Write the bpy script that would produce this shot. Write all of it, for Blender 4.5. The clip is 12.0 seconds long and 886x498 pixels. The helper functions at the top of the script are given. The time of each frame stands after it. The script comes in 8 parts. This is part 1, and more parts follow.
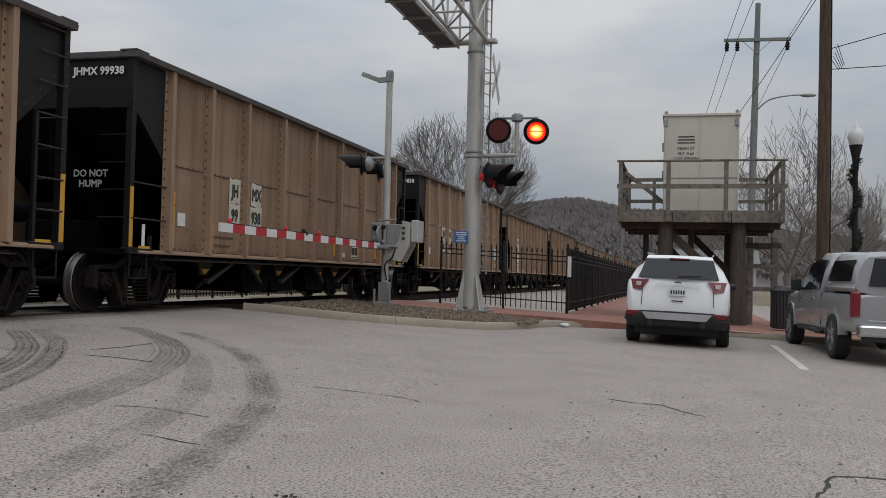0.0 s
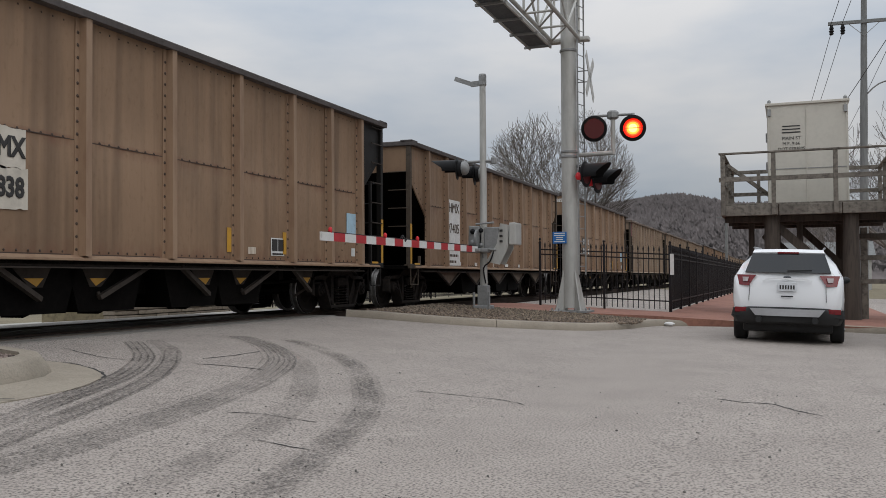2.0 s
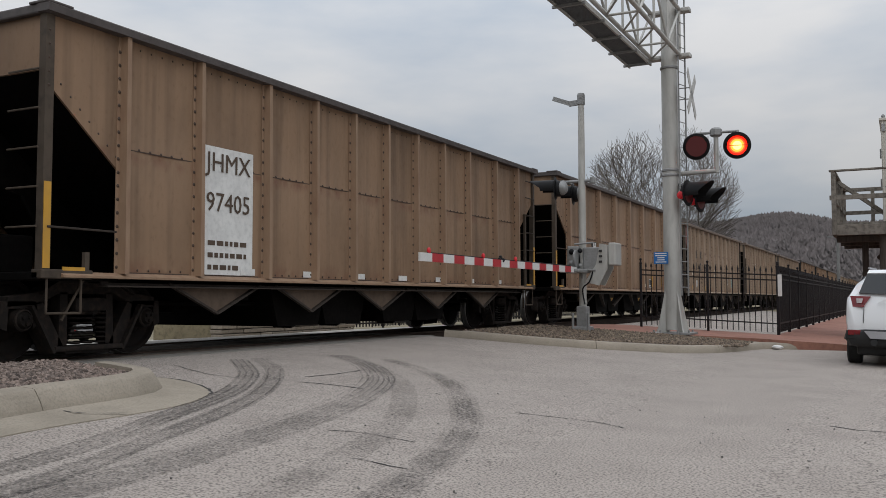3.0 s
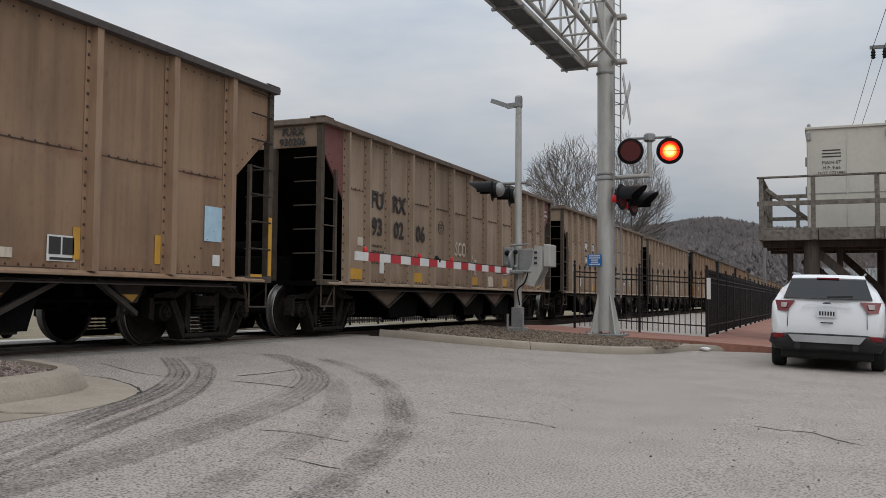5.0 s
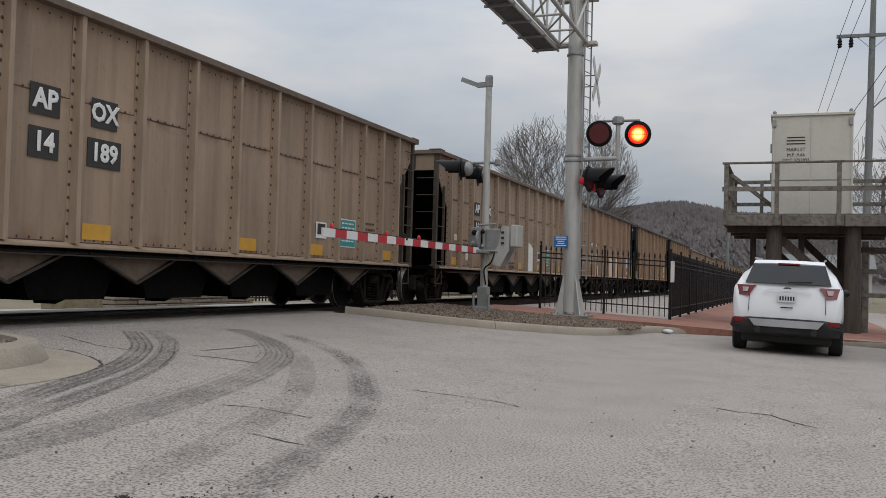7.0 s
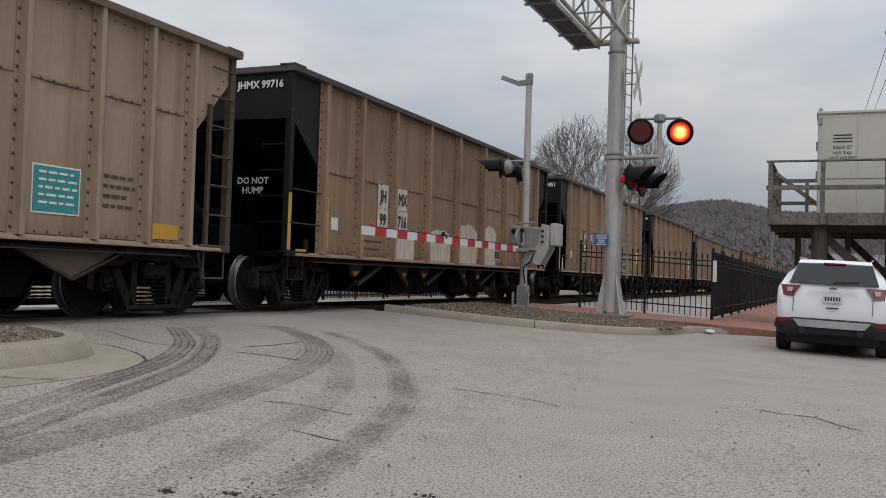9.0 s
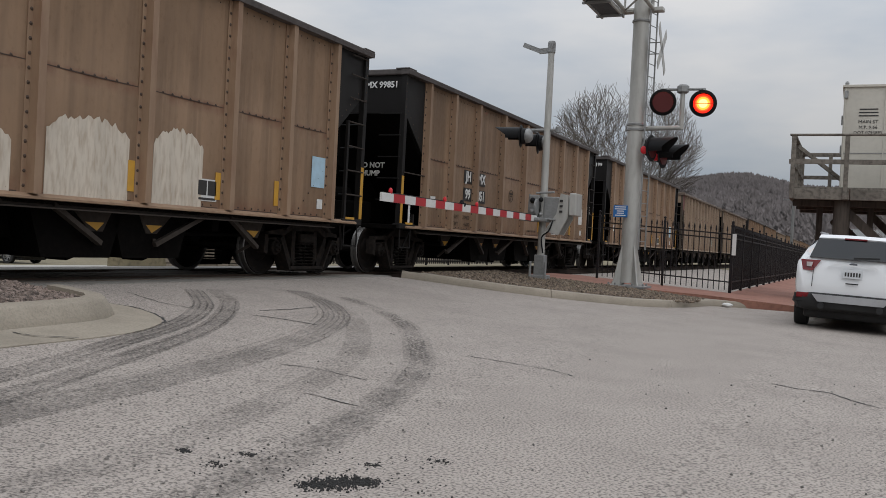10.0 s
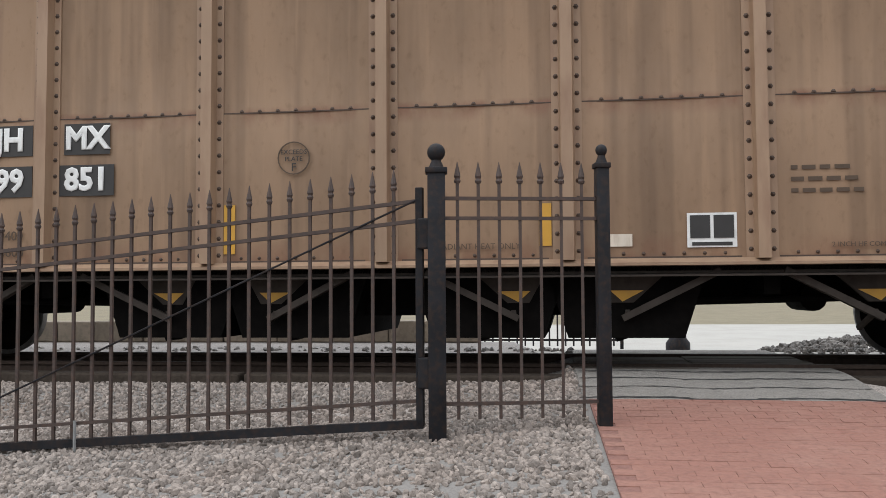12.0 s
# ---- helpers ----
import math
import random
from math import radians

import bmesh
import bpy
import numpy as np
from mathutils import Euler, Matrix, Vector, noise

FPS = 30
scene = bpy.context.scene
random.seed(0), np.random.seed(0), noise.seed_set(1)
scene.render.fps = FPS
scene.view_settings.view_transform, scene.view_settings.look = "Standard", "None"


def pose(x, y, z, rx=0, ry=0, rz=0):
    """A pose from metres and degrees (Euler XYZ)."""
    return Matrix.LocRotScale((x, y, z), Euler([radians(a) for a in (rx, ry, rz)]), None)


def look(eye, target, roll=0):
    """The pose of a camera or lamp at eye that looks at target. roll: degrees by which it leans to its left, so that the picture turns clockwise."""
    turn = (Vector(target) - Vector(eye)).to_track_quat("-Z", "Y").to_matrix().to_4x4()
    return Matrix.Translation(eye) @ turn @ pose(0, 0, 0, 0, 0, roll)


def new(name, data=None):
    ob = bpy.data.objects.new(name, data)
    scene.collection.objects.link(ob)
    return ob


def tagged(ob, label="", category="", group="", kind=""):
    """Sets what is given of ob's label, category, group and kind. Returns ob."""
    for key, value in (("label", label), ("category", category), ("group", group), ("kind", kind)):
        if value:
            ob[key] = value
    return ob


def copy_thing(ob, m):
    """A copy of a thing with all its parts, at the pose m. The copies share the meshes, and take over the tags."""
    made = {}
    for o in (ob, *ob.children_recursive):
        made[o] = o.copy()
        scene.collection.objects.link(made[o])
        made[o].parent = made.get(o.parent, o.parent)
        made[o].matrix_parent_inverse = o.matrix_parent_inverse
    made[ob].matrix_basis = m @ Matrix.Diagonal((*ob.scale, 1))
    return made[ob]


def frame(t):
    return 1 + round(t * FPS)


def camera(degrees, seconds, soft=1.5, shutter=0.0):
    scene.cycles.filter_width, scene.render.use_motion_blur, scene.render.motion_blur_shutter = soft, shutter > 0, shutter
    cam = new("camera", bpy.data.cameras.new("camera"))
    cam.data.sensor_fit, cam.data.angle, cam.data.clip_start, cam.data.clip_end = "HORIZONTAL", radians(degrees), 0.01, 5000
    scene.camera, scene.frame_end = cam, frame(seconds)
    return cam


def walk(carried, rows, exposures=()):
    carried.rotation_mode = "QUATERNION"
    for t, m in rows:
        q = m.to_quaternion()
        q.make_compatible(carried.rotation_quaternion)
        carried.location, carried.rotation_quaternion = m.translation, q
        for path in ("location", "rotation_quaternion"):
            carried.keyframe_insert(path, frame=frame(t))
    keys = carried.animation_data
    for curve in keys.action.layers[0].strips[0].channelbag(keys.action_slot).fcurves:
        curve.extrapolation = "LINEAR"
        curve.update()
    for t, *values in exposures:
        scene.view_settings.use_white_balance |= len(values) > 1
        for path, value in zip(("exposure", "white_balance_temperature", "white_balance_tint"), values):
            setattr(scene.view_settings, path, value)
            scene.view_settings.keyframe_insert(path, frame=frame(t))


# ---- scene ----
cam = camera(52.2, 12.0, soft=0.25)
EYE = (0.0, 0.0, 1.15)
# seconds, yaw, pitch, roll of the hand-held camera, which turns on the spot
TURNS = [
    (0.0, 14.52, 1.70, -1.39), (0.5, 15.43, 2.12, -0.67), (1.0, 19.34, 2.17, 0.06), (1.5, 19.51, 1.67, 0.43),
    (2.0, 20.79, 1.83, 0.30), (2.5, 23.12, 2.65, 0.11), (2.7, 24.80, 2.78, 0.05), (3.5, 28.60, 3.60, 0.25),
    (4.3, 27.68, 3.79, 0.24), (4.5, 26.35, 3.69, 0.06), (5.0, 22.93, 3.15, -0.51), (5.5, 21.79, 2.71, -0.85),
    (6.0, 21.03, 2.24, -1.46), (6.5, 20.76, 1.91, -1.58), (7.5, 20.95, 1.80, -1.65), (8.5, 22.21, 1.86, -1.70),
    (9.0, 23.29, 1.65, -1.86), (9.5, 24.15, 1.10, -2.53), (9.7, 24.33, 0.45, -2.95), (10.0, 24.41, -0.44, -3.00), (10.2, 24.38, -0.56, -2.30),
    (10.3, 24.42, -0.46, -1.80), (10.5, 24.44, -0.03, -0.63), (10.6, 24.47, 0.25, -0.42), (10.7, 24.50, 0.62, -0.08), (10.8, 24.90, 0.82, 0.18), (10.9, 26.00, 0.84, 0.45),
    (11.0, 28.46, 0.88, 0.88), (11.1, 32.87, 0.93, 1.07), (11.2, 40.54, 1.13, 1.39), (11.3, 49.13, 1.35, 1.31),
    (11.4, 58.05, 1.54, 1.04), (11.5, 67.49, 1.76, 0.94), (11.6, 75.30, 2.02, 0.68), (11.7, 81.62, 2.29, 0.75),
    (11.8, 87.29, 2.47, 0.56), (12.0, 98.05, 2.83, 0.35),
]
walk(cam, [(t, pose(*EYE, 90 + p, r, y)) for t, y, p, r in TURNS],
     exposures=[(0.0, -0.57), (0.5, -0.68), (1.0, -0.60), (2.0, -0.40), (10.8, -0.40), (11.3, -0.14), (11.5, 0.04), (11.7, 0.27), (12.0, 0.38)])

# ---- world and light: overcast winter day ----
world = bpy.data.worlds.new("sky")
scene.world = world
world.use_nodes = True
wn, wl = world.node_tree.nodes, world.node_tree.links
wn.clear()
w_out = wn.new("ShaderNodeOutputWorld")
w_bg = wn.new("ShaderNodeBackground")
w_sky = wn.new("ShaderNodeTexSky")
w_sky.sky_type, w_sky.sun_disc = "NISHITA", False
w_sky.sun_elevation, w_sky.sun_rotation = radians(38), radians(150)
w_tc = wn.new("ShaderNodeTexCoord")
w_sep = wn.new("ShaderNodeSeparateXYZ")
wl.new(w_tc.outputs["Generated"], w_sep.inputs[0])
w_grad = wn.new("ShaderNodeMapRange")          # overcast sky: brighter towards the zenith
w_grad.inputs["From Min"].default_value, w_grad.inputs["From Max"].default_value = 0.0, 1.0
w_grad.inputs["To Min"].default_value, w_grad.inputs["To Max"].default_value = 0.42, 2.1
wl.new(w_sep.outputs["Z"], w_grad.inputs["Value"])
w_map = wn.new("ShaderNodeMapping")
w_map.inputs["Scale"].default_value = (1.0, 1.0, 3.2)
wl.new(w_tc.outputs["Generated"], w_map.inputs["Vector"])
w_noise = wn.new("ShaderNodeTexNoise")
w_noise.inputs["Scale"].default_value, w_noise.inputs["Detail"].default_value = 3.2, 5.0
w_noise.inputs["Roughness"].default_value = 0.5
wl.new(w_map.outputs[0], w_noise.inputs["Vector"])
w_ramp = wn.new("ShaderNodeValToRGB")
w_ramp.color_ramp.elements[0].position, w_ramp.color_ramp.elements[0].color = 0.34, (0.74, 0.83, 0.95, 1)
w_ramp.color_ramp.elements[1].position, w_ramp.color_ramp.elements[1].color = 0.66, (1.13, 1.13, 1.14, 1)
wl.new(w_noise.outputs["Fac"], w_ramp.inputs[0])
w_mul = wn.new("ShaderNodeVectorMath")
w_mul.operation = "SCALE"
wl.new(w_ramp.outputs[0], w_mul.inputs[0])
wl.new(w_grad.outputs[0], w_mul.inputs["Scale"])
w_dim = wn.new("ShaderNodeVectorMath")
w_dim.operation = "SCALE"
w_dim.inputs["Scale"].default_value = 0.1
wl.new(w_sky.outputs[0], w_dim.inputs[0])
w_mix = wn.new("ShaderNodeMix")
w_mix.data_type = "RGBA"
w_mix.inputs["Factor"].default_value = 0.93
wl.new(w_dim.outputs[0], w_mix.inputs["A"])
wl.new(w_mul.outputs[0], w_mix.inputs["B"])
wl.new(w_mix.outputs["Result"], w_bg.inputs["Color"])
w_bg.inputs["Strength"].default_value = 1.0
wl.new(w_bg.outputs[0], w_out.inputs[0])

sun = new("sun", bpy.data.lights.new("sun", "SUN"))
sun.data.energy, sun.data.angle, sun.data.color = 0.6, radians(40), (1.0, 0.97, 0.93)
sun.matrix_world = look((20, -18, 30), (0, 8, 0))


# ---- materials ----
def mat(name, base, rough=0.7, metal=0.0, dark=None, grain=40.0, amount=0.5, patch=2.0, patch_amount=0.4, bump=0.15,
        stretch=(1, 1, 1), fixed=False, per_object=0.0, per_island=0.0, patch_color=None, spec=0.5, cut=(0.45, 0.72)):
    """A surface with fine grain and broad patches; fixed: by place in the world, else by the thing's own space."""
    m = bpy.data.materials.new(name)
    m.use_nodes = True
    n, l = m.node_tree.nodes, m.node_tree.links
    b = n["Principled BSDF"]
    b.inputs["Roughness"].default_value, b.inputs["Metallic"].default_value = rough, metal
    b.inputs["Specular IOR Level"].default_value = spec
    if fixed:
        src = n.new("ShaderNodeNewGeometry").outputs["Position"]
    else:
        src = n.new("ShaderNodeTexCoord").outputs["Object"]
    mp = n.new("ShaderNodeMapping")
    mp.inputs["Scale"].default_value = stretch
    l.new(src, mp.inputs["Vector"])
    vec = mp.outputs[0]
    info = n.new("ShaderNodeObjectInfo")
    if not fixed:
        add = n.new("ShaderNodeVectorMath")
        add.operation = "MULTIPLY_ADD"
        l.new(info.outputs["Random"], add.inputs[0])
        add.inputs[1].default_value = (17.0, 31.0, 23.0)
        l.new(vec, add.inputs[2])
        vec = add.outputs[0]
    fine = n.new("ShaderNodeTexNoise")
    fine.inputs["Scale"].default_value, fine.inputs["Detail"].default_value = grain, 4.0
    l.new(vec, fine.inputs["Vector"])
    broad = n.new("ShaderNodeTexNoise")
    broad.inputs["Scale"].default_value, broad.inputs["Detail"].default_value = patch, 5.0
    broad.inputs["Roughness"].default_value = 0.6
    l.new(vec, broad.inputs["Vector"])

    def ramp(sock, lo, hi, top):
        r = n.new("ShaderNodeMapRange")
        r.inputs["From Min"].default_value, r.inputs["From Max"].default_value = lo, hi
        r.inputs["To Min"].default_value, r.inputs["To Max"].default_value = 0.0, top
        l.new(sock, r.inputs["Value"])
        return r.outputs[0]

    dk = dark or tuple(c * 0.45 for c in base)
    pc = patch_color or tuple(c * 0.6 for c in base)
    m1 = n.new("ShaderNodeMix")
    m1.data_type = "RGBA"
    m1.inputs["A"].default_value, m1.inputs["B"].default_value = (*base, 1), (*pc, 1)
    l.new(ramp(broad.outputs["Fac"], 0.42, 0.68, patch_amount), m1.inputs["Factor"])
    m2 = n.new("ShaderNodeMix")
    m2.data_type = "RGBA"
    l.new(m1.outputs["Result"], m2.inputs["A"])
    m2.inputs["B"].default_value = (*dk, 1)
    l.new(ramp(fine.outputs["Fac"], cut[0], cut[1], amount), m2.inputs["Factor"])
    col = m2.outputs["Result"]
    if per_object or per_island:
        hsv = n.new("ShaderNodeHueSaturation")
        rnd = info.outputs["Random"] if per_object else n.new("ShaderNodeNewGeometry").outputs["Random Per Island"]
        k = per_object or per_island
        r = n.new("ShaderNodeMapRange")
        r.inputs["To Min"].default_value, r.inputs["To Max"].default_value = 1 - k, 1 + k
        l.new(rnd, r.inputs["Value"])
        l.new(r.outputs[0], hsv.inputs["Value"])
        l.new(col, hsv.inputs["Color"])
        col = hsv.outputs[0]
    l.new(col, b.inputs["Base Color"])
    rr = n.new("ShaderNodeMapRange")
    rr.inputs["To Min"].default_value, rr.inputs["To Max"].default_value = max(rough - 0.12, 0.02), min(rough + 0.12, 1)
    l.new(broad.outputs["Fac"], rr.inputs["Value"])
    l.new(rr.outputs[0], b.inputs["Roughness"])
    if bump:
        bp = n.new("ShaderNodeBump")
        bp.inputs["Strength"].default_value, bp.inputs["Distance"].default_value = bump, 0.02
        l.new(fine.outputs["Fac"], bp.inputs["Height"])
        l.new(bp.outputs[0], b.inputs["Normal"])
    return m


def glow(name, color, strength):
    m = bpy.data.materials.new(name)
    m.use_nodes = True
    b = m.node_tree.nodes["Principled BSDF"]
    b.inputs["Base Color"].default_value = (*color, 1)
    b.inputs["Emission Color"].default_value = (*color, 1)
    b.inputs["Emission Strength"].default_value = strength
    return m


def plain(name, base, rough=0.4, metal=0.0, transmission=0.0, coat=0.0, alpha=1.0):
    m = bpy.data.materials.new(name)
    m.use_nodes = True
    b = m.node_tree.nodes["Principled BSDF"]
    b.inputs["Base Color"].default_value = (*base, 1)
    b.inputs["Roughness"].default_value, b.inputs["Metallic"].default_value = rough, metal
    b.inputs["Transmission Weight"].default_value, b.inputs["Coat Weight"].default_value = transmission, coat
    b.inputs["Alpha"].default_value = alpha
    return m


M_ASPHALT = mat("asphalt", (0.40, 0.350, 0.311), 0.92, dark=(0.10, 0.086, 0.077), grain=57, cut=(0.46, 0.64), amount=0.9, patch=1.1, patch_amount=0.6,
                patch_color=(0.31, 0.27, 0.24), bump=0.5, fixed=True)
M_PATCHASPH = mat("patch_asphalt", (0.25, 0.23, 0.205), 0.92, grain=70, amount=0.7, patch=2.5, patch_amount=0.5, bump=0.7, fixed=True)
M_STREET = mat("pale_concrete", (0.36, 0.34, 0.305), 0.9, grain=30, amount=0.3, patch=0.5, patch_amount=0.3, bump=0.2, fixed=True)
M_DIRT = mat("dry_grass", (0.20, 0.165, 0.10), 1.0, dark=(0.09, 0.075, 0.045), grain=9, amount=0.8, patch=0.6, patch_amount=0.6, bump=0.8, fixed=True)
M_BALLAST = mat("ballast_bed", (0.20, 0.18, 0.16), 1.0, dark=(0.05, 0.045, 0.04), grain=22, amount=0.9, patch=3, patch_amount=0.5, bump=1.0, fixed=True)
M_STONE = mat("gravel_stone", (0.262, 0.222, 0.193), 0.9, dark=(0.09, 0.075, 0.065), grain=60, amount=0.5, patch=1.2, patch_amount=0.35,
              patch_color=(0.17, 0.12, 0.09), bump=0.2, fixed=True, per_island=0.4)
M_FARGRAVEL = mat("far_gravel", (0.27, 0.245, 0.225), 0.95, dark=(0.08, 0.07, 0.063), grain=26, amount=0.8, patch=1.4, patch_amount=0.5, bump=0.8, fixed=True)
M_REDSTONE = mat("red_stone", (0.185, 0.142, 0.118), 0.9, dark=(0.12, 0.08, 0.07), grain=60, amount=0.5, patch=1.5, patch_amount=0.5,
                 patch_color=(0.15, 0.125, 0.11), bump=0.2, fixed=True, per_island=0.7)
# dark stones, and the shade painted into the beds below loose gravel
M_STONEANDGAPS = mat("dark_stone_and_gaps", (0.20, 0.185, 0.17), 0.9, grain=60, amount=0.5, patch=1.5, patch_amount=0.4, bump=0.2, fixed=True, per_island=0.5)
M_KERB = mat("kerb_concrete", (0.33, 0.286, 0.228), 0.9, dark=(0.17, 0.147, 0.118), grain=45, amount=0.45, patch=1.6, patch_amount=0.5,
             patch_color=(0.19, 0.165, 0.13), bump=0.4, fixed=True)
M_BRICK = mat("red_brick", (0.25, 0.118, 0.088), 0.9, dark=(0.15, 0.072, 0.055), grain=26, amount=0.5, patch=1.6, patch_amount=0.55,
              patch_color=(0.31, 0.178, 0.138), bump=0.4, fixed=True, per_object=0.03)
M_BRICKBED = mat("brick_bed", (0.225, 0.11, 0.087), 0.9, grain=35, amount=0.5, patch=1.1, patch_amount=0.5, bump=0.4, fixed=True)
M_PAVEBRICK = mat("paving_red", (0.30, 0.14, 0.10), 0.9, grain=12, amount=0.5, patch=0.7, patch_amount=0.5, bump=0.3, fixed=True)
M_MULCH = mat("mulch", (0.17, 0.135, 0.105), 1.0, dark=(0.06, 0.045, 0.037), grain=20, amount=0.8, patch=2, patch_amount=0.5, bump=1.0, fixed=True)
M_MULCHCHIP = mat("bark_chip", (0.16, 0.12, 0.088), 1.0, dark=(0.06, 0.045, 0.035), grain=30, amount=0.6, patch=1.5, patch_amount=0.5, patch_color=(0.22, 0.185, 0.135), bump=0.2, fixed=True, per_island=0.5)
def car_paint(name, base, soot, rust, seam):
    """Weathered hopper car paint: broad fading, soot run down in streaks, rust along the lap seam and the lower edge."""
    m = bpy.data.materials.new(name)
    m.use_nodes = True
    n, l = m.node_tree.nodes, m.node_tree.links
    b = n["Principled BSDF"]
    b.inputs["Specular IOR Level"].default_value = 0.3
    src = n.new("ShaderNodeTexCoord").outputs["Object"]
    info = n.new("ShaderNodeObjectInfo")
    add = n.new("ShaderNodeVectorMath")
    add.operation = "MULTIPLY_ADD"
    l.new(info.outputs["Random"], add.inputs[0])
    add.inputs[1].default_value = (17.0, 31.0, 23.0)
    l.new(src, add.inputs[2])
    sep = n.new("ShaderNodeSeparateXYZ")
    l.new(src, sep.inputs[0])

    def cloud(scale, stretch, detail=5.0):
        mp = n.new("ShaderNodeMapping")
        mp.inputs["Scale"].default_value = stretch
        l.new(add.outputs[0], mp.inputs["Vector"])
        t = n.new("ShaderNodeTexNoise")
        t.inputs["Scale"].default_value, t.inputs["Detail"].default_value, t.inputs["Roughness"].default_value = scale, detail, 0.6
        l.new(mp.outputs[0], t.inputs["Vector"])
        return t.outputs["Fac"]

    def span(sock, lo, hi, a, z):
        r = n.new("ShaderNodeMapRange")
        r.inputs["From Min"].default_value, r.inputs["From Max"].default_value = lo, hi
        r.inputs["To Min"].default_value, r.inputs["To Max"].default_value = a, z
        l.new(sock, r.inputs["Value"])
        return r.outputs[0]

    def times(p, q, op="MULTIPLY"):
        k = n.new("ShaderNodeMath")
        k.operation = op
        l.new(p, k.inputs[0])
        if isinstance(q, float):
            k.inputs[1].default_value = q
        else:
            l.new(q, k.inputs[1])
        return k.outputs[0]

    def over(col, color, fac):
        k = n.new("ShaderNodeMix")
        k.data_type = "RGBA"
        l.new(col, k.inputs["A"])
        k.inputs["B"].default_value = (*color, 1)
        l.new(fac, k.inputs["Factor"])
        return k.outputs["Result"]

    rgb = n.new("ShaderNodeRGB")
    rgb.outputs[0].default_value = (*base, 1)
    col = over(rgb.outputs[0], tuple(c * 0.62 for c in base), span(cloud(0.8, (1, 1.4, 0.5)), 0.40, 0.66, 0.0, 0.65))
    col = over(col, soot, span(cloud(1.0, (1, 3.6, 0.16), 3.0), 0.48, 0.72, 0.0, 0.70))
    col = over(col, tuple(c * 1.25 for c in base), span(cloud(1.0, (1, 9.0, 0.5)), 0.58, 0.74, 0.0, 0.35))
    fine = cloud(16.0, (1, 1, 0.6), 4.0)
    edge = span(sep.outputs["Z"], 0.95, 1.22, 1.0, 0.0)
    near = span(times(times(sep.outputs["Z"], -seam, "ADD"), 0.0, "ADD"), -0.16, -0.02, 0.0, 1.0)
    under = span(sep.outputs["Z"], seam, seam + 0.05, 1.0, 0.0)
    lines = times(edge, times(near, under), "MAXIMUM")
    col = over(col, rust, times(lines, span(cloud(3.0, (1, 1.5, 1.0)), 0.38, 0.62, 0.0, 0.75)))
    col = over(col, tuple(c * 0.5 for c in soot), span(fine, 0.58, 0.78, 0.0, 0.22))
    l.new(col, b.inputs["Base Color"])
    l.new(span(fine, 0.3, 0.7, 0.52, 0.72), b.inputs["Roughness"])
    bp = n.new("ShaderNodeBump")
    bp.inputs["Strength"].default_value, bp.inputs["Distance"].default_value = 0.08, 0.02
    l.new(fine, bp.inputs["Height"])
    l.new(bp.outputs[0], b.inputs["Normal"])
    return m


M_TAN = car_paint("tan_car_paint", (0.265, 0.169, 0.104), (0.115, 0.072, 0.045), (0.16, 0.07, 0.042), 2.40)
M_TAN2 = car_paint("khaki_car_paint", (0.308, 0.222, 0.155), (0.17, 0.12, 0.084), (0.16, 0.082, 0.052), 2.72)
M_POSTDIRT = mat("coal_stained_paint", (0.085, 0.066, 0.05), 0.7, dark=(0.03, 0.024, 0.019), grain=9, amount=0.5, patch=2, patch_amount=0.5, bump=0.06, spec=0.2)
M_RIB = mat("rib_paint", (0.295, 0.193, 0.122), 0.6, dark=(0.17, 0.085, 0.05), grain=7, amount=0.5, patch=1.3, patch_amount=0.4, bump=0.08,
            stretch=(1, 1, 0.3))
M_RIB2 = mat("khaki_rib_paint", (0.315, 0.232, 0.165), 0.6, dark=(0.17, 0.105, 0.066), grain=7, amount=0.45, patch=1.3, patch_amount=0.4, bump=0.08,
             stretch=(1, 1, 0.3))
M_RIVET = mat("rivet_rust", (0.065, 0.04, 0.027), 0.7, grain=40, amount=0.5, patch=3, patch_amount=0.4, bump=0.0)
M_CARTOP = mat("top_rail_paint", (0.085, 0.072, 0.068), 0.7, grain=10, amount=0.5, patch=1.5, patch_amount=0.5, bump=0.1)
M_CARTOP2 = mat("khaki_top_rail", (0.17, 0.125, 0.095), 0.7, grain=10, amount=0.5, patch=1.5, patch_amount=0.5, bump=0.1)
M_BLACK = mat("black_car_paint", (0.0115, 0.0102, 0.0098), 0.55, dark=(0.010, 0.009, 0.008), grain=8, amount=0.5, patch=1.5, patch_amount=0.5,
              patch_color=(0.013, 0.012, 0.0115), bump=0.06, spec=0.2)
M_GUSSET = mat("grimy_gusset_paint", (0.125, 0.09, 0.066), 0.7, grain=9, amount=0.5, patch=2, patch_amount=0.5, bump=0.06, spec=0.2)
M_WHEEL = mat("rusty_wheel_steel", (0.012, 0.010, 0.009), 0.75, dark=(0.028, 0.018, 0.013), grain=12, amount=0.5, patch=3, patch_amount=0.5, bump=0.15, spec=0.12)
# grimy steel, darkened further so its colour carries the shade under the cars
M_UNDER = mat("grimy_shaded_steel", (0.0035, 0.003, 0.0027), 0.8, dark=(0.008, 0.0065, 0.0055), grain=12, amount=0.5, patch=2, patch_amount=0.5, bump=0.2, spec=0.06)
M_BRACE = mat("dusty_brace_steel", (0.048, 0.039, 0.033), 0.8, grain=12, amount=0.4, patch=3, patch_amount=0.4, bump=0.1, spec=0.2)
M_BOGIE = mat("bogie_steel", (0.019, 0.016, 0.0145), 0.8, dark=(0.045, 0.032, 0.025), grain=14, amount=0.6, patch=3, patch_amount=0.5, bump=0.3, spec=0.12)
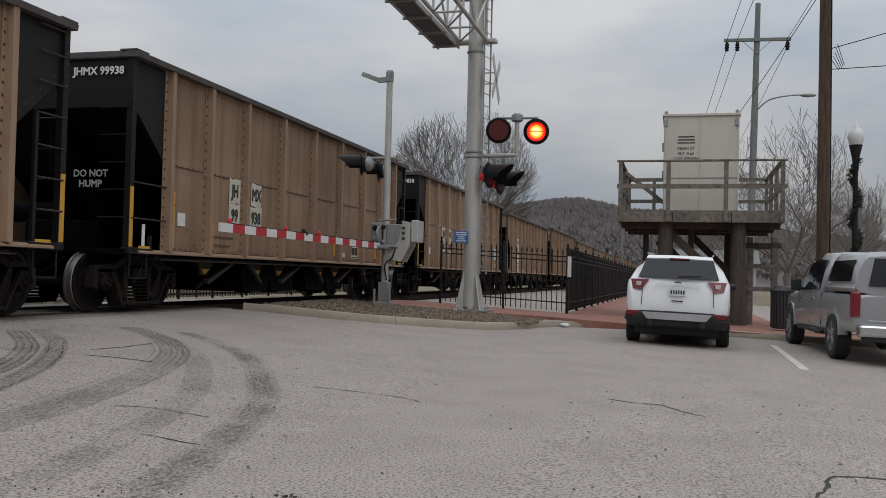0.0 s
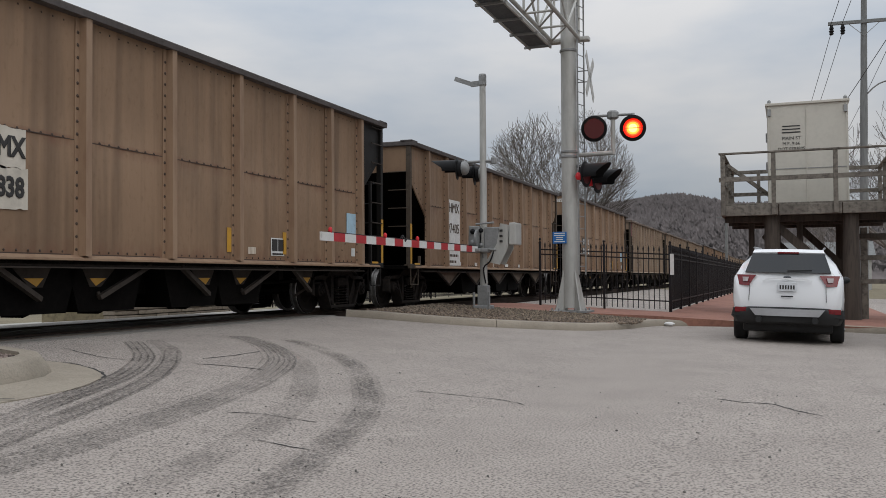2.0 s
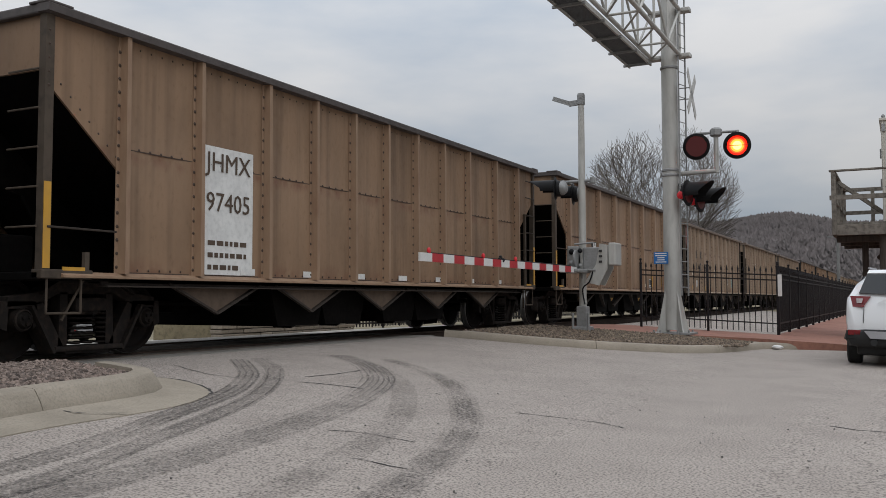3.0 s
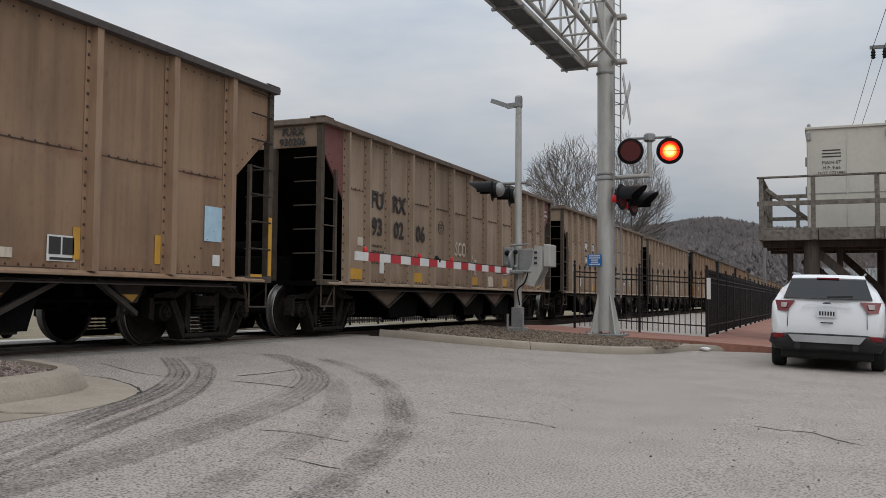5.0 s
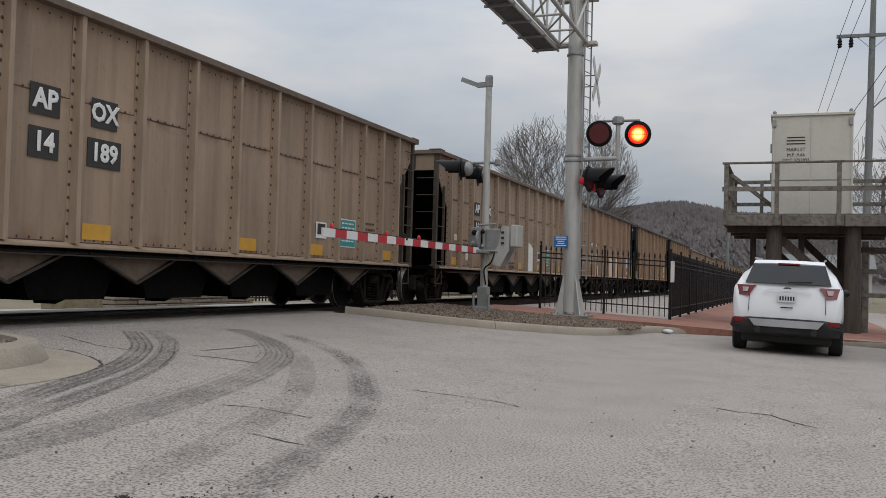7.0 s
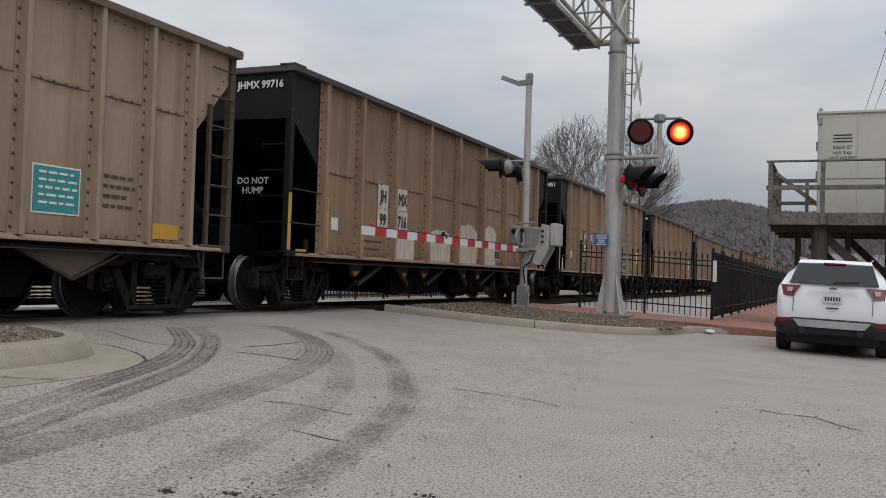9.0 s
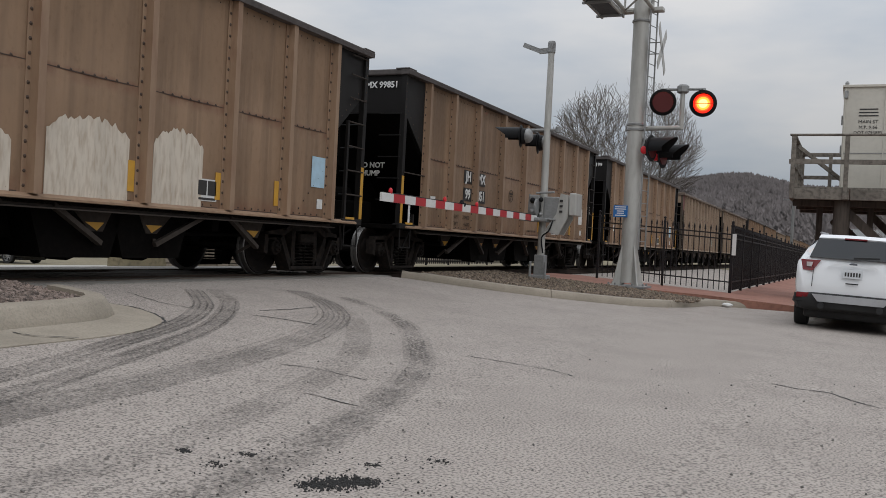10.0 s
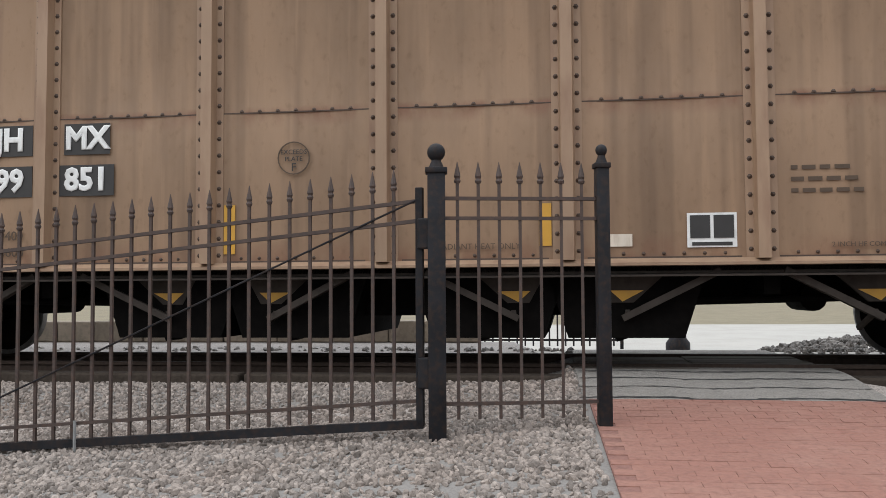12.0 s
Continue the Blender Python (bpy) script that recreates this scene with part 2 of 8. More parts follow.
M_TREAD = mat("polished_tread", (0.24, 0.23, 0.22), 0.4, metal=0.7, grain=30, amount=0.3, patch=4, patch_amount=0.3, bump=0.0)
M_RAIL = mat("rail_steel", (0.06, 0.042, 0.033), 0.7, dark=(0.02, 0.015, 0.012), grain=25, amount=0.5, patch=2, patch_amount=0.4, bump=0.2, fixed=True, spec=0.12)
M_PLANK = mat("crossing_plank", (0.15, 0.128, 0.108), 0.95, dark=(0.06, 0.05, 0.042), grain=16, amount=0.6, patch=2, patch_amount=0.5, bump=0.5, stretch=(3, 0.4, 1), per_object=0.25, spec=0.12)
M_TIE = mat("tie_wood", (0.055, 0.043, 0.034), 0.95, grain=20, amount=0.6, patch=2, patch_amount=0.4, bump=0.5, spec=0.12)
M_GREY = mat("weathered_aluminium", (0.47, 0.46, 0.43), 0.5, metal=0.25, dark=(0.25, 0.24, 0.22), grain=12, amount=0.3, patch=1.6, patch_amount=0.45,
             patch_color=(0.28, 0.275, 0.26), bump=0.05, stretch=(1, 1, 0.3))
M_GALV = mat("galvanised_steel", (0.30, 0.30, 0.295), 0.55, metal=0.4, grain=18, amount=0.35, patch=3, patch_amount=0.4, bump=0.05)
M_DKGREY = mat("dark_grating", (0.12, 0.12, 0.12), 0.6, metal=0.3, grain=25, amount=0.4, patch=3, patch_amount=0.4, bump=0.1)
M_SIGBLACK = mat("signal_black", (0.015, 0.015, 0.016), 0.5, grain=30, amount=0.3, patch=3, patch_amount=0.3, bump=0.05, spec=0.12)
M_IRON = mat("black_iron", (0.015, 0.015, 0.017), 0.5, dark=(0.05, 0.03, 0.02), grain=25, amount=0.5, patch=4, patch_amount=0.4,
             patch_color=(0.03, 0.03, 0.034), bump=0.1, spec=0.12)
M_RUSTIRON = mat("rusted_iron", (0.05, 0.033, 0.027), 0.7, dark=(0.085, 0.045, 0.03), grain=30, amount=0.6, patch=5, patch_amount=0.5, bump=0.15)
M_WHITE = mat("white_marking", (0.70, 0.70, 0.68), 0.6, grain=14, amount=0.3, patch=3, patch_amount=0.3, bump=0.0)
M_WHITEPAINT = mat("fresh_primer", (0.60, 0.53, 0.44), 0.6, dark=(0.36, 0.27, 0.19), grain=12, amount=0.6, patch=3, patch_amount=0.5, bump=0.0, stretch=(1, 1.6, 0.35))
M_CREAM = mat("cream_board", (0.58, 0.53, 0.45), 0.6, grain=8, amount=0.35, patch=3, patch_amount=0.4, bump=0.0)
M_BLACKMARK = mat("black_marking", (0.025, 0.023, 0.022), 0.6, grain=14, amount=0.2, patch=3, patch_amount=0.3, bump=0.0)
M_BROWNMARK = mat("faded_marking", (0.085, 0.058, 0.04), 0.9, grain=14, amount=0.2, patch=3, patch_amount=0.3, bump=0.0)
M_YELLOW = mat("reflective_yellow", (0.55, 0.29, 0.03), 0.5, dark=(0.35, 0.2, 0.06), grain=9, amount=0.3, patch=3, patch_amount=0.3, bump=0.0)
M_REDCAR = mat("faded_red_paint", (0.16, 0.05, 0.045), 0.65, grain=8, amount=0.3, patch=2, patch_amount=0.5, patch_color=(0.2, 0.1, 0.08), bump=0.05)
M_RED = mat("gate_red", (0.42, 0.022, 0.03), 0.4, grain=30, amount=0.15, patch=6, patch_amount=0.2, bump=0.0)
M_GATEWHITE = mat("gate_white", (0.66, 0.65, 0.63), 0.4, grain=30, amount=0.15, patch=6, patch_amount=0.2, bump=0.0)
M_TEAL = plain("teal_decal", (0.03, 0.24, 0.24), 0.5)
M_SKYBLUE = mat("pale_blue_plate", (0.42, 0.60, 0.72), 0.4, grain=10, amount=0.2, patch=4, patch_amount=0.3, bump=0.0)
M_BLUE = plain("blue_sign", (0.015, 0.13, 0.38), 0.4)
M_LAMPON = glow("lit_lamp_red", (1.0, 0.022, 0.008), 1.6)
M_LAMPMID = glow("lit_lamp_mid", (1.0, 0.07, 0.015), 3.0)
M_LAMPCORE = glow("lit_lamp_core", (1.0, 0.26, 0.03), 3.6)
M_LAMPHOT = glow("lit_lamp_hot", (1.0, 0.62, 0.18), 3.6)
M_LAMPOFF = plain("dark_red_lens", (0.085, 0.006, 0.007), 0.4, coat=0.05)
M_SMALLRED = glow("small_red_lamp", (0.5, 0.012, 0.02), 0.12)


# ---- mesh helpers ----
def box(bm, c, s, turn=None, bevel=0.0):
    """A box of centre c and size s, turned by the matrix turn about its centre."""
    m = Matrix.Translation(c) @ (turn or Matrix.Identity(4)) @ Matrix.Diagonal((*s, 1))
    v = bmesh.ops.create_cube(bm, size=1.0, matrix=m)["verts"]
    if bevel:
        e = list({e for q in v for e in q.link_edges})
        bmesh.ops.bevel(bm, geom=e, offset=bevel, segments=2, affect="EDGES", profile=0.5)


def rod(bm, a, b, r, r2=None, seg=10, caps=True):
    """A round bar from a to b."""
    a, b = Vector(a), Vector(b)
    d = b - a
    m = Matrix.Translation((a + b) / 2) @ d.to_track_quat("Z", "Y").to_matrix().to_4x4()
    bmesh.ops.create_cone(bm, cap_ends=caps, segments=seg, radius1=r, radius2=r if r2 is None else r2, depth=d.length, matrix=m)


def bar(bm, a, b, w, h, roll=0.0):
    """A rectangular bar from a to b."""
    a, b = Vector(a), Vector(b)
    d = b - a
    m = Matrix.Translation((a + b) / 2) @ d.to_track_quat("Z", "Y").to_matrix().to_4x4() @ pose(0, 0, 0, 0, 0, roll)
    bmesh.ops.create_cube(bm, size=1.0, matrix=m @ Matrix.Diagonal((w, h, d.length, 1)))


def ball(bm, c, r, seg=10, rings=7, scale=(1, 1, 1)):
    bmesh.ops.create_uvsphere(bm, u_segments=seg, v_segments=rings, radius=r, matrix=Matrix.Translation(c) @ Matrix.Diagonal((*scale, 1)))


def prism(bm, pts, a, b, axis="x"):
    """A solid whose outline pts (two coordinates) runs from a to b along the axis."""
    def at(p, q):
        return {"x": (q, p[0], p[1]), "y": (p[0], q, p[1]), "z": (p[0], p[1], q)}[axis]
    lo = [bm.verts.new(at(p, a)) for p in pts]
    hi = [bm.verts.new(at(p, b)) for p in pts]
    n = len(pts)
    bm.faces.new(lo), bm.faces.new(hi[::-1])
    for i in range(n):
        bm.faces.new((lo[i], hi[i], hi[(i + 1) % n], lo[(i + 1) % n]))


def lathe(bm, prof, seg=16, m=None, ring=False):
    """A turned body: prof is a list of (radius, height) about the z axis of m; ring: a hollow ring."""
    m = m or Matrix.Identity(4)
    rings = []
    for r, z in prof:
        rings.append([bm.verts.new(m @ Vector((r * math.cos(2 * math.pi * i / seg), r * math.sin(2 * math.pi * i / seg), z))) for i in range(seg)])
    for p, q in zip(rings, rings[1:]):
        for i in range(seg):
            bm.faces.new((p[i], p[(i + 1) % seg], q[(i + 1) % seg], q[i]))
    if ring:
        p, q = rings[-1], rings[0]
        for i in range(seg):
            bm.faces.new((p[i], p[(i + 1) % seg], q[(i + 1) % seg], q[i]))
    else:
        bm.faces.new(rings[0][::-1]), bm.faces.new(rings[-1])


def mesh_of(name, bm, material, smooth=None):
    bmesh.ops.recalc_face_normals(bm, faces=bm.faces)
    me = bpy.data.meshes.new(name)
    bm.to_mesh(me)
    bm.free()
    me.materials.append(material)
    if smooth is not None:
        me.polygons.foreach_set("use_smooth", [True] * len(me.polygons))
        me.set_sharp_from_angle(angle=radians(smooth))
    return me


def part(name, bm, material, parent=None, label="", m=None, smooth=None):
    me = bm if isinstance(bm, bpy.types.Mesh) else mesh_of(name, bm, material, smooth)
    ob = new(name, me)
    if parent is not None:
        ob.parent = parent
    if m is not None:
        ob.matrix_basis = m
    if label:
        ob["label"] = label
    return ob


def thing(name, label, category, m=None, group="", kind=""):
    ob = new(name)
    ob.empty_display_size = 0.2
    if m is not None:
        ob.matrix_basis = m
    return tagged(ob, label, category, group, kind)


def text_mesh(name, words, size, material, depth=0.004, align="CENTER", spread=1.0, bold=0.0):
    cu = bpy.data.curves.new(name, "FONT")
    cu.body, cu.size, cu.extrude, cu.align_x, cu.align_y = words, size, depth / 2, align, "CENTER"
    cu.space_character, cu.resolution_u = spread, 2
    if bold:
        cu.bevel_depth, cu.bevel_resolution = bold, 0
    ob = bpy.data.objects.new(name, cu)
    me = bpy.data.meshes.new_from_object(ob)
    bpy.data.objects.remove(ob)
    if bold:
        for v in me.vertices:
            v.co.z *= 0.15
    me.materials.clear()
    me.materials.append(material)
    return me


B = bmesh.new


# ---- ground ----
def clamp(v, lo=0.0, hi=1.0):
    return max(lo, min(hi, v))


RAIL_TOP = 0.47
TRACK_X = -9.6


def g(x, y):
    """Height of the ground: a nearly level lot that climbs to the track and falls beyond it."""
    if x > -2.5:
        z = -0.035 * clamp(x + 1.0, 0, 8)
    elif x > -8.2:
        z = 0.43 * (-2.5 - x) / 5.7
    elif x > -11.2:
        z = 0.43
    else:
        z = 0.43 - 1.35 * clamp((-11.2 - x) / 24.0)
    if -8.2 < x < -2.5 and y < 0:
        z += 0.055 * max(y, -5.0) * clamp((x + 8.2) / 1.5)
    if not (-0.05 < y < 2.4 or 6.6 < y < 15.8) and -12.0 < x < -7.7:
        z -= 0.13 * clamp((-7.7 - x) / 0.5) * clamp((x + 12.0) / 0.6)      # ballast lies lower than the rails
    return z


def axis_steps(*spans):
    out = []
    for a, b, s in spans:
        n = max(1, round((b - a) / s))
        out += [a + (b - a) * i / n for i in range(n)]
    return out + [spans[-1][1]]


def build_ground():
    xs = axis_steps((-1600, -200, 200), (-200, -60, 20), (-60, -12, 4), (-12, -8.2, 0.475), (-8.2, -2.5, 0.57), (-2.5, 8, 1.5), (8, 60, 13), (60, 1600, 220))
    ys = axis_steps((-400, -60, 60), (-60, -10, 5), (-10, 26, 0.5), (26, 90, 8), (90, 400, 62), (400, 2400, 400))
    verts = [(x, y, g(x, y)) for y in ys for x in xs]
    nx = len(xs)
    faces, mats = [], []
    for j in range(len(ys) - 1):
        for i in range(nx - 1):
            faces.append((j * nx + i, j * nx + i + 1, (j + 1) * nx + i + 1, (j + 1) * nx + i))
            cx, cy = (xs[i] + xs[i + 1]) / 2, (ys[j] + ys[j + 1]) / 2
            if abs(cx) > 60 or cy > 60 or cy < -30:
                k = 2
            elif cx < -11.2:
                k = 1 if cy < 24 else 2
            elif cx < -8.2:
                k = 3
            else:
                k = 0
            mats.append(k)
    me = bpy.data.meshes.new("ground")
    me.from_pydata(verts, [], faces)
    for m in (M_ASPHALT, M_STREET, M_DIRT, M_BALLAST):
        me.materials.append(m)
    me.polygons.foreach_set("material_index", mats)
    me.polygons.foreach_set("use_smooth", [True] * len(faces))
    return tagged(new("ground", me), "worn grey asphalt lot rising to the railway crossing", "ground", kind="structure")


build_ground()


def sheet(name, outline, material, lift, label, category, nx=10, ny=10, kind="structure", zf=None, thick=0.06):
    """A slab that follows the ground: outline is four corners, counted round."""
    a, b, c, d = [Vector(p) for p in outline]
    bm = B()
    zf = zf or g
    grid = []
    for j in range(ny + 1):
        row = []
        for i in range(nx + 1):
            p = a.lerp(b, i / nx).lerp(d.lerp(c, i / nx), j / ny)
            row.append(bm.verts.new((p.x, p.y, zf(p.x, p.y) + lift)))
        grid.append(row)
    for j in range(ny):
        for i in range(nx):
            bm.faces.new((grid[j][i], grid[j][i + 1], grid[j + 1][i + 1], grid[j + 1][i]))
    ret = bmesh.ops.extrude_face_region(bm, geom=bm.faces[:])
    bmesh.ops.translate(bm, verts=[v for v in ret["geom"] if isinstance(v, bmesh.types.BMVert)], vec=(0, 0, -thick))
    return tagged(part(name, bm, material), label, category, kind=kind)


def plaza_z(x, y):
    return 0.10 + 0.34 * clamp((-0.5 - x) / 6.5) - 0.03 * clamp(x + 0.5, 0, 8)


# raised brick plaza round the signals, and its kerb
sheet("pavement", [(-2.9, 21.75), (2.75, 21.495), (2.75, 95), (-2.9, 95)], M_PAVEBRICK, 0.0, "red brick pavement beyond the kerb", "pavement", 8, 12, zf=plaza_z, thick=0.3)
sheet("pavement", [(2.75, 21.495), (16, 20.9), (16, 24.6), (2.75, 24.6)], M_PAVEBRICK, 0.0, "red brick footway along the parking kerb", "pavement", 10, 6, zf=plaza_z, thick=0.3)
sheet("pavement", [(-7.7, 19.9), (-2.9, 21.8), (-2.9, 24.4), (-7.7, 24.4)], M_PAVEBRICK, 0.0, "red brick pavement behind the signal island", "pavement", 12, 8, zf=plaza_z, thick=0.3)


def strip_points(pts, step=0.25):
    """Points along a smooth line through pts."""
    out = []
    n = len(pts)
    for i in range(n - 1):
        p0, p1, p2, p3 = (Vector(pts[max(i - 1, 0)]), Vector(pts[i]), Vector(pts[i + 1]), Vector(pts[min(i + 2, n - 1)]))
        k = max(1, round((p2 - p1).length / step))
        for j in range(k):
            t = j / k
            out.append(0.5 * ((2 * p1) + (p2 - p0) * t + (2 * p0 - 5 * p1 + 4 * p2 - p3) * t * t + (3 * p1 - p0 - 3 * p2 + p3) * t ** 3))
    return out + [Vector(pts[-1])]


def kerb(pts, label, height=0.14, width=0.17, seg_len=3.0, side=1, ends=(1.0, 1.0), jitter=7, batter=0.02):
    """Concrete kerb cast in lengths with open joints; side 1: the road lies to the right of the line's way."""
    rng = random.Random(jitter)
    line = strip_points([(*p, 0) for p in pts], 0.25)
    root = thing("kerb", label, "kerb", kind="structure")
    per = max(2, round(seg_len / 0.25))
    n = len(line)
    prof = [(-batter, -0.12), (-batter, 0.10), (-batter * 0.5, 0.5), (0.012, 0.86), (0.026, 0.96), (0.05, 1.0), (width, 1.0), (width, -0.12)]
    for s in range(0, n - 1, per):
        idx = list(range(s, min(s + per, n - 1) + 1))
        if len(idx) < 2:
            continue
        bm = B()
        rings = []
        for q, i in enumerate(idx):
            d = (line[min(i + 1, n - 1)] - line[max(i - 1, 0)]).normalized()
            nrm = Vector((d.y, -d.x, 0)) * side
            p = line[i].copy()
            if q == 0:
                p += d * 0.006
            if q == len(idx) - 1:
                p -= d * 0.006
            u = i / (n - 1)
            hh = height * clamp(min(ends[0] + u * 4 if ends[0] < 1 else 1, ends[1] + (1 - u) * 8 if ends[1] < 1 else 1))
            wob = rng.uniform(-0.004, 0.004)
            ring = []
            for a, b in prof:
                v = p - nrm * (a + wob)
                ring.append(bm.verts.new((v.x, v.y, g(v.x, v.y) + b * hh if b >= 0 else g(v.x, v.y) + b)))
            rings.append(ring)
        for r1, r2 in zip(rings, rings[1:]):
            for k in range(len(prof)):
                k2 = (k + 1) % len(prof)
                bm.faces.new((r1[k], r1[k2], r2[k2], r2[k]))
        bm.faces.new(rings[0]), bm.faces.new(rings[-1][::-1])
        part("kerb_stone", bm, M_KERB, root, smooth=40)
    return root


ISLAND = [(-8.0, 15.75), (-6.8, 15.95), (-5.6, 16.3), (-4.6, 16.9), (-3.7, 17.8), (-3.2, 19.2), (-2.95, 20.6), (-2.6, 21.5), (-1.6, 21.75), (3.0, 21.45), (16.0, 20.7)]
kerb(ISLAND, "weathered concrete kerb round the signal island", side=1)


def fill_area(name, pts, material, zf, lift, label, category, kind="structure"):
    """A flat bed with the outline pts, following the ground."""
    bm = B()
    vs = [bm.verts.new((x, y, 0)) for x, y in pts]
    bm.faces.new(vs)
    bmesh.ops.triangulate(bm, faces=bm.faces[:])
    bmesh.ops.subdivide_edges(bm, edges=bm.edges[:], cuts=5, use_grid_fill=True)
    for v in bm.verts:
        v.co.z = zf(v.co.x, v.co.y) + lift
    return tagged(part(name, bm, material), label, category, kind=kind)


fill_area("planting_bed", [(-7.9, 15.95), (-6.8, 16.15), (-5.6, 16.5), (-4.75, 17.05), (-3.95, 17.95), (-3.45, 19.25), (-3.2, 20.6), (-2.95, 21.6), (-5.0, 21.2), (-7.7, 20.4)],
          M_MULCH, lambda x, y: g(x, y), 0.13, "bare brown mulch bed inside the signal island", "planting bed")

# nose of the near island with its gravel bed
NOSE = [(-5.22, 2.3), (-5.72, 3.5), (-5.98, 4.6), (-6.08, 5.6), (-6.18, 6.2), (-6.5, 6.55), (-7.1, 6.6)]
kerb(NOSE, "chipped concrete kerb of the gravel island", height=0.19, width=0.2, side=1, seg_len=2.75, ends=(0.02, 1.0), batter=0.07)



def stones(name, label, material, count, place, size, seed, lift=0.0):
    """Loose stones of uneven shape, scattered by place(rng)."""
    rng = random.Random(seed)
    tmp = bmesh.new()
    bmesh.ops.create_icosphere(tmp, subdivisions=1, radius=1.0)
    base = [v.co.copy() for v in tmp.verts]
    idx = [[v.index for v in f.verts] for f in tmp.faces]
    tmp.free()
    verts, faces = [], []
    for _ in range(count):
        x, y, z = place(rng)
        s = rng.uniform(*size)
        m = (Matrix.Translation((x, y, z + s * 0.25 + lift)) @ Euler((rng.uniform(0, 6), rng.uniform(0, 6), rng.uniform(0, 6))).to_matrix().to_4x4()
             @ Matrix.Diagonal((s * rng.uniform(0.7, 1.2), s * rng.uniform(0.7, 1.2), s * rng.uniform(0.45, 0.8), 1)))
        o = len(verts)
        verts += [m @ (c * rng.uniform(0.8, 1.15)) for c in base]
        faces += [[o + k for k in f] for f in idx]
    me = bpy.data.meshes.new(name)
    me.from_pydata(verts, [], faces)
    me.materials.append(material)
    return tagged(new(name, me), label, "gravel", kind="stuff")


def in_nose(rng):
    while True:
        x, y = rng.uniform(-8.1, -5.0), rng.uniform(2.3, 6.6)
        edge = -5.42 - 0.78 * clamp((y - 2.3) / 3.0) - 0.12 * clamp((y - 5.5) / 1.0)
        far = -7.0 - 1.0 * clamp((y - 2.3) / 0.8)
        if far < x < edge - 0.1 and y < 6.45:
            return x, y, g(x, y) + 0.13 * clamp((y - 2.25) / 1.3) * clamp((x + 8.3) / 0.6)


# bed colour is dark for the shaded gaps of the island gravel
fill_area("gravel_bed", [(-5.25, 2.4), (-5.75, 3.6), (-6.05, 4.6), (-6.2, 5.6), (-6.4, 6.3), (-7.1, 6.5), (-8.2, 6.4), (-8.2, 2.9), (-7.0, 2.35)], M_STONEANDGAPS, lambda x, y: g(x, y) + 0.11 * clamp((y - 2.3) / 1.3) * clamp((x + 8.3) / 0.6), 0.0,
          "dark bed under the island gravel", "gravel bed")
stones("gravel", "reddish brown river gravel in the kerbed island", M_REDSTONE, 14000, in_nose, (0.013, 0.032), 3)


def near_track(rng):
    while True:
        x, y = rng.uniform(-8.7, -3.6), rng.uniform(-6.5, 0.22)
        if y < 0.2 + 0.05 * (x + 4.4) and rng.random() < (1.0 if x < -4.8 else 0.55):
            return x, y, g(x, y)


sheet("gravel_bed", [(-14.3, -16), (-11.0, -16), (-11.0, -0.3), (-14.3, -0.9)], M_FARGRAVEL, 0.0, "pale grey gravel shelf beyond the track", "gravel bed", 12, 20, zf=lambda x, y: 0.385, thick=0.5)
stones("gravel", "pale grey and buff railway gravel beside the fence", M_STONE, 30000, near_track, (0.012, 0.034), 4)
# shade between the stones is put into this bed's dark colour
sheet("gravel_bed", [(-8.8, -14), (-3.2, -14), (-3.2, 0.3), (-8.8, 0.05)], M_STONEANDGAPS, 0.004, "gravel bed coloured dark for the shade between its stones", "gravel bed", 20, 40)
# brick crossing walk, bed below the pieces
sheet("brick_walk", [(-6.95, 0.12), (-1.6, 0.35), (-1.6, 2.45), (-6.95, 2.28)], M_BRICKBED, 0.017, "worn red brick walk leading to the track", "pavement", 12, 6)
sheet("road_patch", [(-8.75, 0.02), (-6.95, 0.08), (-6.95, 2.3), (-8.75, 2.35)], M_PATCHASPH, 0.016, "rough grey asphalt strip between walk and rail", "asphalt", 8, 8)


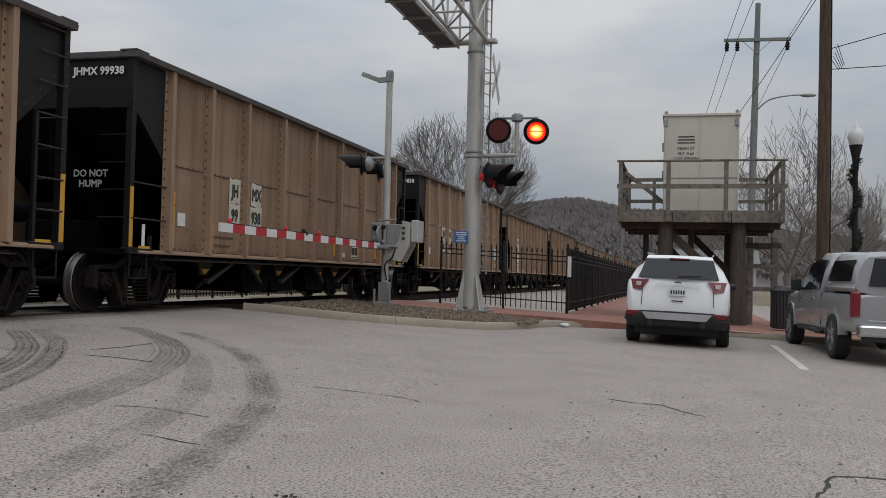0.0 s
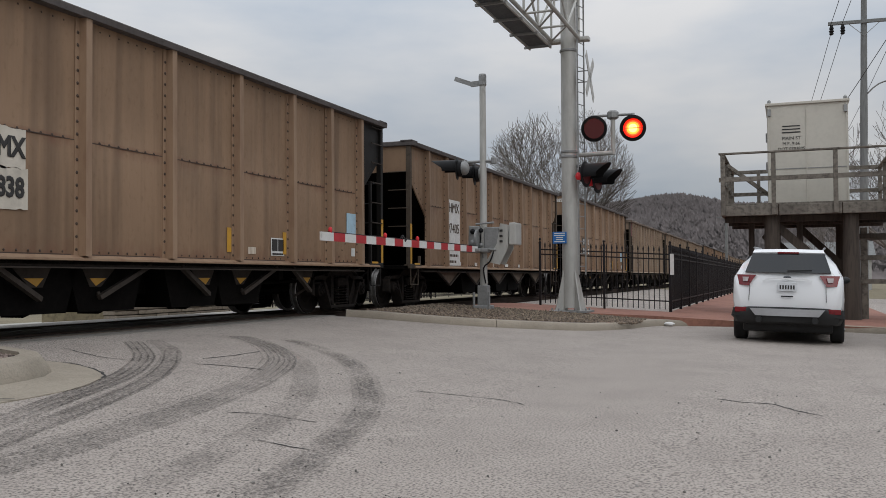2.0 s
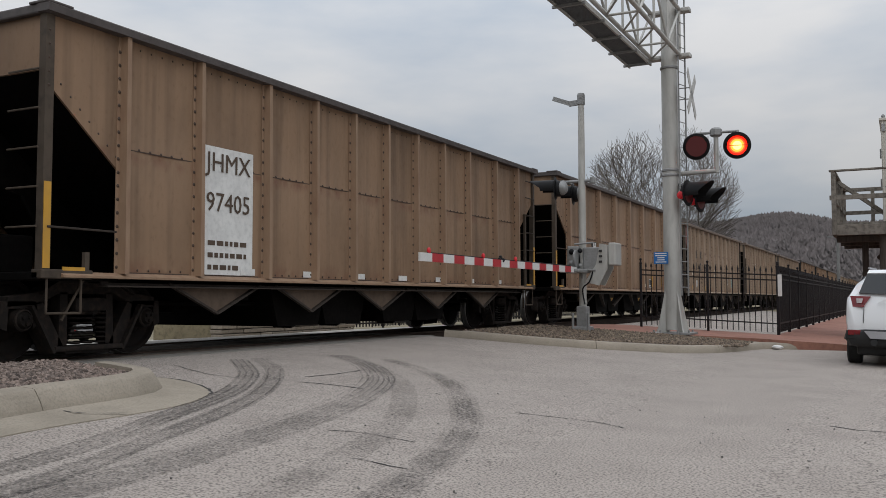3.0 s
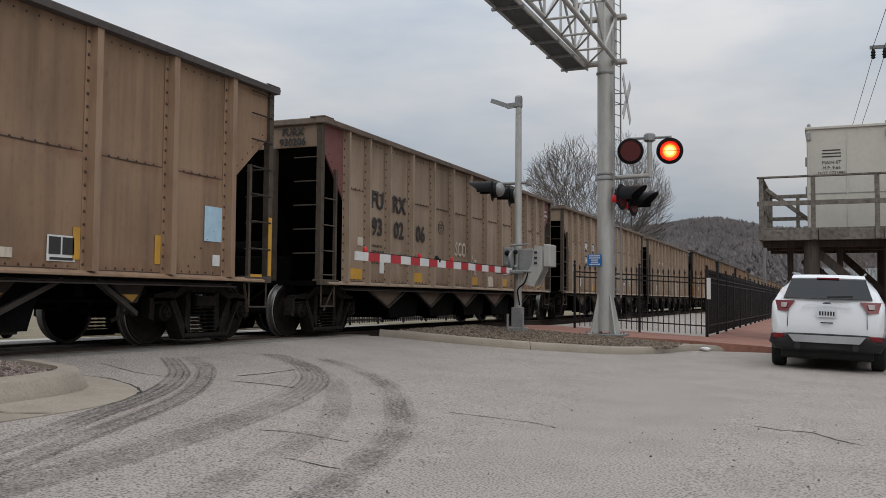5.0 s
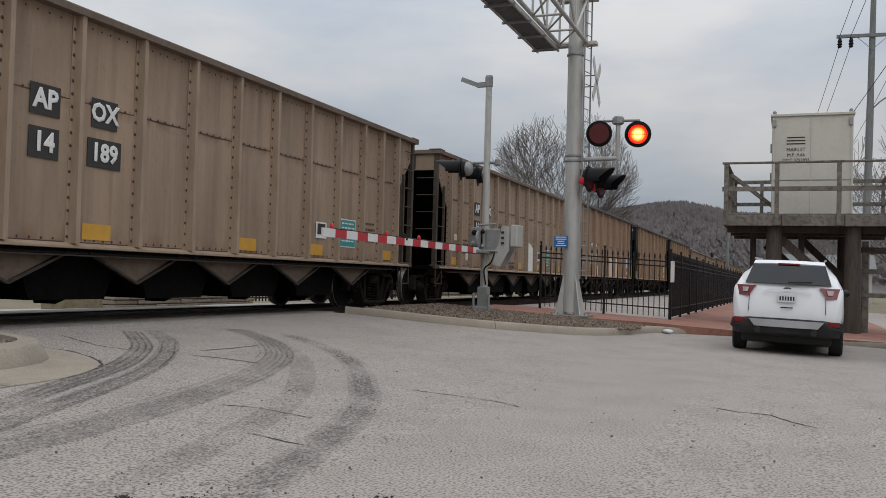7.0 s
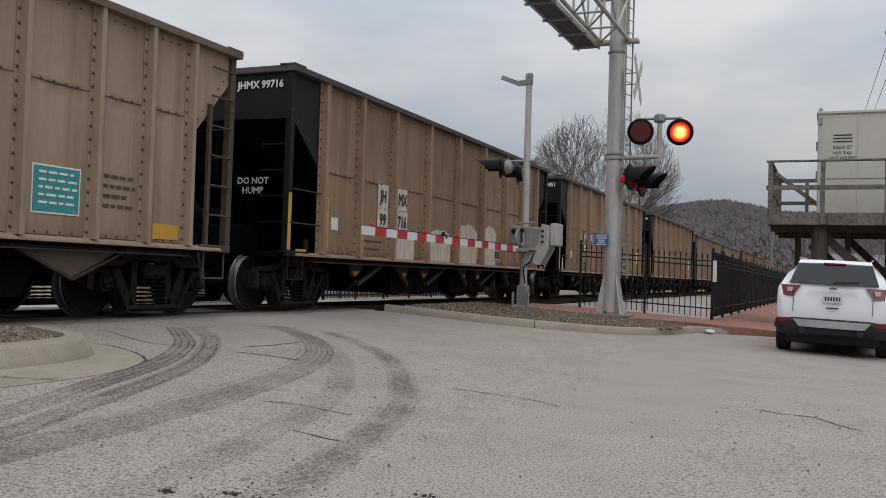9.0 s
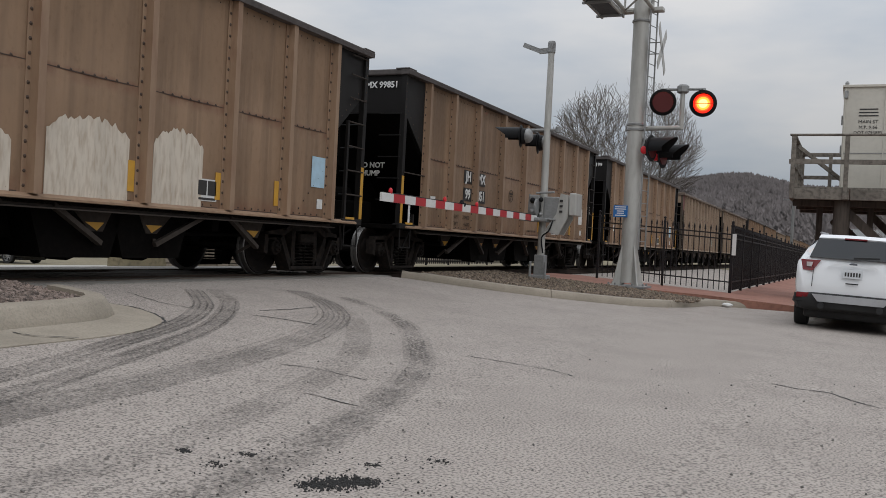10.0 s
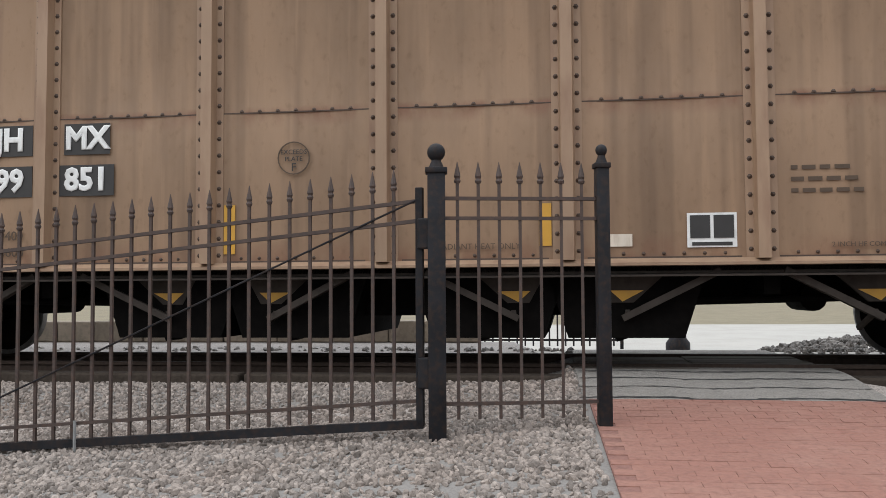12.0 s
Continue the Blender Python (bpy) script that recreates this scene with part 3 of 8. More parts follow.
# ---- the track ----
def build_track():
    for dx, nm in ((0.7175, "rail"), (-0.7175, "rail")):
        bm = B()
        prism(bm, [(-0.07, -0.17), (0.07, -0.17), (0.07, -0.155), (0.012, -0.14), (0.010, -0.045), (0.036, -0.035), (0.036, -0.004), (0.028, 0.0), (-0.028, 0.0),
                   (-0.036, -0.004), (-0.036, -0.035), (-0.010, -0.045), (-0.012, -0.14), (-0.07, -0.155)], -200, 420, "y")
        tagged(part(nm, bm, M_RAIL, m=pose(TRACK_X + dx, 0, RAIL_TOP)), "rusty steel rail with a dark worn head", "rail", "rails", "structure")
    bm = B()
    box(bm, (0, 0, 0), (2.6, 0.23, 0.17), bevel=0.01)
    tie = mesh_of("railway_tie", bm, M_TIE)
    root = thing("track_bed", "dark creosoted sleepers under the rails", "track bed", kind="structure")
    y = -22.0
    while y < 70:
        if not (0.0 < y < 2.4 or 6.8 < y < 15.6):
            part("railway_tie", tie, None, root, m=pose(TRACK_X, y, RAIL_TOP - 0.245))
        y += 0.6
    # crossing planks between and beside the rails, and worn asphalt shoulders
    rng = random.Random(21)
    for y0, y1 in ((0.0, 2.35), (6.7, 15.7)):
        panel = thing("crossing_panel", "worn dark timber crossing planks set between the rails", "crossing panel", kind="structure")
        n = 2 if y1 - y0 < 4 else 5
        for x0, w in [(TRACK_X - 0.62 + i * 0.31, 0.296) for i in range(4)] + [(TRACK_X + 0.80, 0.24), (TRACK_X - 1.04, 0.24)]:
            for i in range(n):
                a, b = y0 + (y1 - y0) * i / n, y0 + (y1 - y0) * (i + 1) / n
                bm = B()
                box(bm, (x0 + w / 2, (a + b) / 2, RAIL_TOP - 0.115 + rng.uniform(-0.012, 0.008)), (w, b - a - 0.015, 0.19), bevel=0.014)
                part("plank", bm, M_PLANK, panel)
        for x0, x1 in ((TRACK_X + 1.055, TRACK_X + 1.42), (TRACK_X - 1.9, TRACK_X - 1.055)):
            bm = B()
            box(bm, ((x0 + x1) / 2, (y0 + y1) / 2, RAIL_TOP - 0.125), (x1 - x0, y1 - y0, 0.19), bevel=0.02)
            part("shoulder", bm, M_PATCHASPH, panel, "rough grey asphalt shoulder")
    # added brown bars that stand in for the dark band beside the near rail
    for y0, y1 in ((-6.2, -3.1), (-3.05, -0.03), (2.42, 4.4)):
        bm = B()
        box(bm, (TRACK_X + 1.30, (y0 + y1) / 2, RAIL_TOP - 0.17), (0.26, y1 - y0, 0.22), bevel=0.02)
        tagged(part("timber_edging", bm, M_TIE), "dark brown bar added beside the rail", "timber", "timbers beside the rail", "structure")


build_track()


def track_stones(rng):
    y = rng.uniform(-14, 0.0) if rng.random() < 0.55 else rng.uniform(2.4, 6.7)
    x = rng.choice((rng.uniform(-8.75, -8.2), rng.uniform(-11.3, -10.4), rng.uniform(-13.0, -10.8)))
    return x, y, g(x, y)


stones("ballast", "grey ballast stones beside the rails", M_STONEANDGAPS, 4500, track_stones, (0.025, 0.055), 5)


# ---- the coal train ----
SPEED = 12.21
L = 14.25
SIDE = 1.50
SILL, TOP, SEAM = 0.95, 4.0, 2.40


def wheelset_meshes():
    bm = B()
    prof = [(0.05, -0.068), (0.20, -0.06), (0.25, -0.035), (0.36, -0.03), (0.40, -0.062), (0.445, -0.066), (0.445, 0.06), (0.40, 0.06), (0.37, 0.02), (0.24, 0.0), (0.19, 0.045), (0.12, 0.055)]
    for s in (1, -1):
        lathe(bm, prof if s == 1 else [(r, z) for r, z in prof], 28, Matrix.Translation((s * 0.765, 0, 0)) @ pose(0, 0, 0, 0, 90 * s, 0))
    rod(bm, (-0.98, 0, 0), (0.98, 0, 0), 0.075, seg=12)
    for s in (1, -1):
        rod(bm, (s * 0.90, 0, 0), (s * 1.10, 0, 0), 0.135, 0.125, seg=16)
        rod(bm, (s * 1.09, 0, 0), (s * 1.15, 0, 0), 0.10, 0.075, seg=14)
        for k in range(3):
            a = k * 2.094
            rod(bm, (s * 1.14, 0.045 * math.cos(a), 0.045 * math.sin(a)), (s * 1.175, 0.045 * math.cos(a), 0.045 * math.sin(a)), 0.02, seg=6)
    wheel = mesh_of("wheel", bm, M_WHEEL, 35)
    treads = []
    for s in (1, -1):
        bm = B()
        lathe(bm, [(0.448, -0.058), (0.456, -0.05), (0.460, 0.03), (0.448, 0.04)], 36, Matrix.Translation((s * 0.765, 0, 0)) @ pose(0, 0, 0, 0, 90, 0), True)
        lathe(bm, [(0.43, -0.02), (0.482, -0.016), (0.482, 0.016), (0.43, 0.02)], 36, Matrix.Translation((s * 0.765 - s * 0.07, 0, 0)) @ pose(0, 0, 0, 0, 90, 0), True)
        treads.append(mesh_of("tread", bm, M_TREAD, 35))
    return wheel, treads


def bogie_meshes():
    frames = []
    for s in (1, -1):
        bm = B()
        x0, x1 = min(s * 0.90, s * 1.06), max(s * 0.90, s * 1.06)
        f0, f1 = min(s * 0.88, s * 1.13), max(s * 0.88, s * 1.13)
        # cast side frame: arched compression member, sloping tension arms, columns, pedestal jaws, spring seat
        prism(bm, [(-1.06, 0.60), (-0.66, 0.63), (-0.42, 0.74), (0.42, 0.74), (0.66, 0.63), (1.06, 0.60), (1.06, 0.71), (0.68, 0.76), (0.44, 0.88), (-0.44, 0.88), (-0.68, 0.76), (-1.06, 0.71)], x0, x1)
        prism(bm, [(-0.66, 0.735), (-0.43, 0.86), (0.43, 0.86), (0.66, 0.735), (0.66, 0.775), (0.43, 0.90), (-0.43, 0.90), (-0.66, 0.775)], f0, f1)
        for q in (1, -1):
            prism(bm, [(q * 0.62, 0.66), (q * 0.80, 0.62), (q * 0.50, 0.10), (q * 0.33, 0.15)], x0, x1)
            prism(bm, [(q * 0.78, 0.62), (q * 0.815, 0.61), (q * 0.51, 0.07), (q * 0.475, 0.09)], f0, f1)
            prism(bm, [(q * 0.28, 0.16), (q * 0.40, 0.14), (q * 0.38, 0.76), (q * 0.28, 0.76)], x0, x1)
            prism(bm, [(q * 0.70, 0.66), (q * 1.14, 0.66), (q * 1.16, 0.38), (q * 1.06, 0.34), (q * 1.045, 0.58), (q * 0.745, 0.58), (q * 0.73, 0.36), (q * 0.66, 0.42)], x0, x1)
            lathe(bm, [(0.10, -0.02), (0.115, 0.0), (0.115, 0.05), (0.10, 0.06)], 14, Matrix.Translation((s * 1.08 - (0.02 if s > 0 else -0.02), q * 0.89, 0.457)) @ pose(0, 0, 0, 0, 90 * s, 0), True)
        box(bm, (s * 1.00, 0, 0.12), (0.27, 0.98, 0.06), bevel=0.015)
        box(bm, (s * 1.00, 0, 0.085), (0.20, 0.66, 0.05), bevel=0.01)
        box(bm, (s * 1.09, 0, 0.62), (0.10, 0.46, 0.16), bevel=0.03)
        frames.append(mesh_of("side_frame", bm, M_BOGIE, 35))
    bm = B()
    box(bm, (0, 0, 0.60), (2.2, 0.34, 0.2), bevel=0.02)
    box(bm, (0, 0, 0.76), (0.7, 0.36, 0.16), bevel=0.02)
    bolster = mesh_of("bolster", bm, M_BOGIE, 35)
    springs = []
    for s in (1, -1):
        bm = B()
        for ox in (0.93, 1.07):
            for oy in (-0.18, 0.0, 0.18):
                for k in range(7):
                    z = 0.18 + k * 0.056
                    lathe(bm, [(0.05, z - 0.014), (0.078, z), (0.05, z + 0.014)], 10, Matrix.Translation((s * ox, oy, 0)))
        springs.append(mesh_of("spring_nest", bm, M_BOGIE, 40))
    return bolster, frames, springs


WHEEL, TREAD = wheelset_meshes()
BOLSTER, SIDE_FRAMES, SPRINGS = bogie_meshes()


def hat_rib(bm, w=0.2, core=0.095, depth=0.10, z0=SILL + 0.02, z1=TOP - 0.14):
    """A pressed side post: flat flanges with a raised core."""
    pts = [(-w / 2, 0.0), (-w / 2, 0.012), (-core / 2 - 0.008, 0.014), (-core / 2 + 0.008, depth), (core / 2 - 0.008, depth), (core / 2 + 0.008, 0.014), (w / 2, 0.012), (w / 2, 0.0)]
    lo = [bm.verts.new((p[1], p[0], z0)) for p in pts]
    hi = [bm.verts.new((p[1] * 0.86, p[0], z1)) for p in pts]
    bm.faces.new(lo), bm.faces.new(hi[::-1])
    for i in range(len(pts)):
        j = (i + 1) % len(pts)
        bm.faces.new((lo[i], hi[i], hi[j], lo[j]))


def stud(bm, x, y, z, r=0.017, s=1):
    """A domed rivet head on a side sheet."""
    base = [bm.verts.new((x, y + r * math.cos(a), z + r * math.sin(a))) for a in [i * math.pi / 3 for i in range(6)]]
    tip = bm.verts.new((x + s * r * 0.8, y, z))
    for i in range(6):
        bm.faces.new((base[i], base[(i + 1) % 6], tip))


def hopper_car(style):
    """One open hopper car; style: ribs, rib width, paint and end colours, chutes."""
    ribs, rw, body, endm = style["ribs"], style["rib_w"], style["body"], style["end"]
    car = thing("hopper_car", style["label"], "hopper car", pose(TRACK_X, 0, RAIL_TOP), "cars of the coal train")
    r0, r1 = ribs[0], ribs[-1]
    seam, top_z = style["seam"], style["top_z"]
    # side sheets between the posts
    sheets = {}
    for s in (1, -1):
        for a, b in zip(ribs, ribs[1:]):
            key = (round(b - a, 3), s)
            if key not in sheets:
                bm = B()
                w = b - a
                # slightly pillowed sheet with a lap at the seam
                cols, zs = 8, [SILL, SILL + 0.5, seam - 0.02, seam, seam + 0.6, top_z - 0.1]
                grid = []
                for z in zs:
                    lap = 0.008 if z < seam - 0.01 else 0.0
                    grid.append([bm.verts.new((s * (SIDE + lap - 0.016 * math.sin(math.pi * i / cols)), w * i / cols, z)) for i in range(cols + 1)])
                for p, q in zip(grid, grid[1:]):
                    for i in range(cols):
                        bm.faces.new((p[i], p[i + 1], q[i + 1], q[i]))
                ret = bmesh.ops.extrude_face_region(bm, geom=bm.faces[:])
                bmesh.ops.translate(bm, verts=[v for v in ret["geom"] if isinstance(v, bmesh.types.BMVert)], vec=(-s * 0.03, 0, 0))
                sheets[key] = mesh_of("side_sheet", bm, body, 30)
            part("side_sheet", sheets[key], None, car, m=pose(0, a, 0))
    bm = B()
    hat_rib(bm, rw, rw * 0.44, 0.12 if rw > 0.16 else 0.11, z1=top_z - 0.09)
    rib_me = mesh_of("side_post", bm, style["rib_mat"])
    for s in (1, -1):
        for y in ribs:
            part("side_post", rib_me, None, car, m=pose(s * SIDE, y, 0) if s == 1 else pose(s * SIDE, y, 0, 0, 0, 180))
    # rivets of the posts, seam and lower edge
    bm = B()
    for s in (1, -1):
        x = s * (SIDE + 0.012)
        for y in ribs:
            z = SILL + 0.1
            while z < top_z - 0.2:
                for dy in (-rw * 0.35, rw * 0.35):
                    stud(bm, x, y + dy, z, 0.024 if rw > 0.16 else 0.021, s)
                z += 0.157
        for a, b in zip(ribs, ribs[1:]):
            n = max(3, round((b - a - rw) / 0.17))
            for i in range(1, n):
                y = a + rw / 2 + (b - a - rw) * i / n
                stud(bm, s * (SIDE - 0.004), y, seam, 0.022, s)
                stud(bm, s * (SIDE - 0.002), y, SILL + 0.07, 0.018, s)
                stud(bm, s * (SIDE - 0.010), y, top_z - 0.18, 0.015, s)
            for z, h in ((seam - 0.012, 0.012), (SILL + 0.035, 0.02)):
                box(bm, (s * (SIDE - 0.004), (a + b) / 2, z), (0.014, b - a - rw, h))
    tagged(part("rivets", bm, M_RIVET, car), kind="stuff")
    # sill ledge and top rail
    for s in (1, -1):
        bm = B()
        prism(bm, [(s * 1.40, SILL - 0.04), (s * 1.60, SILL - 0.035), (s * 1.60, SILL - 0.01), (s * 1.52, SILL + 0.03), (s * 1.40, SILL + 0.03)], 0.25, L - 0.25, "y")
        part("side_sill", bm, style["rib_mat"], car)
        bm = B()
        prism(bm, [(s * 1.42, SILL - 0.13), (s * 1.55, SILL - 0.13), (s * 1.55, SILL - 0.115), (s * 1.45, SILL - 0.10), (s * 1.45, SILL - 0.042), (s * 1.42, SILL - 0.042)], 0.9, L - 0.9, "y")
        part("sill_flange", bm, M_BRACE, car, "dark lower sill flange")
        bm = B()
        prism(bm, [(s * 1.45, top_z - 0.10), (s * 1.63, top_z - 0.10), (s * 1.64, top_z - 0.02), (s * 1.61, top_z), (s * 1.45, top_z)], -0.04, L + 0.04, "y")
        part("top_rail", bm, style["top"], car, smooth=30)
    # ends
    for e in (0, 1):
        def yy(v):
            return v if e == 0 else L - v
        em = endm[e]
        bm = B()
        y0, y1 = sorted((yy(0.04), yy(0.08)))
        drop = style["end_drop"]
        box(bm, (0, (y0 + y1) / 2, (top_z + top_z - drop) / 2), (2.96, y1 - y0, drop))
        part("end_sheet", bm, em, car)
        # near-black colour holds the shade of the open car end
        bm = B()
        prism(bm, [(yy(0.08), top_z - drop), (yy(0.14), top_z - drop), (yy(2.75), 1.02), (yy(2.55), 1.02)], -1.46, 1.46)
        part("slope_sheet", bm, M_UNDER, car, "slope sheet black with coal and painted-in shade")
        # added plate: stops sky showing through the end, keeps it dark
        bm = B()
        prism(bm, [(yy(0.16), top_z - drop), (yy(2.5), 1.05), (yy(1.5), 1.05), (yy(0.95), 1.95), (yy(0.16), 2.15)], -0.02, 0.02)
        part("end_web", bm, M_UNDER, car, "added black plate that blocks the sky under the slope sheet")
        bm = B()
        y0, y1 = sorted((yy(-0.03), yy(0.12)))
        box(bm, (0, (y0 + y1) / 2, top_z - 0.055), (3.2, y1 - y0, 0.11), bevel=0.02)
        for s in (1, -1):
            box(bm, (s * 1.48, yy(0.12), top_z + 0.005), (0.30, 0.34, 0.03), bevel=0.01)
        part("end_top_rail", bm, style["top"], car)
        for s in (1, -1):
            # gusset sheet at the corner, cut on the slant
            bm = B()
            rr = r0 if e == 0 else L - r1
            pts = [(yy(0.06), top_z - 0.1), (yy(0.06), style["gus"][0]), (yy(0.13), style["gus"][0]), (yy(rr - 0.03), style["gus"][1]), (yy(rr - 0.03), top_z - 0.1)]
            prism(bm, pts, s * (SIDE - 0.03), s * SIDE)
            part("corner_sheet", bm, style["corner"][e], car)
            bm = B()
            n = 7
            for i in range(n):
                t = (i + 0.5) / n
                stud(bm, s * SIDE, yy(0.13 + (rr - 0.2) * t + 0.05), style["gus"][0] + (style["gus"][1] - style["gus"][0]) * t + 0.12, 0.016, s)
            for k in range(5):
                stud(bm, s * (SIDE + 0.05), yy(0.05), top_z - 0.28 - 0.15 * k, 0.018, s)
            tagged(part("rivets", bm, M_RIVET, car), kind="stuff")
            bm = B()
            box(bm, (s * 1.50, yy(0.06), (SILL + top_z) / 2 - 0.05), (0.10, 0.11, top_z - SILL - 0.1))
            for f in style["end_posts"]:
                box(bm, (s * f, yy(0.07), (SILL + top_z - drop) / 2), (0.09, 0.1, top_z - drop - SILL))
            part("corner_post", bm, style["post"], car)
            # ladder: a stile beside the corner post, rungs between them
            bm = B()
            lz = style["stile"][e]
            box(bm, (s * 1.53, yy(style["ladder"]), (SILL + lz) / 2), (0.05, 0.06, lz - SILL))
            lad = part("ladder", bm, style["post"], car)
            for z in style["rung_z"][e]:
                bm = B()
                rod(bm, (s * 1.56, yy(0.06), z), (s * 1.56, yy(style["ladder"] if z < lz + 0.1 or e else 1.0), z), 0.013, seg=6)
                part("rung", bm, style["rung_mat"], lad)
            for k in range(5):
                bm = B()
                rod(bm, (s * 1.50, yy(-0.03), SILL + 0.5 + k * 0.42), (s * 1.02, yy(-0.03), SILL + 0.5 + k * 0.42), 0.012, seg=6)
                part("rung", bm, style["post"], lad)
            # uncoupling lever bracket and footboard under the corner
            bm = B()
            bar(bm, (s * 1.48, yy(0.62), SILL - 0.05), (s * 1.40, yy(0.40), SILL - 0.5), 0.035, 0.02)
            box(bm, (s * 1.48, yy(0.34), SILL - 0.0), (0.16, 0.68, 0.10), bevel=0.012)
            part("footboard", bm, style["post"], car)
            bm = B()
            rod(bm, (s * 1.52, yy(0.10), SILL - 0.42), (s * 1.52, yy(0.55), SILL - 0.42), 0.014, seg=6)
            rod(bm, (s * 1.52, yy(0.10), SILL - 0.42), (s * 1.52, yy(0.10), SILL), 0.014, seg=6)
            rod(bm, (s * 1.52, yy(0.55), SILL - 0.42), (s * 1.52, yy(0.55), SILL), 0.014, seg=6)
            part("step_iron", bm, style["post"], car)
            if style["stripe"]:
                bm = B()
                box(bm, (s * 1.553, yy(0.06), SILL + 0.52), (0.008, 0.09, 0.92))
                part("reflector", bm, M_YELLOW, car, "yellow reflective strip")
                bm = B()
                box(bm, (s * 1.553, yy(0.42), SILL + 0.045), (0.012, 0.30, 0.07))
                part("reflector", bm, M_YELLOW, car, "yellow reflective strip")
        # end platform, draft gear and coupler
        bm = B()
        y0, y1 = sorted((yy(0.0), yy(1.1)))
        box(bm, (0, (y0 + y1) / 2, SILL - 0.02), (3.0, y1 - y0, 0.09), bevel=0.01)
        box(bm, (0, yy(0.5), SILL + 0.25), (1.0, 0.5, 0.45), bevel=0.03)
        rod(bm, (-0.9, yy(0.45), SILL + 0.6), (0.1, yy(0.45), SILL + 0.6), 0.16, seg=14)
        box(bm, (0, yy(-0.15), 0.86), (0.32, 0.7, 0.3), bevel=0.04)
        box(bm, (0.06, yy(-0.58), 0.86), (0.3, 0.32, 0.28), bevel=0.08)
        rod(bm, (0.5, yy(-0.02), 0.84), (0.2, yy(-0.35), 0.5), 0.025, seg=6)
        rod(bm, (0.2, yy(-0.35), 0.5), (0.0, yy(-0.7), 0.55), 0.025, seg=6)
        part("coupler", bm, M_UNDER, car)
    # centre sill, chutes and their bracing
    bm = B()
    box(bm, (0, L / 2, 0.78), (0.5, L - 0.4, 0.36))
    # added filler box, keeps the space between the chutes black
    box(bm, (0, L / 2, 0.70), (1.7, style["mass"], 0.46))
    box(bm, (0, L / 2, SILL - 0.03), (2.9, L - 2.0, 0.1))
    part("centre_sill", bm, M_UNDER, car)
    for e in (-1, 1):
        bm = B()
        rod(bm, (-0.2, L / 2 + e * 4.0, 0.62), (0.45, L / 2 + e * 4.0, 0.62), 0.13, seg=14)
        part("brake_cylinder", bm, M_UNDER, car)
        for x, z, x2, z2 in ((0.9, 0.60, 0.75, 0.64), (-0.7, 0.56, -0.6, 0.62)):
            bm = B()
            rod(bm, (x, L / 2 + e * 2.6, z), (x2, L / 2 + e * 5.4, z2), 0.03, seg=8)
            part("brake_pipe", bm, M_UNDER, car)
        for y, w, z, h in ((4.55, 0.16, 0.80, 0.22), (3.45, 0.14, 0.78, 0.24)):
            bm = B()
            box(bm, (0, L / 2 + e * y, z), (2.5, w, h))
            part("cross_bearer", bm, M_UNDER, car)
    # chutes take the same near-black, underside shade included
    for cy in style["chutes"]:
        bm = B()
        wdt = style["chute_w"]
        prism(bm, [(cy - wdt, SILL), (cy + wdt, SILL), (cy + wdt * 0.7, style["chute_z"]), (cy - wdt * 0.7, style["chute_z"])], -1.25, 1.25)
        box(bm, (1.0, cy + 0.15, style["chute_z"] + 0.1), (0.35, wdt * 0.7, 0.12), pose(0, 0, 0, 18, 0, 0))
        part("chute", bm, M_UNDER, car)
    if style["braces"] == "v":
        for cy, q in style["vees"]:
            bm = B()
            bar(bm, (1.44, cy - q * 0.76, SILL - 0.08), (1.32, cy + q * 0.08, SILL - 0.50), 0.075, 0.06)
            bar(bm, (1.28, cy + q * 0.04, SILL - 0.44), (1.05, cy - q * 0.05, SILL - 0.60), 0.04, 0.04)
            prism(bm, [(cy - 0.34, SILL - 0.07), (cy + 0.34, SILL - 0.07), (cy + 0.08 * q + 0.1, SILL - 0.36), (cy + 0.08 * q - 0.1, SILL - 0.36)], 1.22, 1.26)
            part("brace", bm, M_BRACE, car)
            bm = B()
            prism(bm, [(cy - 0.15 + 0.04 * q, SILL - 0.25), (cy + 0.15 + 0.04 * q, SILL - 0.25), (cy + 0.08 * q, SILL - 0.35)], 1.262, 1.268)
            part("door_mark", bm, M_YELLOW, car, "yellow painted door mark")
    else:
        for cy, q in style["vees"]:
            bm = B()
            prism(bm, [(cy - 0.88, SILL - 0.06), (cy + 0.88, SILL - 0.06), (cy, SILL - 0.44)], 1.40, 1.43)
            part("chute_gusset", bm, style["gusset"], car)
            bm = B()
            bar(bm, (1.45, cy - 0.90, SILL - 0.08), (1.45, cy, SILL - 0.46), 0.06, 0.03)
            bar(bm, (1.45, cy + 0.90, SILL - 0.08), (1.45, cy, SILL - 0.46), 0.06, 0.03)
            part("gusset_flange", bm, M_BRACE, car)
    # coal load just under the rim
    bm = B()
    box(bm, (0, L / 2, top_z - 0.9), (2.9, L - 1.2, 0.08))
    part("floor_plate", bm, M_UNDER, car)
    # bogies
    for cy in (1.05, L - 1.05):
        bg = part("bogie", BOLSTER, None, car, "grimy cast steel bogie", pose(0, cy, 0))
        for sf, sp in zip(SIDE_FRAMES, SPRINGS):
            part("side_frame", sf, None, bg)
            tagged(part("spring_nest", sp, None, bg), kind="stuff")
    for cy in (1.05, L - 1.05):
        for dy in (-0.89, 0.89):
            w = part("wheelset", WHEEL, None, car, m=pose(0, cy + dy, 0.457))
            for tr in TREAD:
                part("tread", tr, None, w, "bright polished wheel tread")
    return car


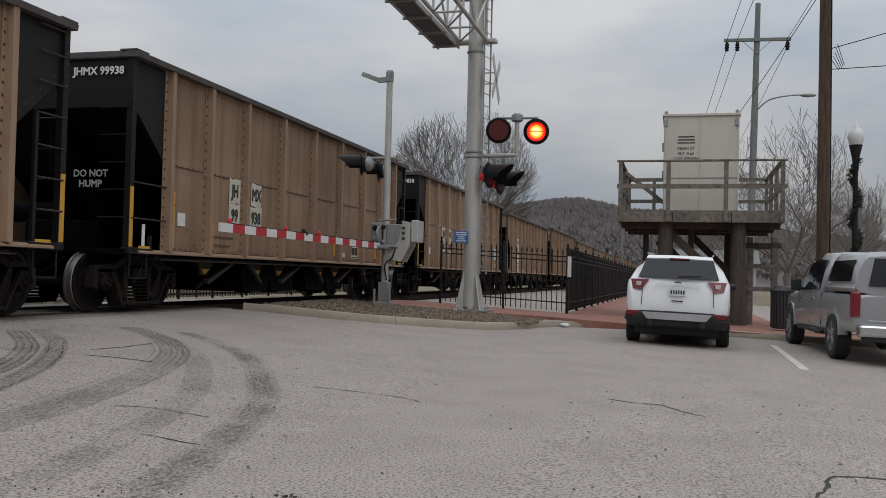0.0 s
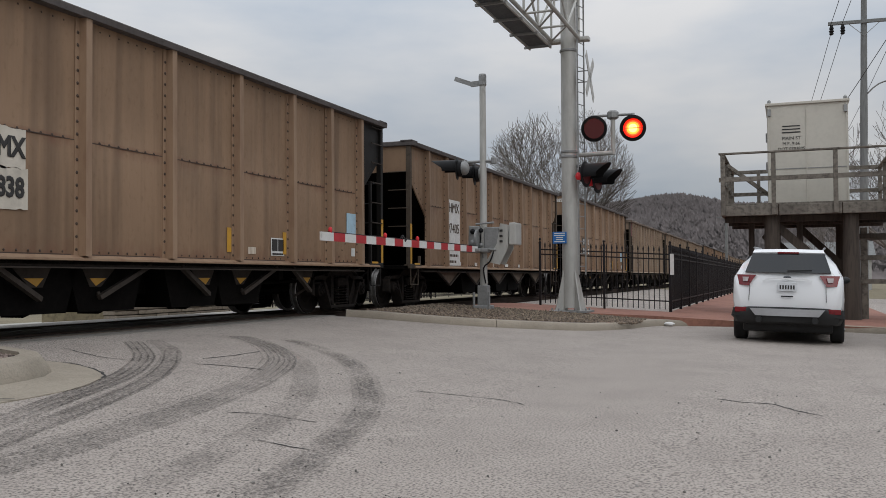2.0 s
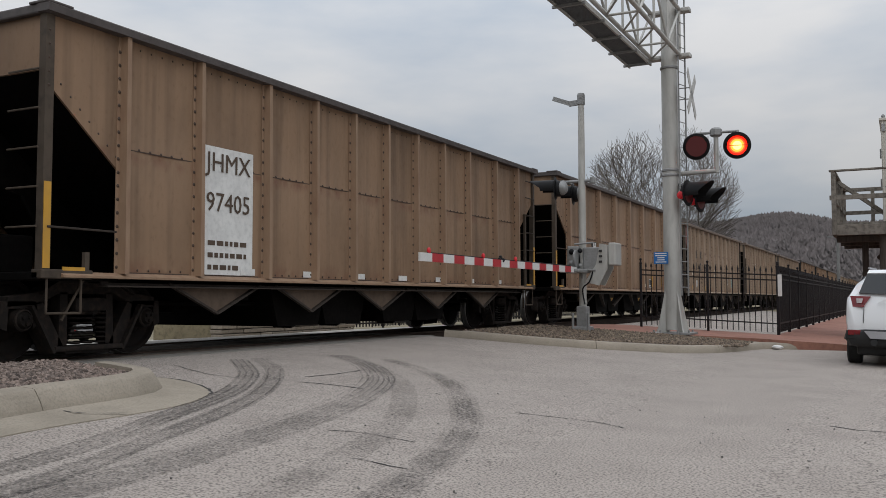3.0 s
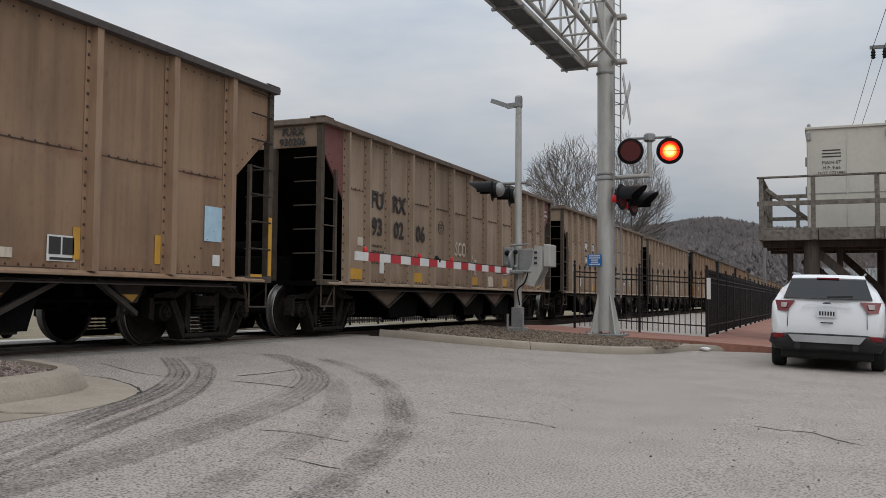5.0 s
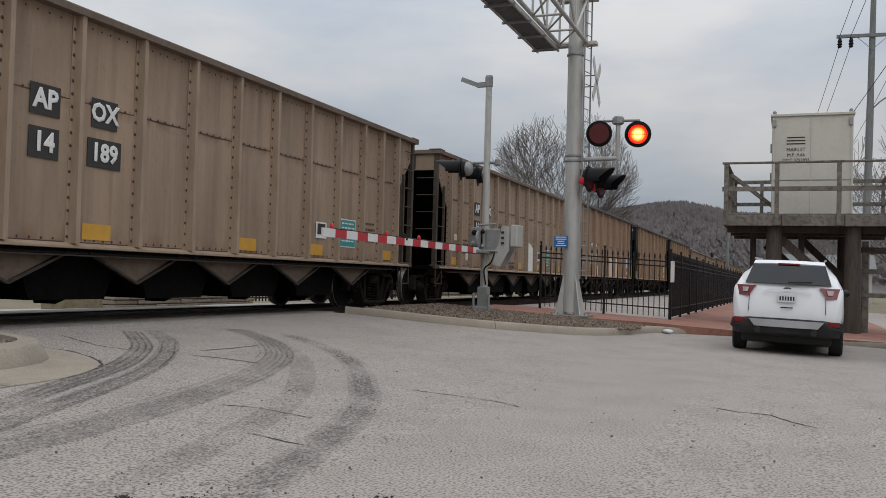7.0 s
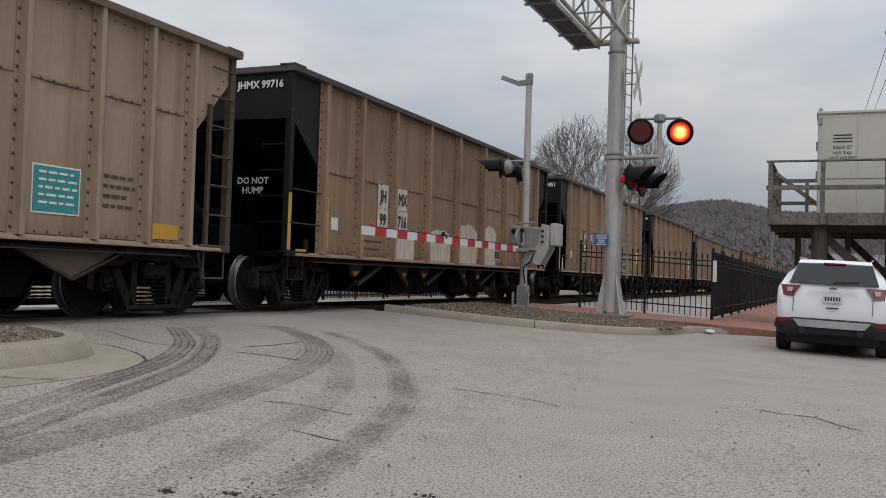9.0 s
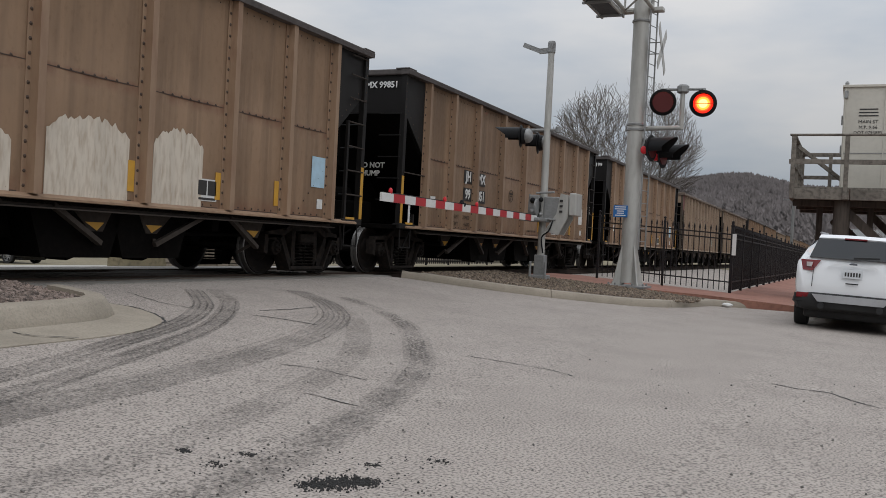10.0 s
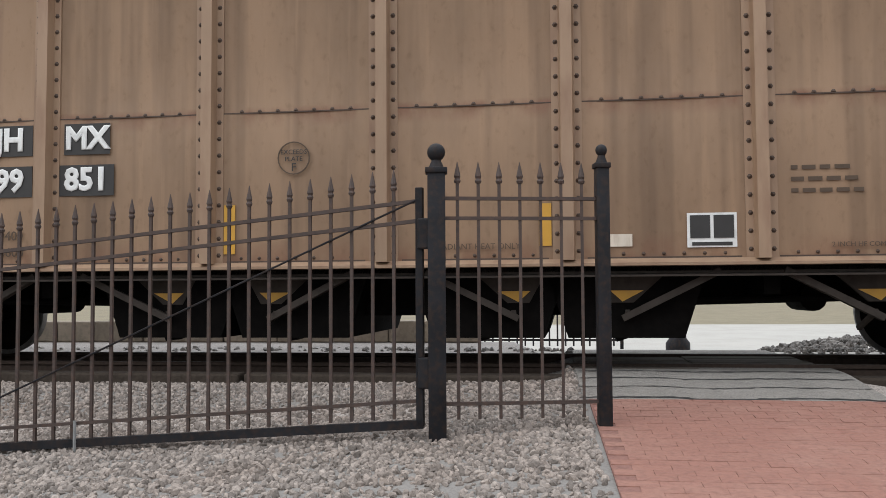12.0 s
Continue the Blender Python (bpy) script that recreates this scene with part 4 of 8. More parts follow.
JH_RIBS = [7.12 + d for d in (-6.03, -4.73, -3.33, -1.67, 0, 1.67, 3.33, 4.73, 6.03)]
AP_RIBS = [7.12 + d for d in (-6.18, -5.36, -4.48, -3.4, -2.26, -1.13, 0, 1.13, 2.26, 3.4, 4.48, 5.36, 6.18)]
J4_RIBS = [1.12, 2.38, 3.78, 4.95, 6.05, 7.12, 8.2, 9.3, 10.46, 11.86, 13.12]
CLIMB = (1.42, 1.84, 2.26, 2.68, 3.10, 3.50, 3.84)
STYLE_JH = dict(ribs=JH_RIBS, rib_w=0.27, body=M_TAN, rib_mat=M_RIB, top=M_CARTOP, top_z=4.0, end=(M_BLACK, M_BLACK), corner=(M_BLACK, M_BLACK), post=M_BLACK, rung_mat=M_BRACE, end_drop=0.85,
                gus=(3.15, 2.35), end_posts=(), rung_z=((1.45, 2.0), CLIMB), stile=(1.2, 2.7), ladder=0.6, stripe=True, seam=SEAM, braces="v", chute_z=0.27, chute_w=0.74, mass=5.6,
                chutes=(4.95, 6.2, 8.05, 9.3), vees=((2.9, -1), (4.9, 1), (6.05, -1), (8.25, 1), (9.35, -1), (11.4, 1)), gusset=M_BRACE,
                label="tan ribbed open hopper car with black ends and dark bogies")
STYLE_JT = dict(STYLE_JH, end=(M_TAN, M_TAN), corner=(M_TAN, M_TAN), post=M_POSTDIRT, label="all tan ribbed open hopper car with dark bogies")
STYLE_JD = dict(STYLE_JT, ribs=J4_RIBS, rib_w=0.18, braces="t", top_z=3.84, end_drop=0.7, gus=(2.95, 2.15), seam=2.45, rung_z=((1.45,), CLIMB[:6]), vees=((2.85, 1), (5.0, 1), (7.12, 1), (9.25, 1), (11.4, 1)), gusset=M_GUSSET,
                label="brownish tan open hopper car with narrow posts and pale number panel")
STYLE_AP = dict(ribs=AP_RIBS, rib_w=0.19, body=M_TAN2, rib_mat=M_RIB2, top=M_CARTOP2, top_z=3.83, end=(M_TAN2, M_TAN2), corner=(M_TAN2, M_TAN2), post=M_POSTDIRT, rung_mat=M_POSTDIRT, end_drop=0.5,
                gus=(3.3, 2.42), end_posts=(0.55,), rung_z=((1.08, 1.5, 1.95, 2.42), CLIMB[:6]), stile=(2.97, 2.97), ladder=0.54, stripe=False, seam=2.72, braces="t", chute_z=0.28, chute_w=0.9, mass=6.2,
                chutes=(4.0, 6.1, 8.2, 10.25), vees=((2.85, 1), (5.0, 1), (7.12, 1), (9.25, 1), (11.4, 1)), gusset=M_GUSSET,
                label="khaki riveted open hopper car with open ladder ends")
STYLE_FU = dict(STYLE_AP, corner=(M_REDCAR, M_REDCAR), label="khaki riveted open hopper car with faded red corners")

def flat(car, name, y, z, w, h, material, label="", x=SIDE + 0.012, thick=0.006):
    bm = B()
    box(bm, (x, y, z), (thick, w, h))
    return part(name, bm, material, car, label)


def letter(car, words, y, z, size, material, x=SIDE + 0.018, name="lettering", align="CENTER", bold=0.0, squeeze=1.0):
    me = text_mesh(name, words, size, material, align=align, bold=bold)
    return part(name, me, None, car, m=pose(x, y, z, 90, 0, 90) @ Matrix.Diagonal((squeeze, 1, 1, 1)))


def letter_end(car, words, xx, z, size, material):
    me = text_mesh("lettering", words, size, material, bold=size * 0.035)
    return part("lettering", me, None, car, m=pose(xx, 0.012, z, 90, 0, 0))


def bars(car, y, z, w, n, h, gap, material, x=SIDE + 0.004):
    """Unreadable small print, as short plain bars word by word."""
    bm = B()
    rng = random.Random(int(y * 100 + z * 10))
    for i in range(n):
        u = 0.0
        while u < w * rng.uniform(0.75, 1.0):
            ww = rng.uniform(0.05, 0.14)
            box(bm, (x, y - w / 2 + u + ww / 2, z - i * gap), (0.004, ww, h * 0.8))
            u += ww + 0.035
    return tagged(part("small_print", bm, material, car), kind="stuff")


def mark_jh(car, a, b, c, d, endno, plates=True, white=False, light=M_WHITE, at=(-0.38, 0.42), rows=(2.19, 1.79)):
    """Number boards of the wide-post cars."""
    ly, ry = JH_RIBS[2] + at[0], JH_RIBS[2] + at[1]
    z1, z2 = rows
    for (w, y, z) in ((a, ly, z1), (b, ry, z1), (c, ly, z2), (d, ry, z2)):
        wd = 0.47 if len(w) < 3 else (0.56 if len(w) < 4 else 0.70)
        if white:
            bm = B()
            rng = random.Random(int(z * 100) + len(w) + int(y * 10))
            n = 9
            hw, hh = wd * 0.42 + 0.02, 0.235
            ring = [(-hw + 2 * hw * i / n, -hh + rng.uniform(-0.015, 0.02)) for i in range(n + 1)] + [(hw - 2 * hw * i / n, hh + rng.uniform(-0.02, 0.015)) for i in range(n + 1)]
            prism(bm, [(y + p, z + q) for p, q in ring], SIDE + 0.005, SIDE + 0.011)
            part("number_board", bm, M_CREAM, car)
            letter(car, w, y, z, 0.315, M_BLACKMARK, bold=0.013, squeeze=0.84)
        else:
            flat(car, "number_board", y, z, wd, 0.30, M_BLACKMARK, x=SIDE + 0.008)
            letter(car, w, y, z, 0.30, light, bold=0.013)
    letter_end(car, endno, 0.93, TOP - 0.30, 0.17, M_WHITE)
    if plates:
        letter_end(car, "DO NOT", 0.85, 2.12, 0.15, M_GREY)
        letter_end(car, "HUMP", 0.85, 1.96, 0.15, M_GREY)


def common_jh(car, seed):
    rng = random.Random(seed)
    for k, y in enumerate((JH_RIBS[1] + 0.21, JH_RIBS[3] + 0.20, JH_RIBS[5] - 0.20, JH_RIBS[6] - 0.20, JH_RIBS[7] - 0.20)):
        if rng.random() < 0.8:
            flat(car, "reflector", y, SILL + 0.28 + 0.06, 0.11, 0.46 if k < 2 else 0.38, M_YELLOW, "yellow reflective strip")
    if seed != 9:
        bars(car, JH_RIBS[2] - 0.75, 1.28, 0.9, 2, 0.05, 0.15, M_BROWNMARK)
    # consolidated stencil
    y = JH_RIBS[6] - 0.42
    flat(car, "stencil_plate", y, 1.22, 0.42, 0.30, M_WHITE, "white stencil plate with dark panels", x=SIDE + 0.006)
    for dy in (-0.10, 0.10):
        flat(car, "stencil_panel", y + dy, 1.25, 0.17, 0.2, M_BLACKMARK, x=SIDE + 0.012)
    flat(car, "stencil_panel", y, 1.10, 0.34, 0.03, M_BLACKMARK, x=SIDE + 0.012)
    flat(car, "notice_plate", JH_RIBS[5] + 0.45, 1.14, 0.22, 0.11, M_WHITEPAINT, x=SIDE + 0.006)
    # tag reader plate, card holder
    flat(car, "notice_plate", JH_RIBS[8] - 0.32, 1.72, 0.42, 0.5, M_SKYBLUE if seed % 3 else M_WHITE, "pale plate", x=SIDE + 0.006)
    flat(car, "card_plate", JH_RIBS[0] + 0.48, 1.52, 0.24, 0.22, M_WHITE, x=SIDE + 0.006)
    flat(car, "card_plate", JH_RIBS[8] - 0.25, 1.2, 0.16, 0.16, M_WHITE, x=SIDE + 0.006)
    flat(car, "reflector", JH_RIBS[0] + 0.20, 1.50, 0.11, 0.92, M_YELLOW, "yellow reflective strip", x=SIDE + 0.014)
    flat(car, "end_strip", 0.40, 1.16, 0.08, 0.42, M_WHITE, x=SIDE + 0.05) if seed % 2 else None
    bm = B()
    for i in range(6):
        stud(bm, SIDE, JH_RIBS[0] + 0.3 + i * 0.13, 1.75 - i * 0.13, 0.018)
        stud(bm, SIDE, JH_RIBS[8] - 0.3 - i * 0.13 + 0.1, 1.75 - i * 0.13, 0.018)
    tagged(part("rivets", bm, M_RIVET, car), kind="stuff")


def ring_mark(car, y, z):
    bm = B()
    n = 24
    for i in range(n):
        a0, a1 = 2 * math.pi * i / n, 2 * math.pi * (i + 1) / n
        bar(bm, (SIDE + 0.012, y + 0.15 * math.cos(a0), z + 0.15 * math.sin(a0)), (SIDE + 0.012, y + 0.15 * math.cos(a1), z + 0.15 * math.sin(a1)), 0.01, 0.01)
    part("plate_ring", bm, M_BROWNMARK, car)
    letter(car, "EXCEEDS", y, z + 0.055, 0.062, M_BLACKMARK, x=SIDE + 0.012)
    letter(car, "PLATE", y, z - 0.01, 0.062, M_BLACKMARK, x=SIDE + 0.012)
    letter(car, "F", y, z - 0.09, 0.11, M_BLACKMARK, x=SIDE + 0.012)


def torn_patch(car, y, z, w, h, material, seed):
    """A ragged patch of light paint."""
    rng = random.Random(seed)
    bm = B()
    n = 30
    top = [(y - w / 2 + w * i / n, z + h * (0.50 + 0.45 * math.sin(math.pi * (0.04 + 0.92 * i / n)) ** 0.3 * rng.uniform(0.86, 1.06))) for i in range(n + 1)]
    prism(bm, [(y - w / 2, z)] + top + [(y + w / 2, z)], SIDE + 0.004, SIDE + 0.010)
    part("paint_patch", bm, material, car, "ragged patch of pale primer")


jh = hopper_car(STYLE_JH)
jt = hopper_car(STYLE_JT)
jd = hopper_car(STYLE_JD)
ap = hopper_car(STYLE_AP)
fu = hopper_car(STYLE_FU)
PITCH = 15.73
FRONTS = [PITCH * k for k in range(24)]        # places of the cars along the train
# seconds, place of the train's head along the track: nearly even speed
RUN = [(0.0, -3.70), (0.5, -9.94), (1.0, -16.17), (1.5, -22.32), (2.0, -28.10), (2.5, -34.33), (2.7, -36.95), (3.3, -44.25), (3.9, -51.60), (4.5, -59.03), (5.0, -65.10), (5.5, -70.87),
       (6.0, -77.35), (6.5, -83.42), (7.2, -91.95), (7.9, -100.50), (8.5, -107.83), (9.0, -113.53), (9.5, -119.88), (10.0, -125.94), (10.5, -132.10), (11.0, -138.22), (11.5, -144.27), (12.0, -150.38)]
KINDS = [jh, jh, jh, jd, jt, fu, ap, ap, jh, jh, jh, fu, ap, jh, jt, ap, jh, ap, jh, jt, ap, jh, jh, ap]
fleet = []
# copies first, so that marks land on single cars only
first = {}
for k in range(len(FRONTS)):
    if KINDS[k] not in first:
        first[KINDS[k]] = k
for k in range(len(FRONTS)):
    fleet.append(copy_thing(KINDS[k], pose(TRACK_X, FRONTS[k], RAIL_TOP)) if first[KINDS[k]] != k else None)
for proto, k in first.items():
    proto.matrix_basis = pose(TRACK_X, FRONTS[k], RAIL_TOP)
    fleet[k] = proto

mark_jh(fleet[1], "JH", "MX", "99", "938", "JHMX 99938", white=True, at=(-0.36, 0.53), rows=(2.165, 1.71))
mark_jh(fleet[2], "JH", "MX", "99", "838", "JHMX 99838", white=True, at=(-0.36, 0.55), rows=(2.165, 1.71))
mark_jh(fleet[4], "JH", "MX", "99", "1582", "JHMX 991582", plates=False, at=(-0.35, 0.46))
mark_jh(fleet[8], "JH", "MX", "99", "716", "JHMX 99716", white=True, at=(-0.38, 0.48), rows=(2.165, 1.71))
mark_jh(fleet[9], "JH", "MX", "99", "851", "JHMX 99851")
mark_jh(fleet[10], "JH", "MX", "99", "199", "JHMX 99199")
for k in (0, 1, 2, 4, 8, 9, 10, 13, 14):
    common_jh(fleet[k], k)
ring_mark(fleet[9], JH_RIBS[4] - 0.85, 1.95)
letter(fleet[9], "LD LMT", JH_RIBS[2] - 1.05, 1.26, 0.13, M_BROWNMARK)
letter(fleet[9], "239400", JH_RIBS[2] - 0.42, 1.26, 0.13, M_BROWNMARK)
letter(fleet[9], "LT WT", JH_RIBS[2] - 1.05, 1.10, 0.13, M_BROWNMARK)
letter(fleet[9], "46600", JH_RIBS[2] - 0.38, 1.10, 0.13, M_BROWNMARK)
letter(fleet[9], "RADIANT HEAT ONLY", JH_RIBS[5] - 0.8, 1.10, 0.075, M_BROWNMARK)
bars(fleet[9], JH_RIBS[6] + 0.55, 1.75, 0.6, 3, 0.045, 0.1, M_BROWNMARK)
letter(fleet[9], "2 INCH HF COMP SHOES", JH_RIBS[7] - 0.5, 1.08, 0.06, M_BROWNMARK)
for k, (a, w, h) in enumerate(((JH_RIBS[2] + 0.55, 1.1, 0.55), (JH_RIBS[3] + 0.8, 1.2, 0.75), (JH_RIBS[4] + 0.8, 1.25, 1.0), (JH_RIBS[5] + 0.65, 0.95, 1.05))):
    torn_patch(fleet[8], a, SILL + 0.03, w, h, M_WHITEPAINT, 40 + k)
# the car with the pale number panel
flat(fleet[3], "number_panel", J4_RIBS[1] + 0.61, 1.85, 1.02, 1.7, M_WHITE, "pale green-white number panel", x=SIDE + 0.006)
letter(fleet[3], "JHMX", J4_RIBS[1] + 0.61, 2.48, 0.36, M_BROWNMARK)
letter(fleet[3], "97405", J4_RIBS[1] + 0.61, 1.95, 0.36, M_BROWNMARK)
bars(fleet[3], J4_RIBS[1] + 0.61, 1.42, 0.8, 3, 0.08, 0.16, M_BROWNMARK, x=SIDE + 0.012)
letter_end(fleet[3], "JHMX 97405", -0.2, 3.64, 0.2, M_BROWNMARK)
for i in range(7):
    flat(fleet[3], "reflector", 3.4 + i * 1.45, SILL + 0.1, 0.3, 0.09, M_WHITE, x=SIDE + 0.014)
# the lettered khaki cars
for y, w in ((AP_RIBS[1] + 0.46, "FU"), (AP_RIBS[2] + 0.56, "RX")):
    letter(fleet[5], w, y, 2.58, 0.47, M_BLACKMARK, bold=0.014)
for y, w in ((AP_RIBS[1] + 0.46, "93"), (AP_RIBS[2] + 0.56, "02"), (AP_RIBS[3] + 0.56, "06")):
    letter(fleet[5], w, y, 2.06, 0.47, M_BLACKMARK, bold=0.014)
letter_end(fleet[5], "FURX", 0.95, 3.60, 0.18, M_BLACKMARK)
letter_end(fleet[5], "930206", 0.95, 3.42, 0.18, M_BLACKMARK)
letter(fleet[5], "LD LMT 236400", AP_RIBS[3] - 0.1, 1.55, 0.13, M_BROWNMARK)
letter(fleet[5], "LT WT 49600", AP_RIBS[3] - 0.1, 1.38, 0.13, M_BROWNMARK)
ring_mark(fleet[5], AP_RIBS[4] + 0.55, 2.3)
letter(fleet[5], "ROTARY", AP_RIBS[12] + 0.42, 3.42, 0.085, M_WHITE)
letter(fleet[5], "COUPLER", AP_RIBS[12] + 0.42, 3.29, 0.085, M_WHITE)
letter(fleet[5], "END", AP_RIBS[12] + 0.30, 3.16, 0.085, M_WHITE)
for car, no in ((fleet[6], "189"), (fleet[7], "281")):
    for y, z, w in ((AP_RIBS[2] + 0.6, 2.62, "AP"), (AP_RIBS[3] + 0.5, 2.62, "OX"), (AP_RIBS[2] + 0.6, 2.12, "14"), (AP_RIBS[3] + 0.52, 2.12, no)):
        flat(car, "number_board", y, z, 0.46 if len(w) == 2 else 0.6, 0.36, M_BLACKMARK, x=SIDE + 0.008)
        letter(car, w, y, z, 0.315, M_WHITE, bold=0.013)
    bm = B()
    box(bm, (0.68, 0.016, 3.55), (0.54, 0.012, 0.38))
    part("number_board", bm, M_BLACKMARK, car)
    me = text_mesh("lettering", "APOX", 0.165, M_WHITE)
    part("lettering", me, None, car, m=pose(0.68, 0.004, 3.64, 90, 0, 0))
    me = text_mesh("lettering", "14" + no, 0.165, M_WHITE)
    part("lettering", me, None, car, m=pose(0.68, 0.004, 3.47, 90, 0, 0))
letter(fleet[7], "237100", AP_RIBS[3] + 0.5, 1.62, 0.14, M_BROWNMARK)
letter(fleet[7], "48900", AP_RIBS[3] + 0.5, 1.44, 0.14, M_BROWNMARK)
ring_mark(fleet[7], AP_RIBS[4] + 0.55, 2.2)
letter(fleet[7], "PRIMARY DOOR", AP_RIBS[5] + 0.55, 1.2, 0.1, M_BLACKMARK)
letter(fleet[7], "INDICATOR LOCK", AP_RIBS[5] + 0.55, 1.08, 0.1, M_BLACKMARK)
torn_patch(fleet[7], AP_RIBS[7] + 0.56, SILL + 0.03, 0.88, 0.98, M_WHITE, 77)
for car in (fleet[5], fleet[6], fleet[7], fleet[11], fleet[12]):
    for i in (0, 3, 6, 8, 11):
        flat(car, "reflector", AP_RIBS[i] + 0.44, SILL + 0.18, 0.5, 0.2, M_YELLOW, "worn yellow reflective panel", x=SIDE + 0.002)
    flat(car, "door_notice", AP_RIBS[9] + 0.55, 1.5, 0.7, 0.55, M_WHITE, x=SIDE + 0.002)
    flat(car, "door_notice", AP_RIBS[9] + 0.55, 1.5, 0.66, 0.51, M_TEAL, "teal warning notice with white print", x=SIDE + 0.006)
    bars(car, AP_RIBS[9] + 0.55, 1.69, 0.52, 5, 0.035, 0.085, M_WHITE, x=SIDE + 0.012)
    flat(car, "card_plate", AP_RIBS[1] + 0.75, 1.32, 0.3, 0.3, M_WHITE, x=SIDE + 0.006)
    flat(car, "card_plate", AP_RIBS[0] + 0.6, 1.75, 0.22, 0.16, M_WHITEPAINT, x=SIDE + 0.006)
    flat(car, "stencil_plate", AP_RIBS[8] + 0.6, 1.5, 0.4, 0.3, M_WHITE, x=SIDE + 0.012)
    flat(car, "stencil_panel", AP_RIBS[8] + 0.6, 1.52, 0.3, 0.2, M_BLACKMARK, x=SIDE + 0.016)
    bars(car, AP_RIBS[1] + 0.5, 1.7, 0.6, 4, 0.05, 0.11, M_BROWNMARK)
    bars(car, AP_RIBS[10] + 0.44, 1.75, 0.5, 4, 0.05, 0.12, M_BROWNMARK)


# sprayed words
for words, y, z, size, thin in (("SCO", AP_RIBS[6] - 0.50, 1.84, 0.48, 0.74), ("R", AP_RIBS[6] + 0.22, 1.82, 0.46, 0.8), ("CS", AP_RIBS[6] + 0.46, 1.55, 0.27, 0.7), ("XX", AP_RIBS[6] + 0.48, 1.34, 0.24, 0.6)):
    letter(fleet[5], words, y, z, size, M_WHITEPAINT, name="spray_paint", bold=0.011, squeeze=thin)
torn_patch(fleet[5], AP_RIBS[7] + 0.5, SILL + 0.06, 0.42, 0.28, M_WHITEPAINT, 90)


# ---- crossing signals ----
def lamp_head(owner, m, lit, hood=0.28, disc=0.31, lens=0.225, shutter=False):
    """A round flashing lamp that looks along its own -y: disc, hood, lens, and an added turning leaf before the lens.
    """
    bm = B()
    lathe(bm, [(disc - 0.02, -0.012), (disc, -0.004), (disc, 0.004), (disc - 0.02, 0.012)], 32, m @ pose(0, 0, 0, 90, 0, 0))
    lathe(bm, [(0.10, 0.02), (0.19, 0.03), (0.17, 0.12), (0.09, 0.17)], 20, m @ pose(0, 0, 0, -90, 0, 0))
    part("backplate", bm, M_SIGBLACK, owner, smooth=30)
    bm = B()
    n = 20
    rows = []
    for k in range(n + 1):
        a = math.radians(-20 + 220 * k / n)
        ring = []
        for r, y in ((lens + 0.025, -0.01), (lens + 0.025, -hood * (0.55 + 0.45 * max(0, math.sin(a)))), (lens + 0.015, -hood * (0.55 + 0.45 * max(0, math.sin(a)))), (lens + 0.015, -0.01)):
            ring.append(bm.verts.new(m @ Vector((r * math.cos(a), y, r * math.sin(a)))))
        rows.append(ring)
    for p, q in zip(rows, rows[1:]):
        for i in range(4):
            bm.faces.new((p[i], p[(i + 1) % 4], q[(i + 1) % 4], q[i]))
    bm.faces.new(rows[0]), bm.faces.new(rows[-1][::-1])
    part("hood", bm, M_SIGBLACK, owner, smooth=40)
    bm = B()
    lathe(bm, [(lens, 0.0), (lens, 0.012), (lens * 0.6, 0.022), (0.01, 0.026)], 28, m @ pose(0, -0.012, 0, 90, 0, 0))
    part("lens", bm, M_LAMPON if lit else M_LAMPOFF, owner, "glowing red lens" if lit else "dark red lens", smooth=40)
    if lit:
        for f, y, mt in ((0.80, -0.036, M_LAMPMID), (0.66, -0.040, M_LAMPCORE), (0.45, -0.044, M_LAMPHOT)):
            bm = B()
            lathe(bm, [(lens * f, 0.0), (lens * f * 0.9, 0.002), (0.01, 0.003)], 24, m @ pose(0, y, 0, 90, 0, 0))
            part("bulb", bm, mt, owner, "bright orange lamp core", smooth=40)
    if shutter:
        # added leaf in unlit red: covers the steady glow so the lamp flashes
        bm = B()
        lathe(bm, [(lens * 1.03, -0.002), (lens * 1.03, 0.002)], 28, pose(0, 0, 0, 90, 0, 0))
        return part("shutter", bm, M_LAMPOFF, owner, "added dark red leaf that hides the lamp while unlit", m @ pose(0, -0.28, 0))


MAST = (-4.87, 21.5)
MZ = 0.31


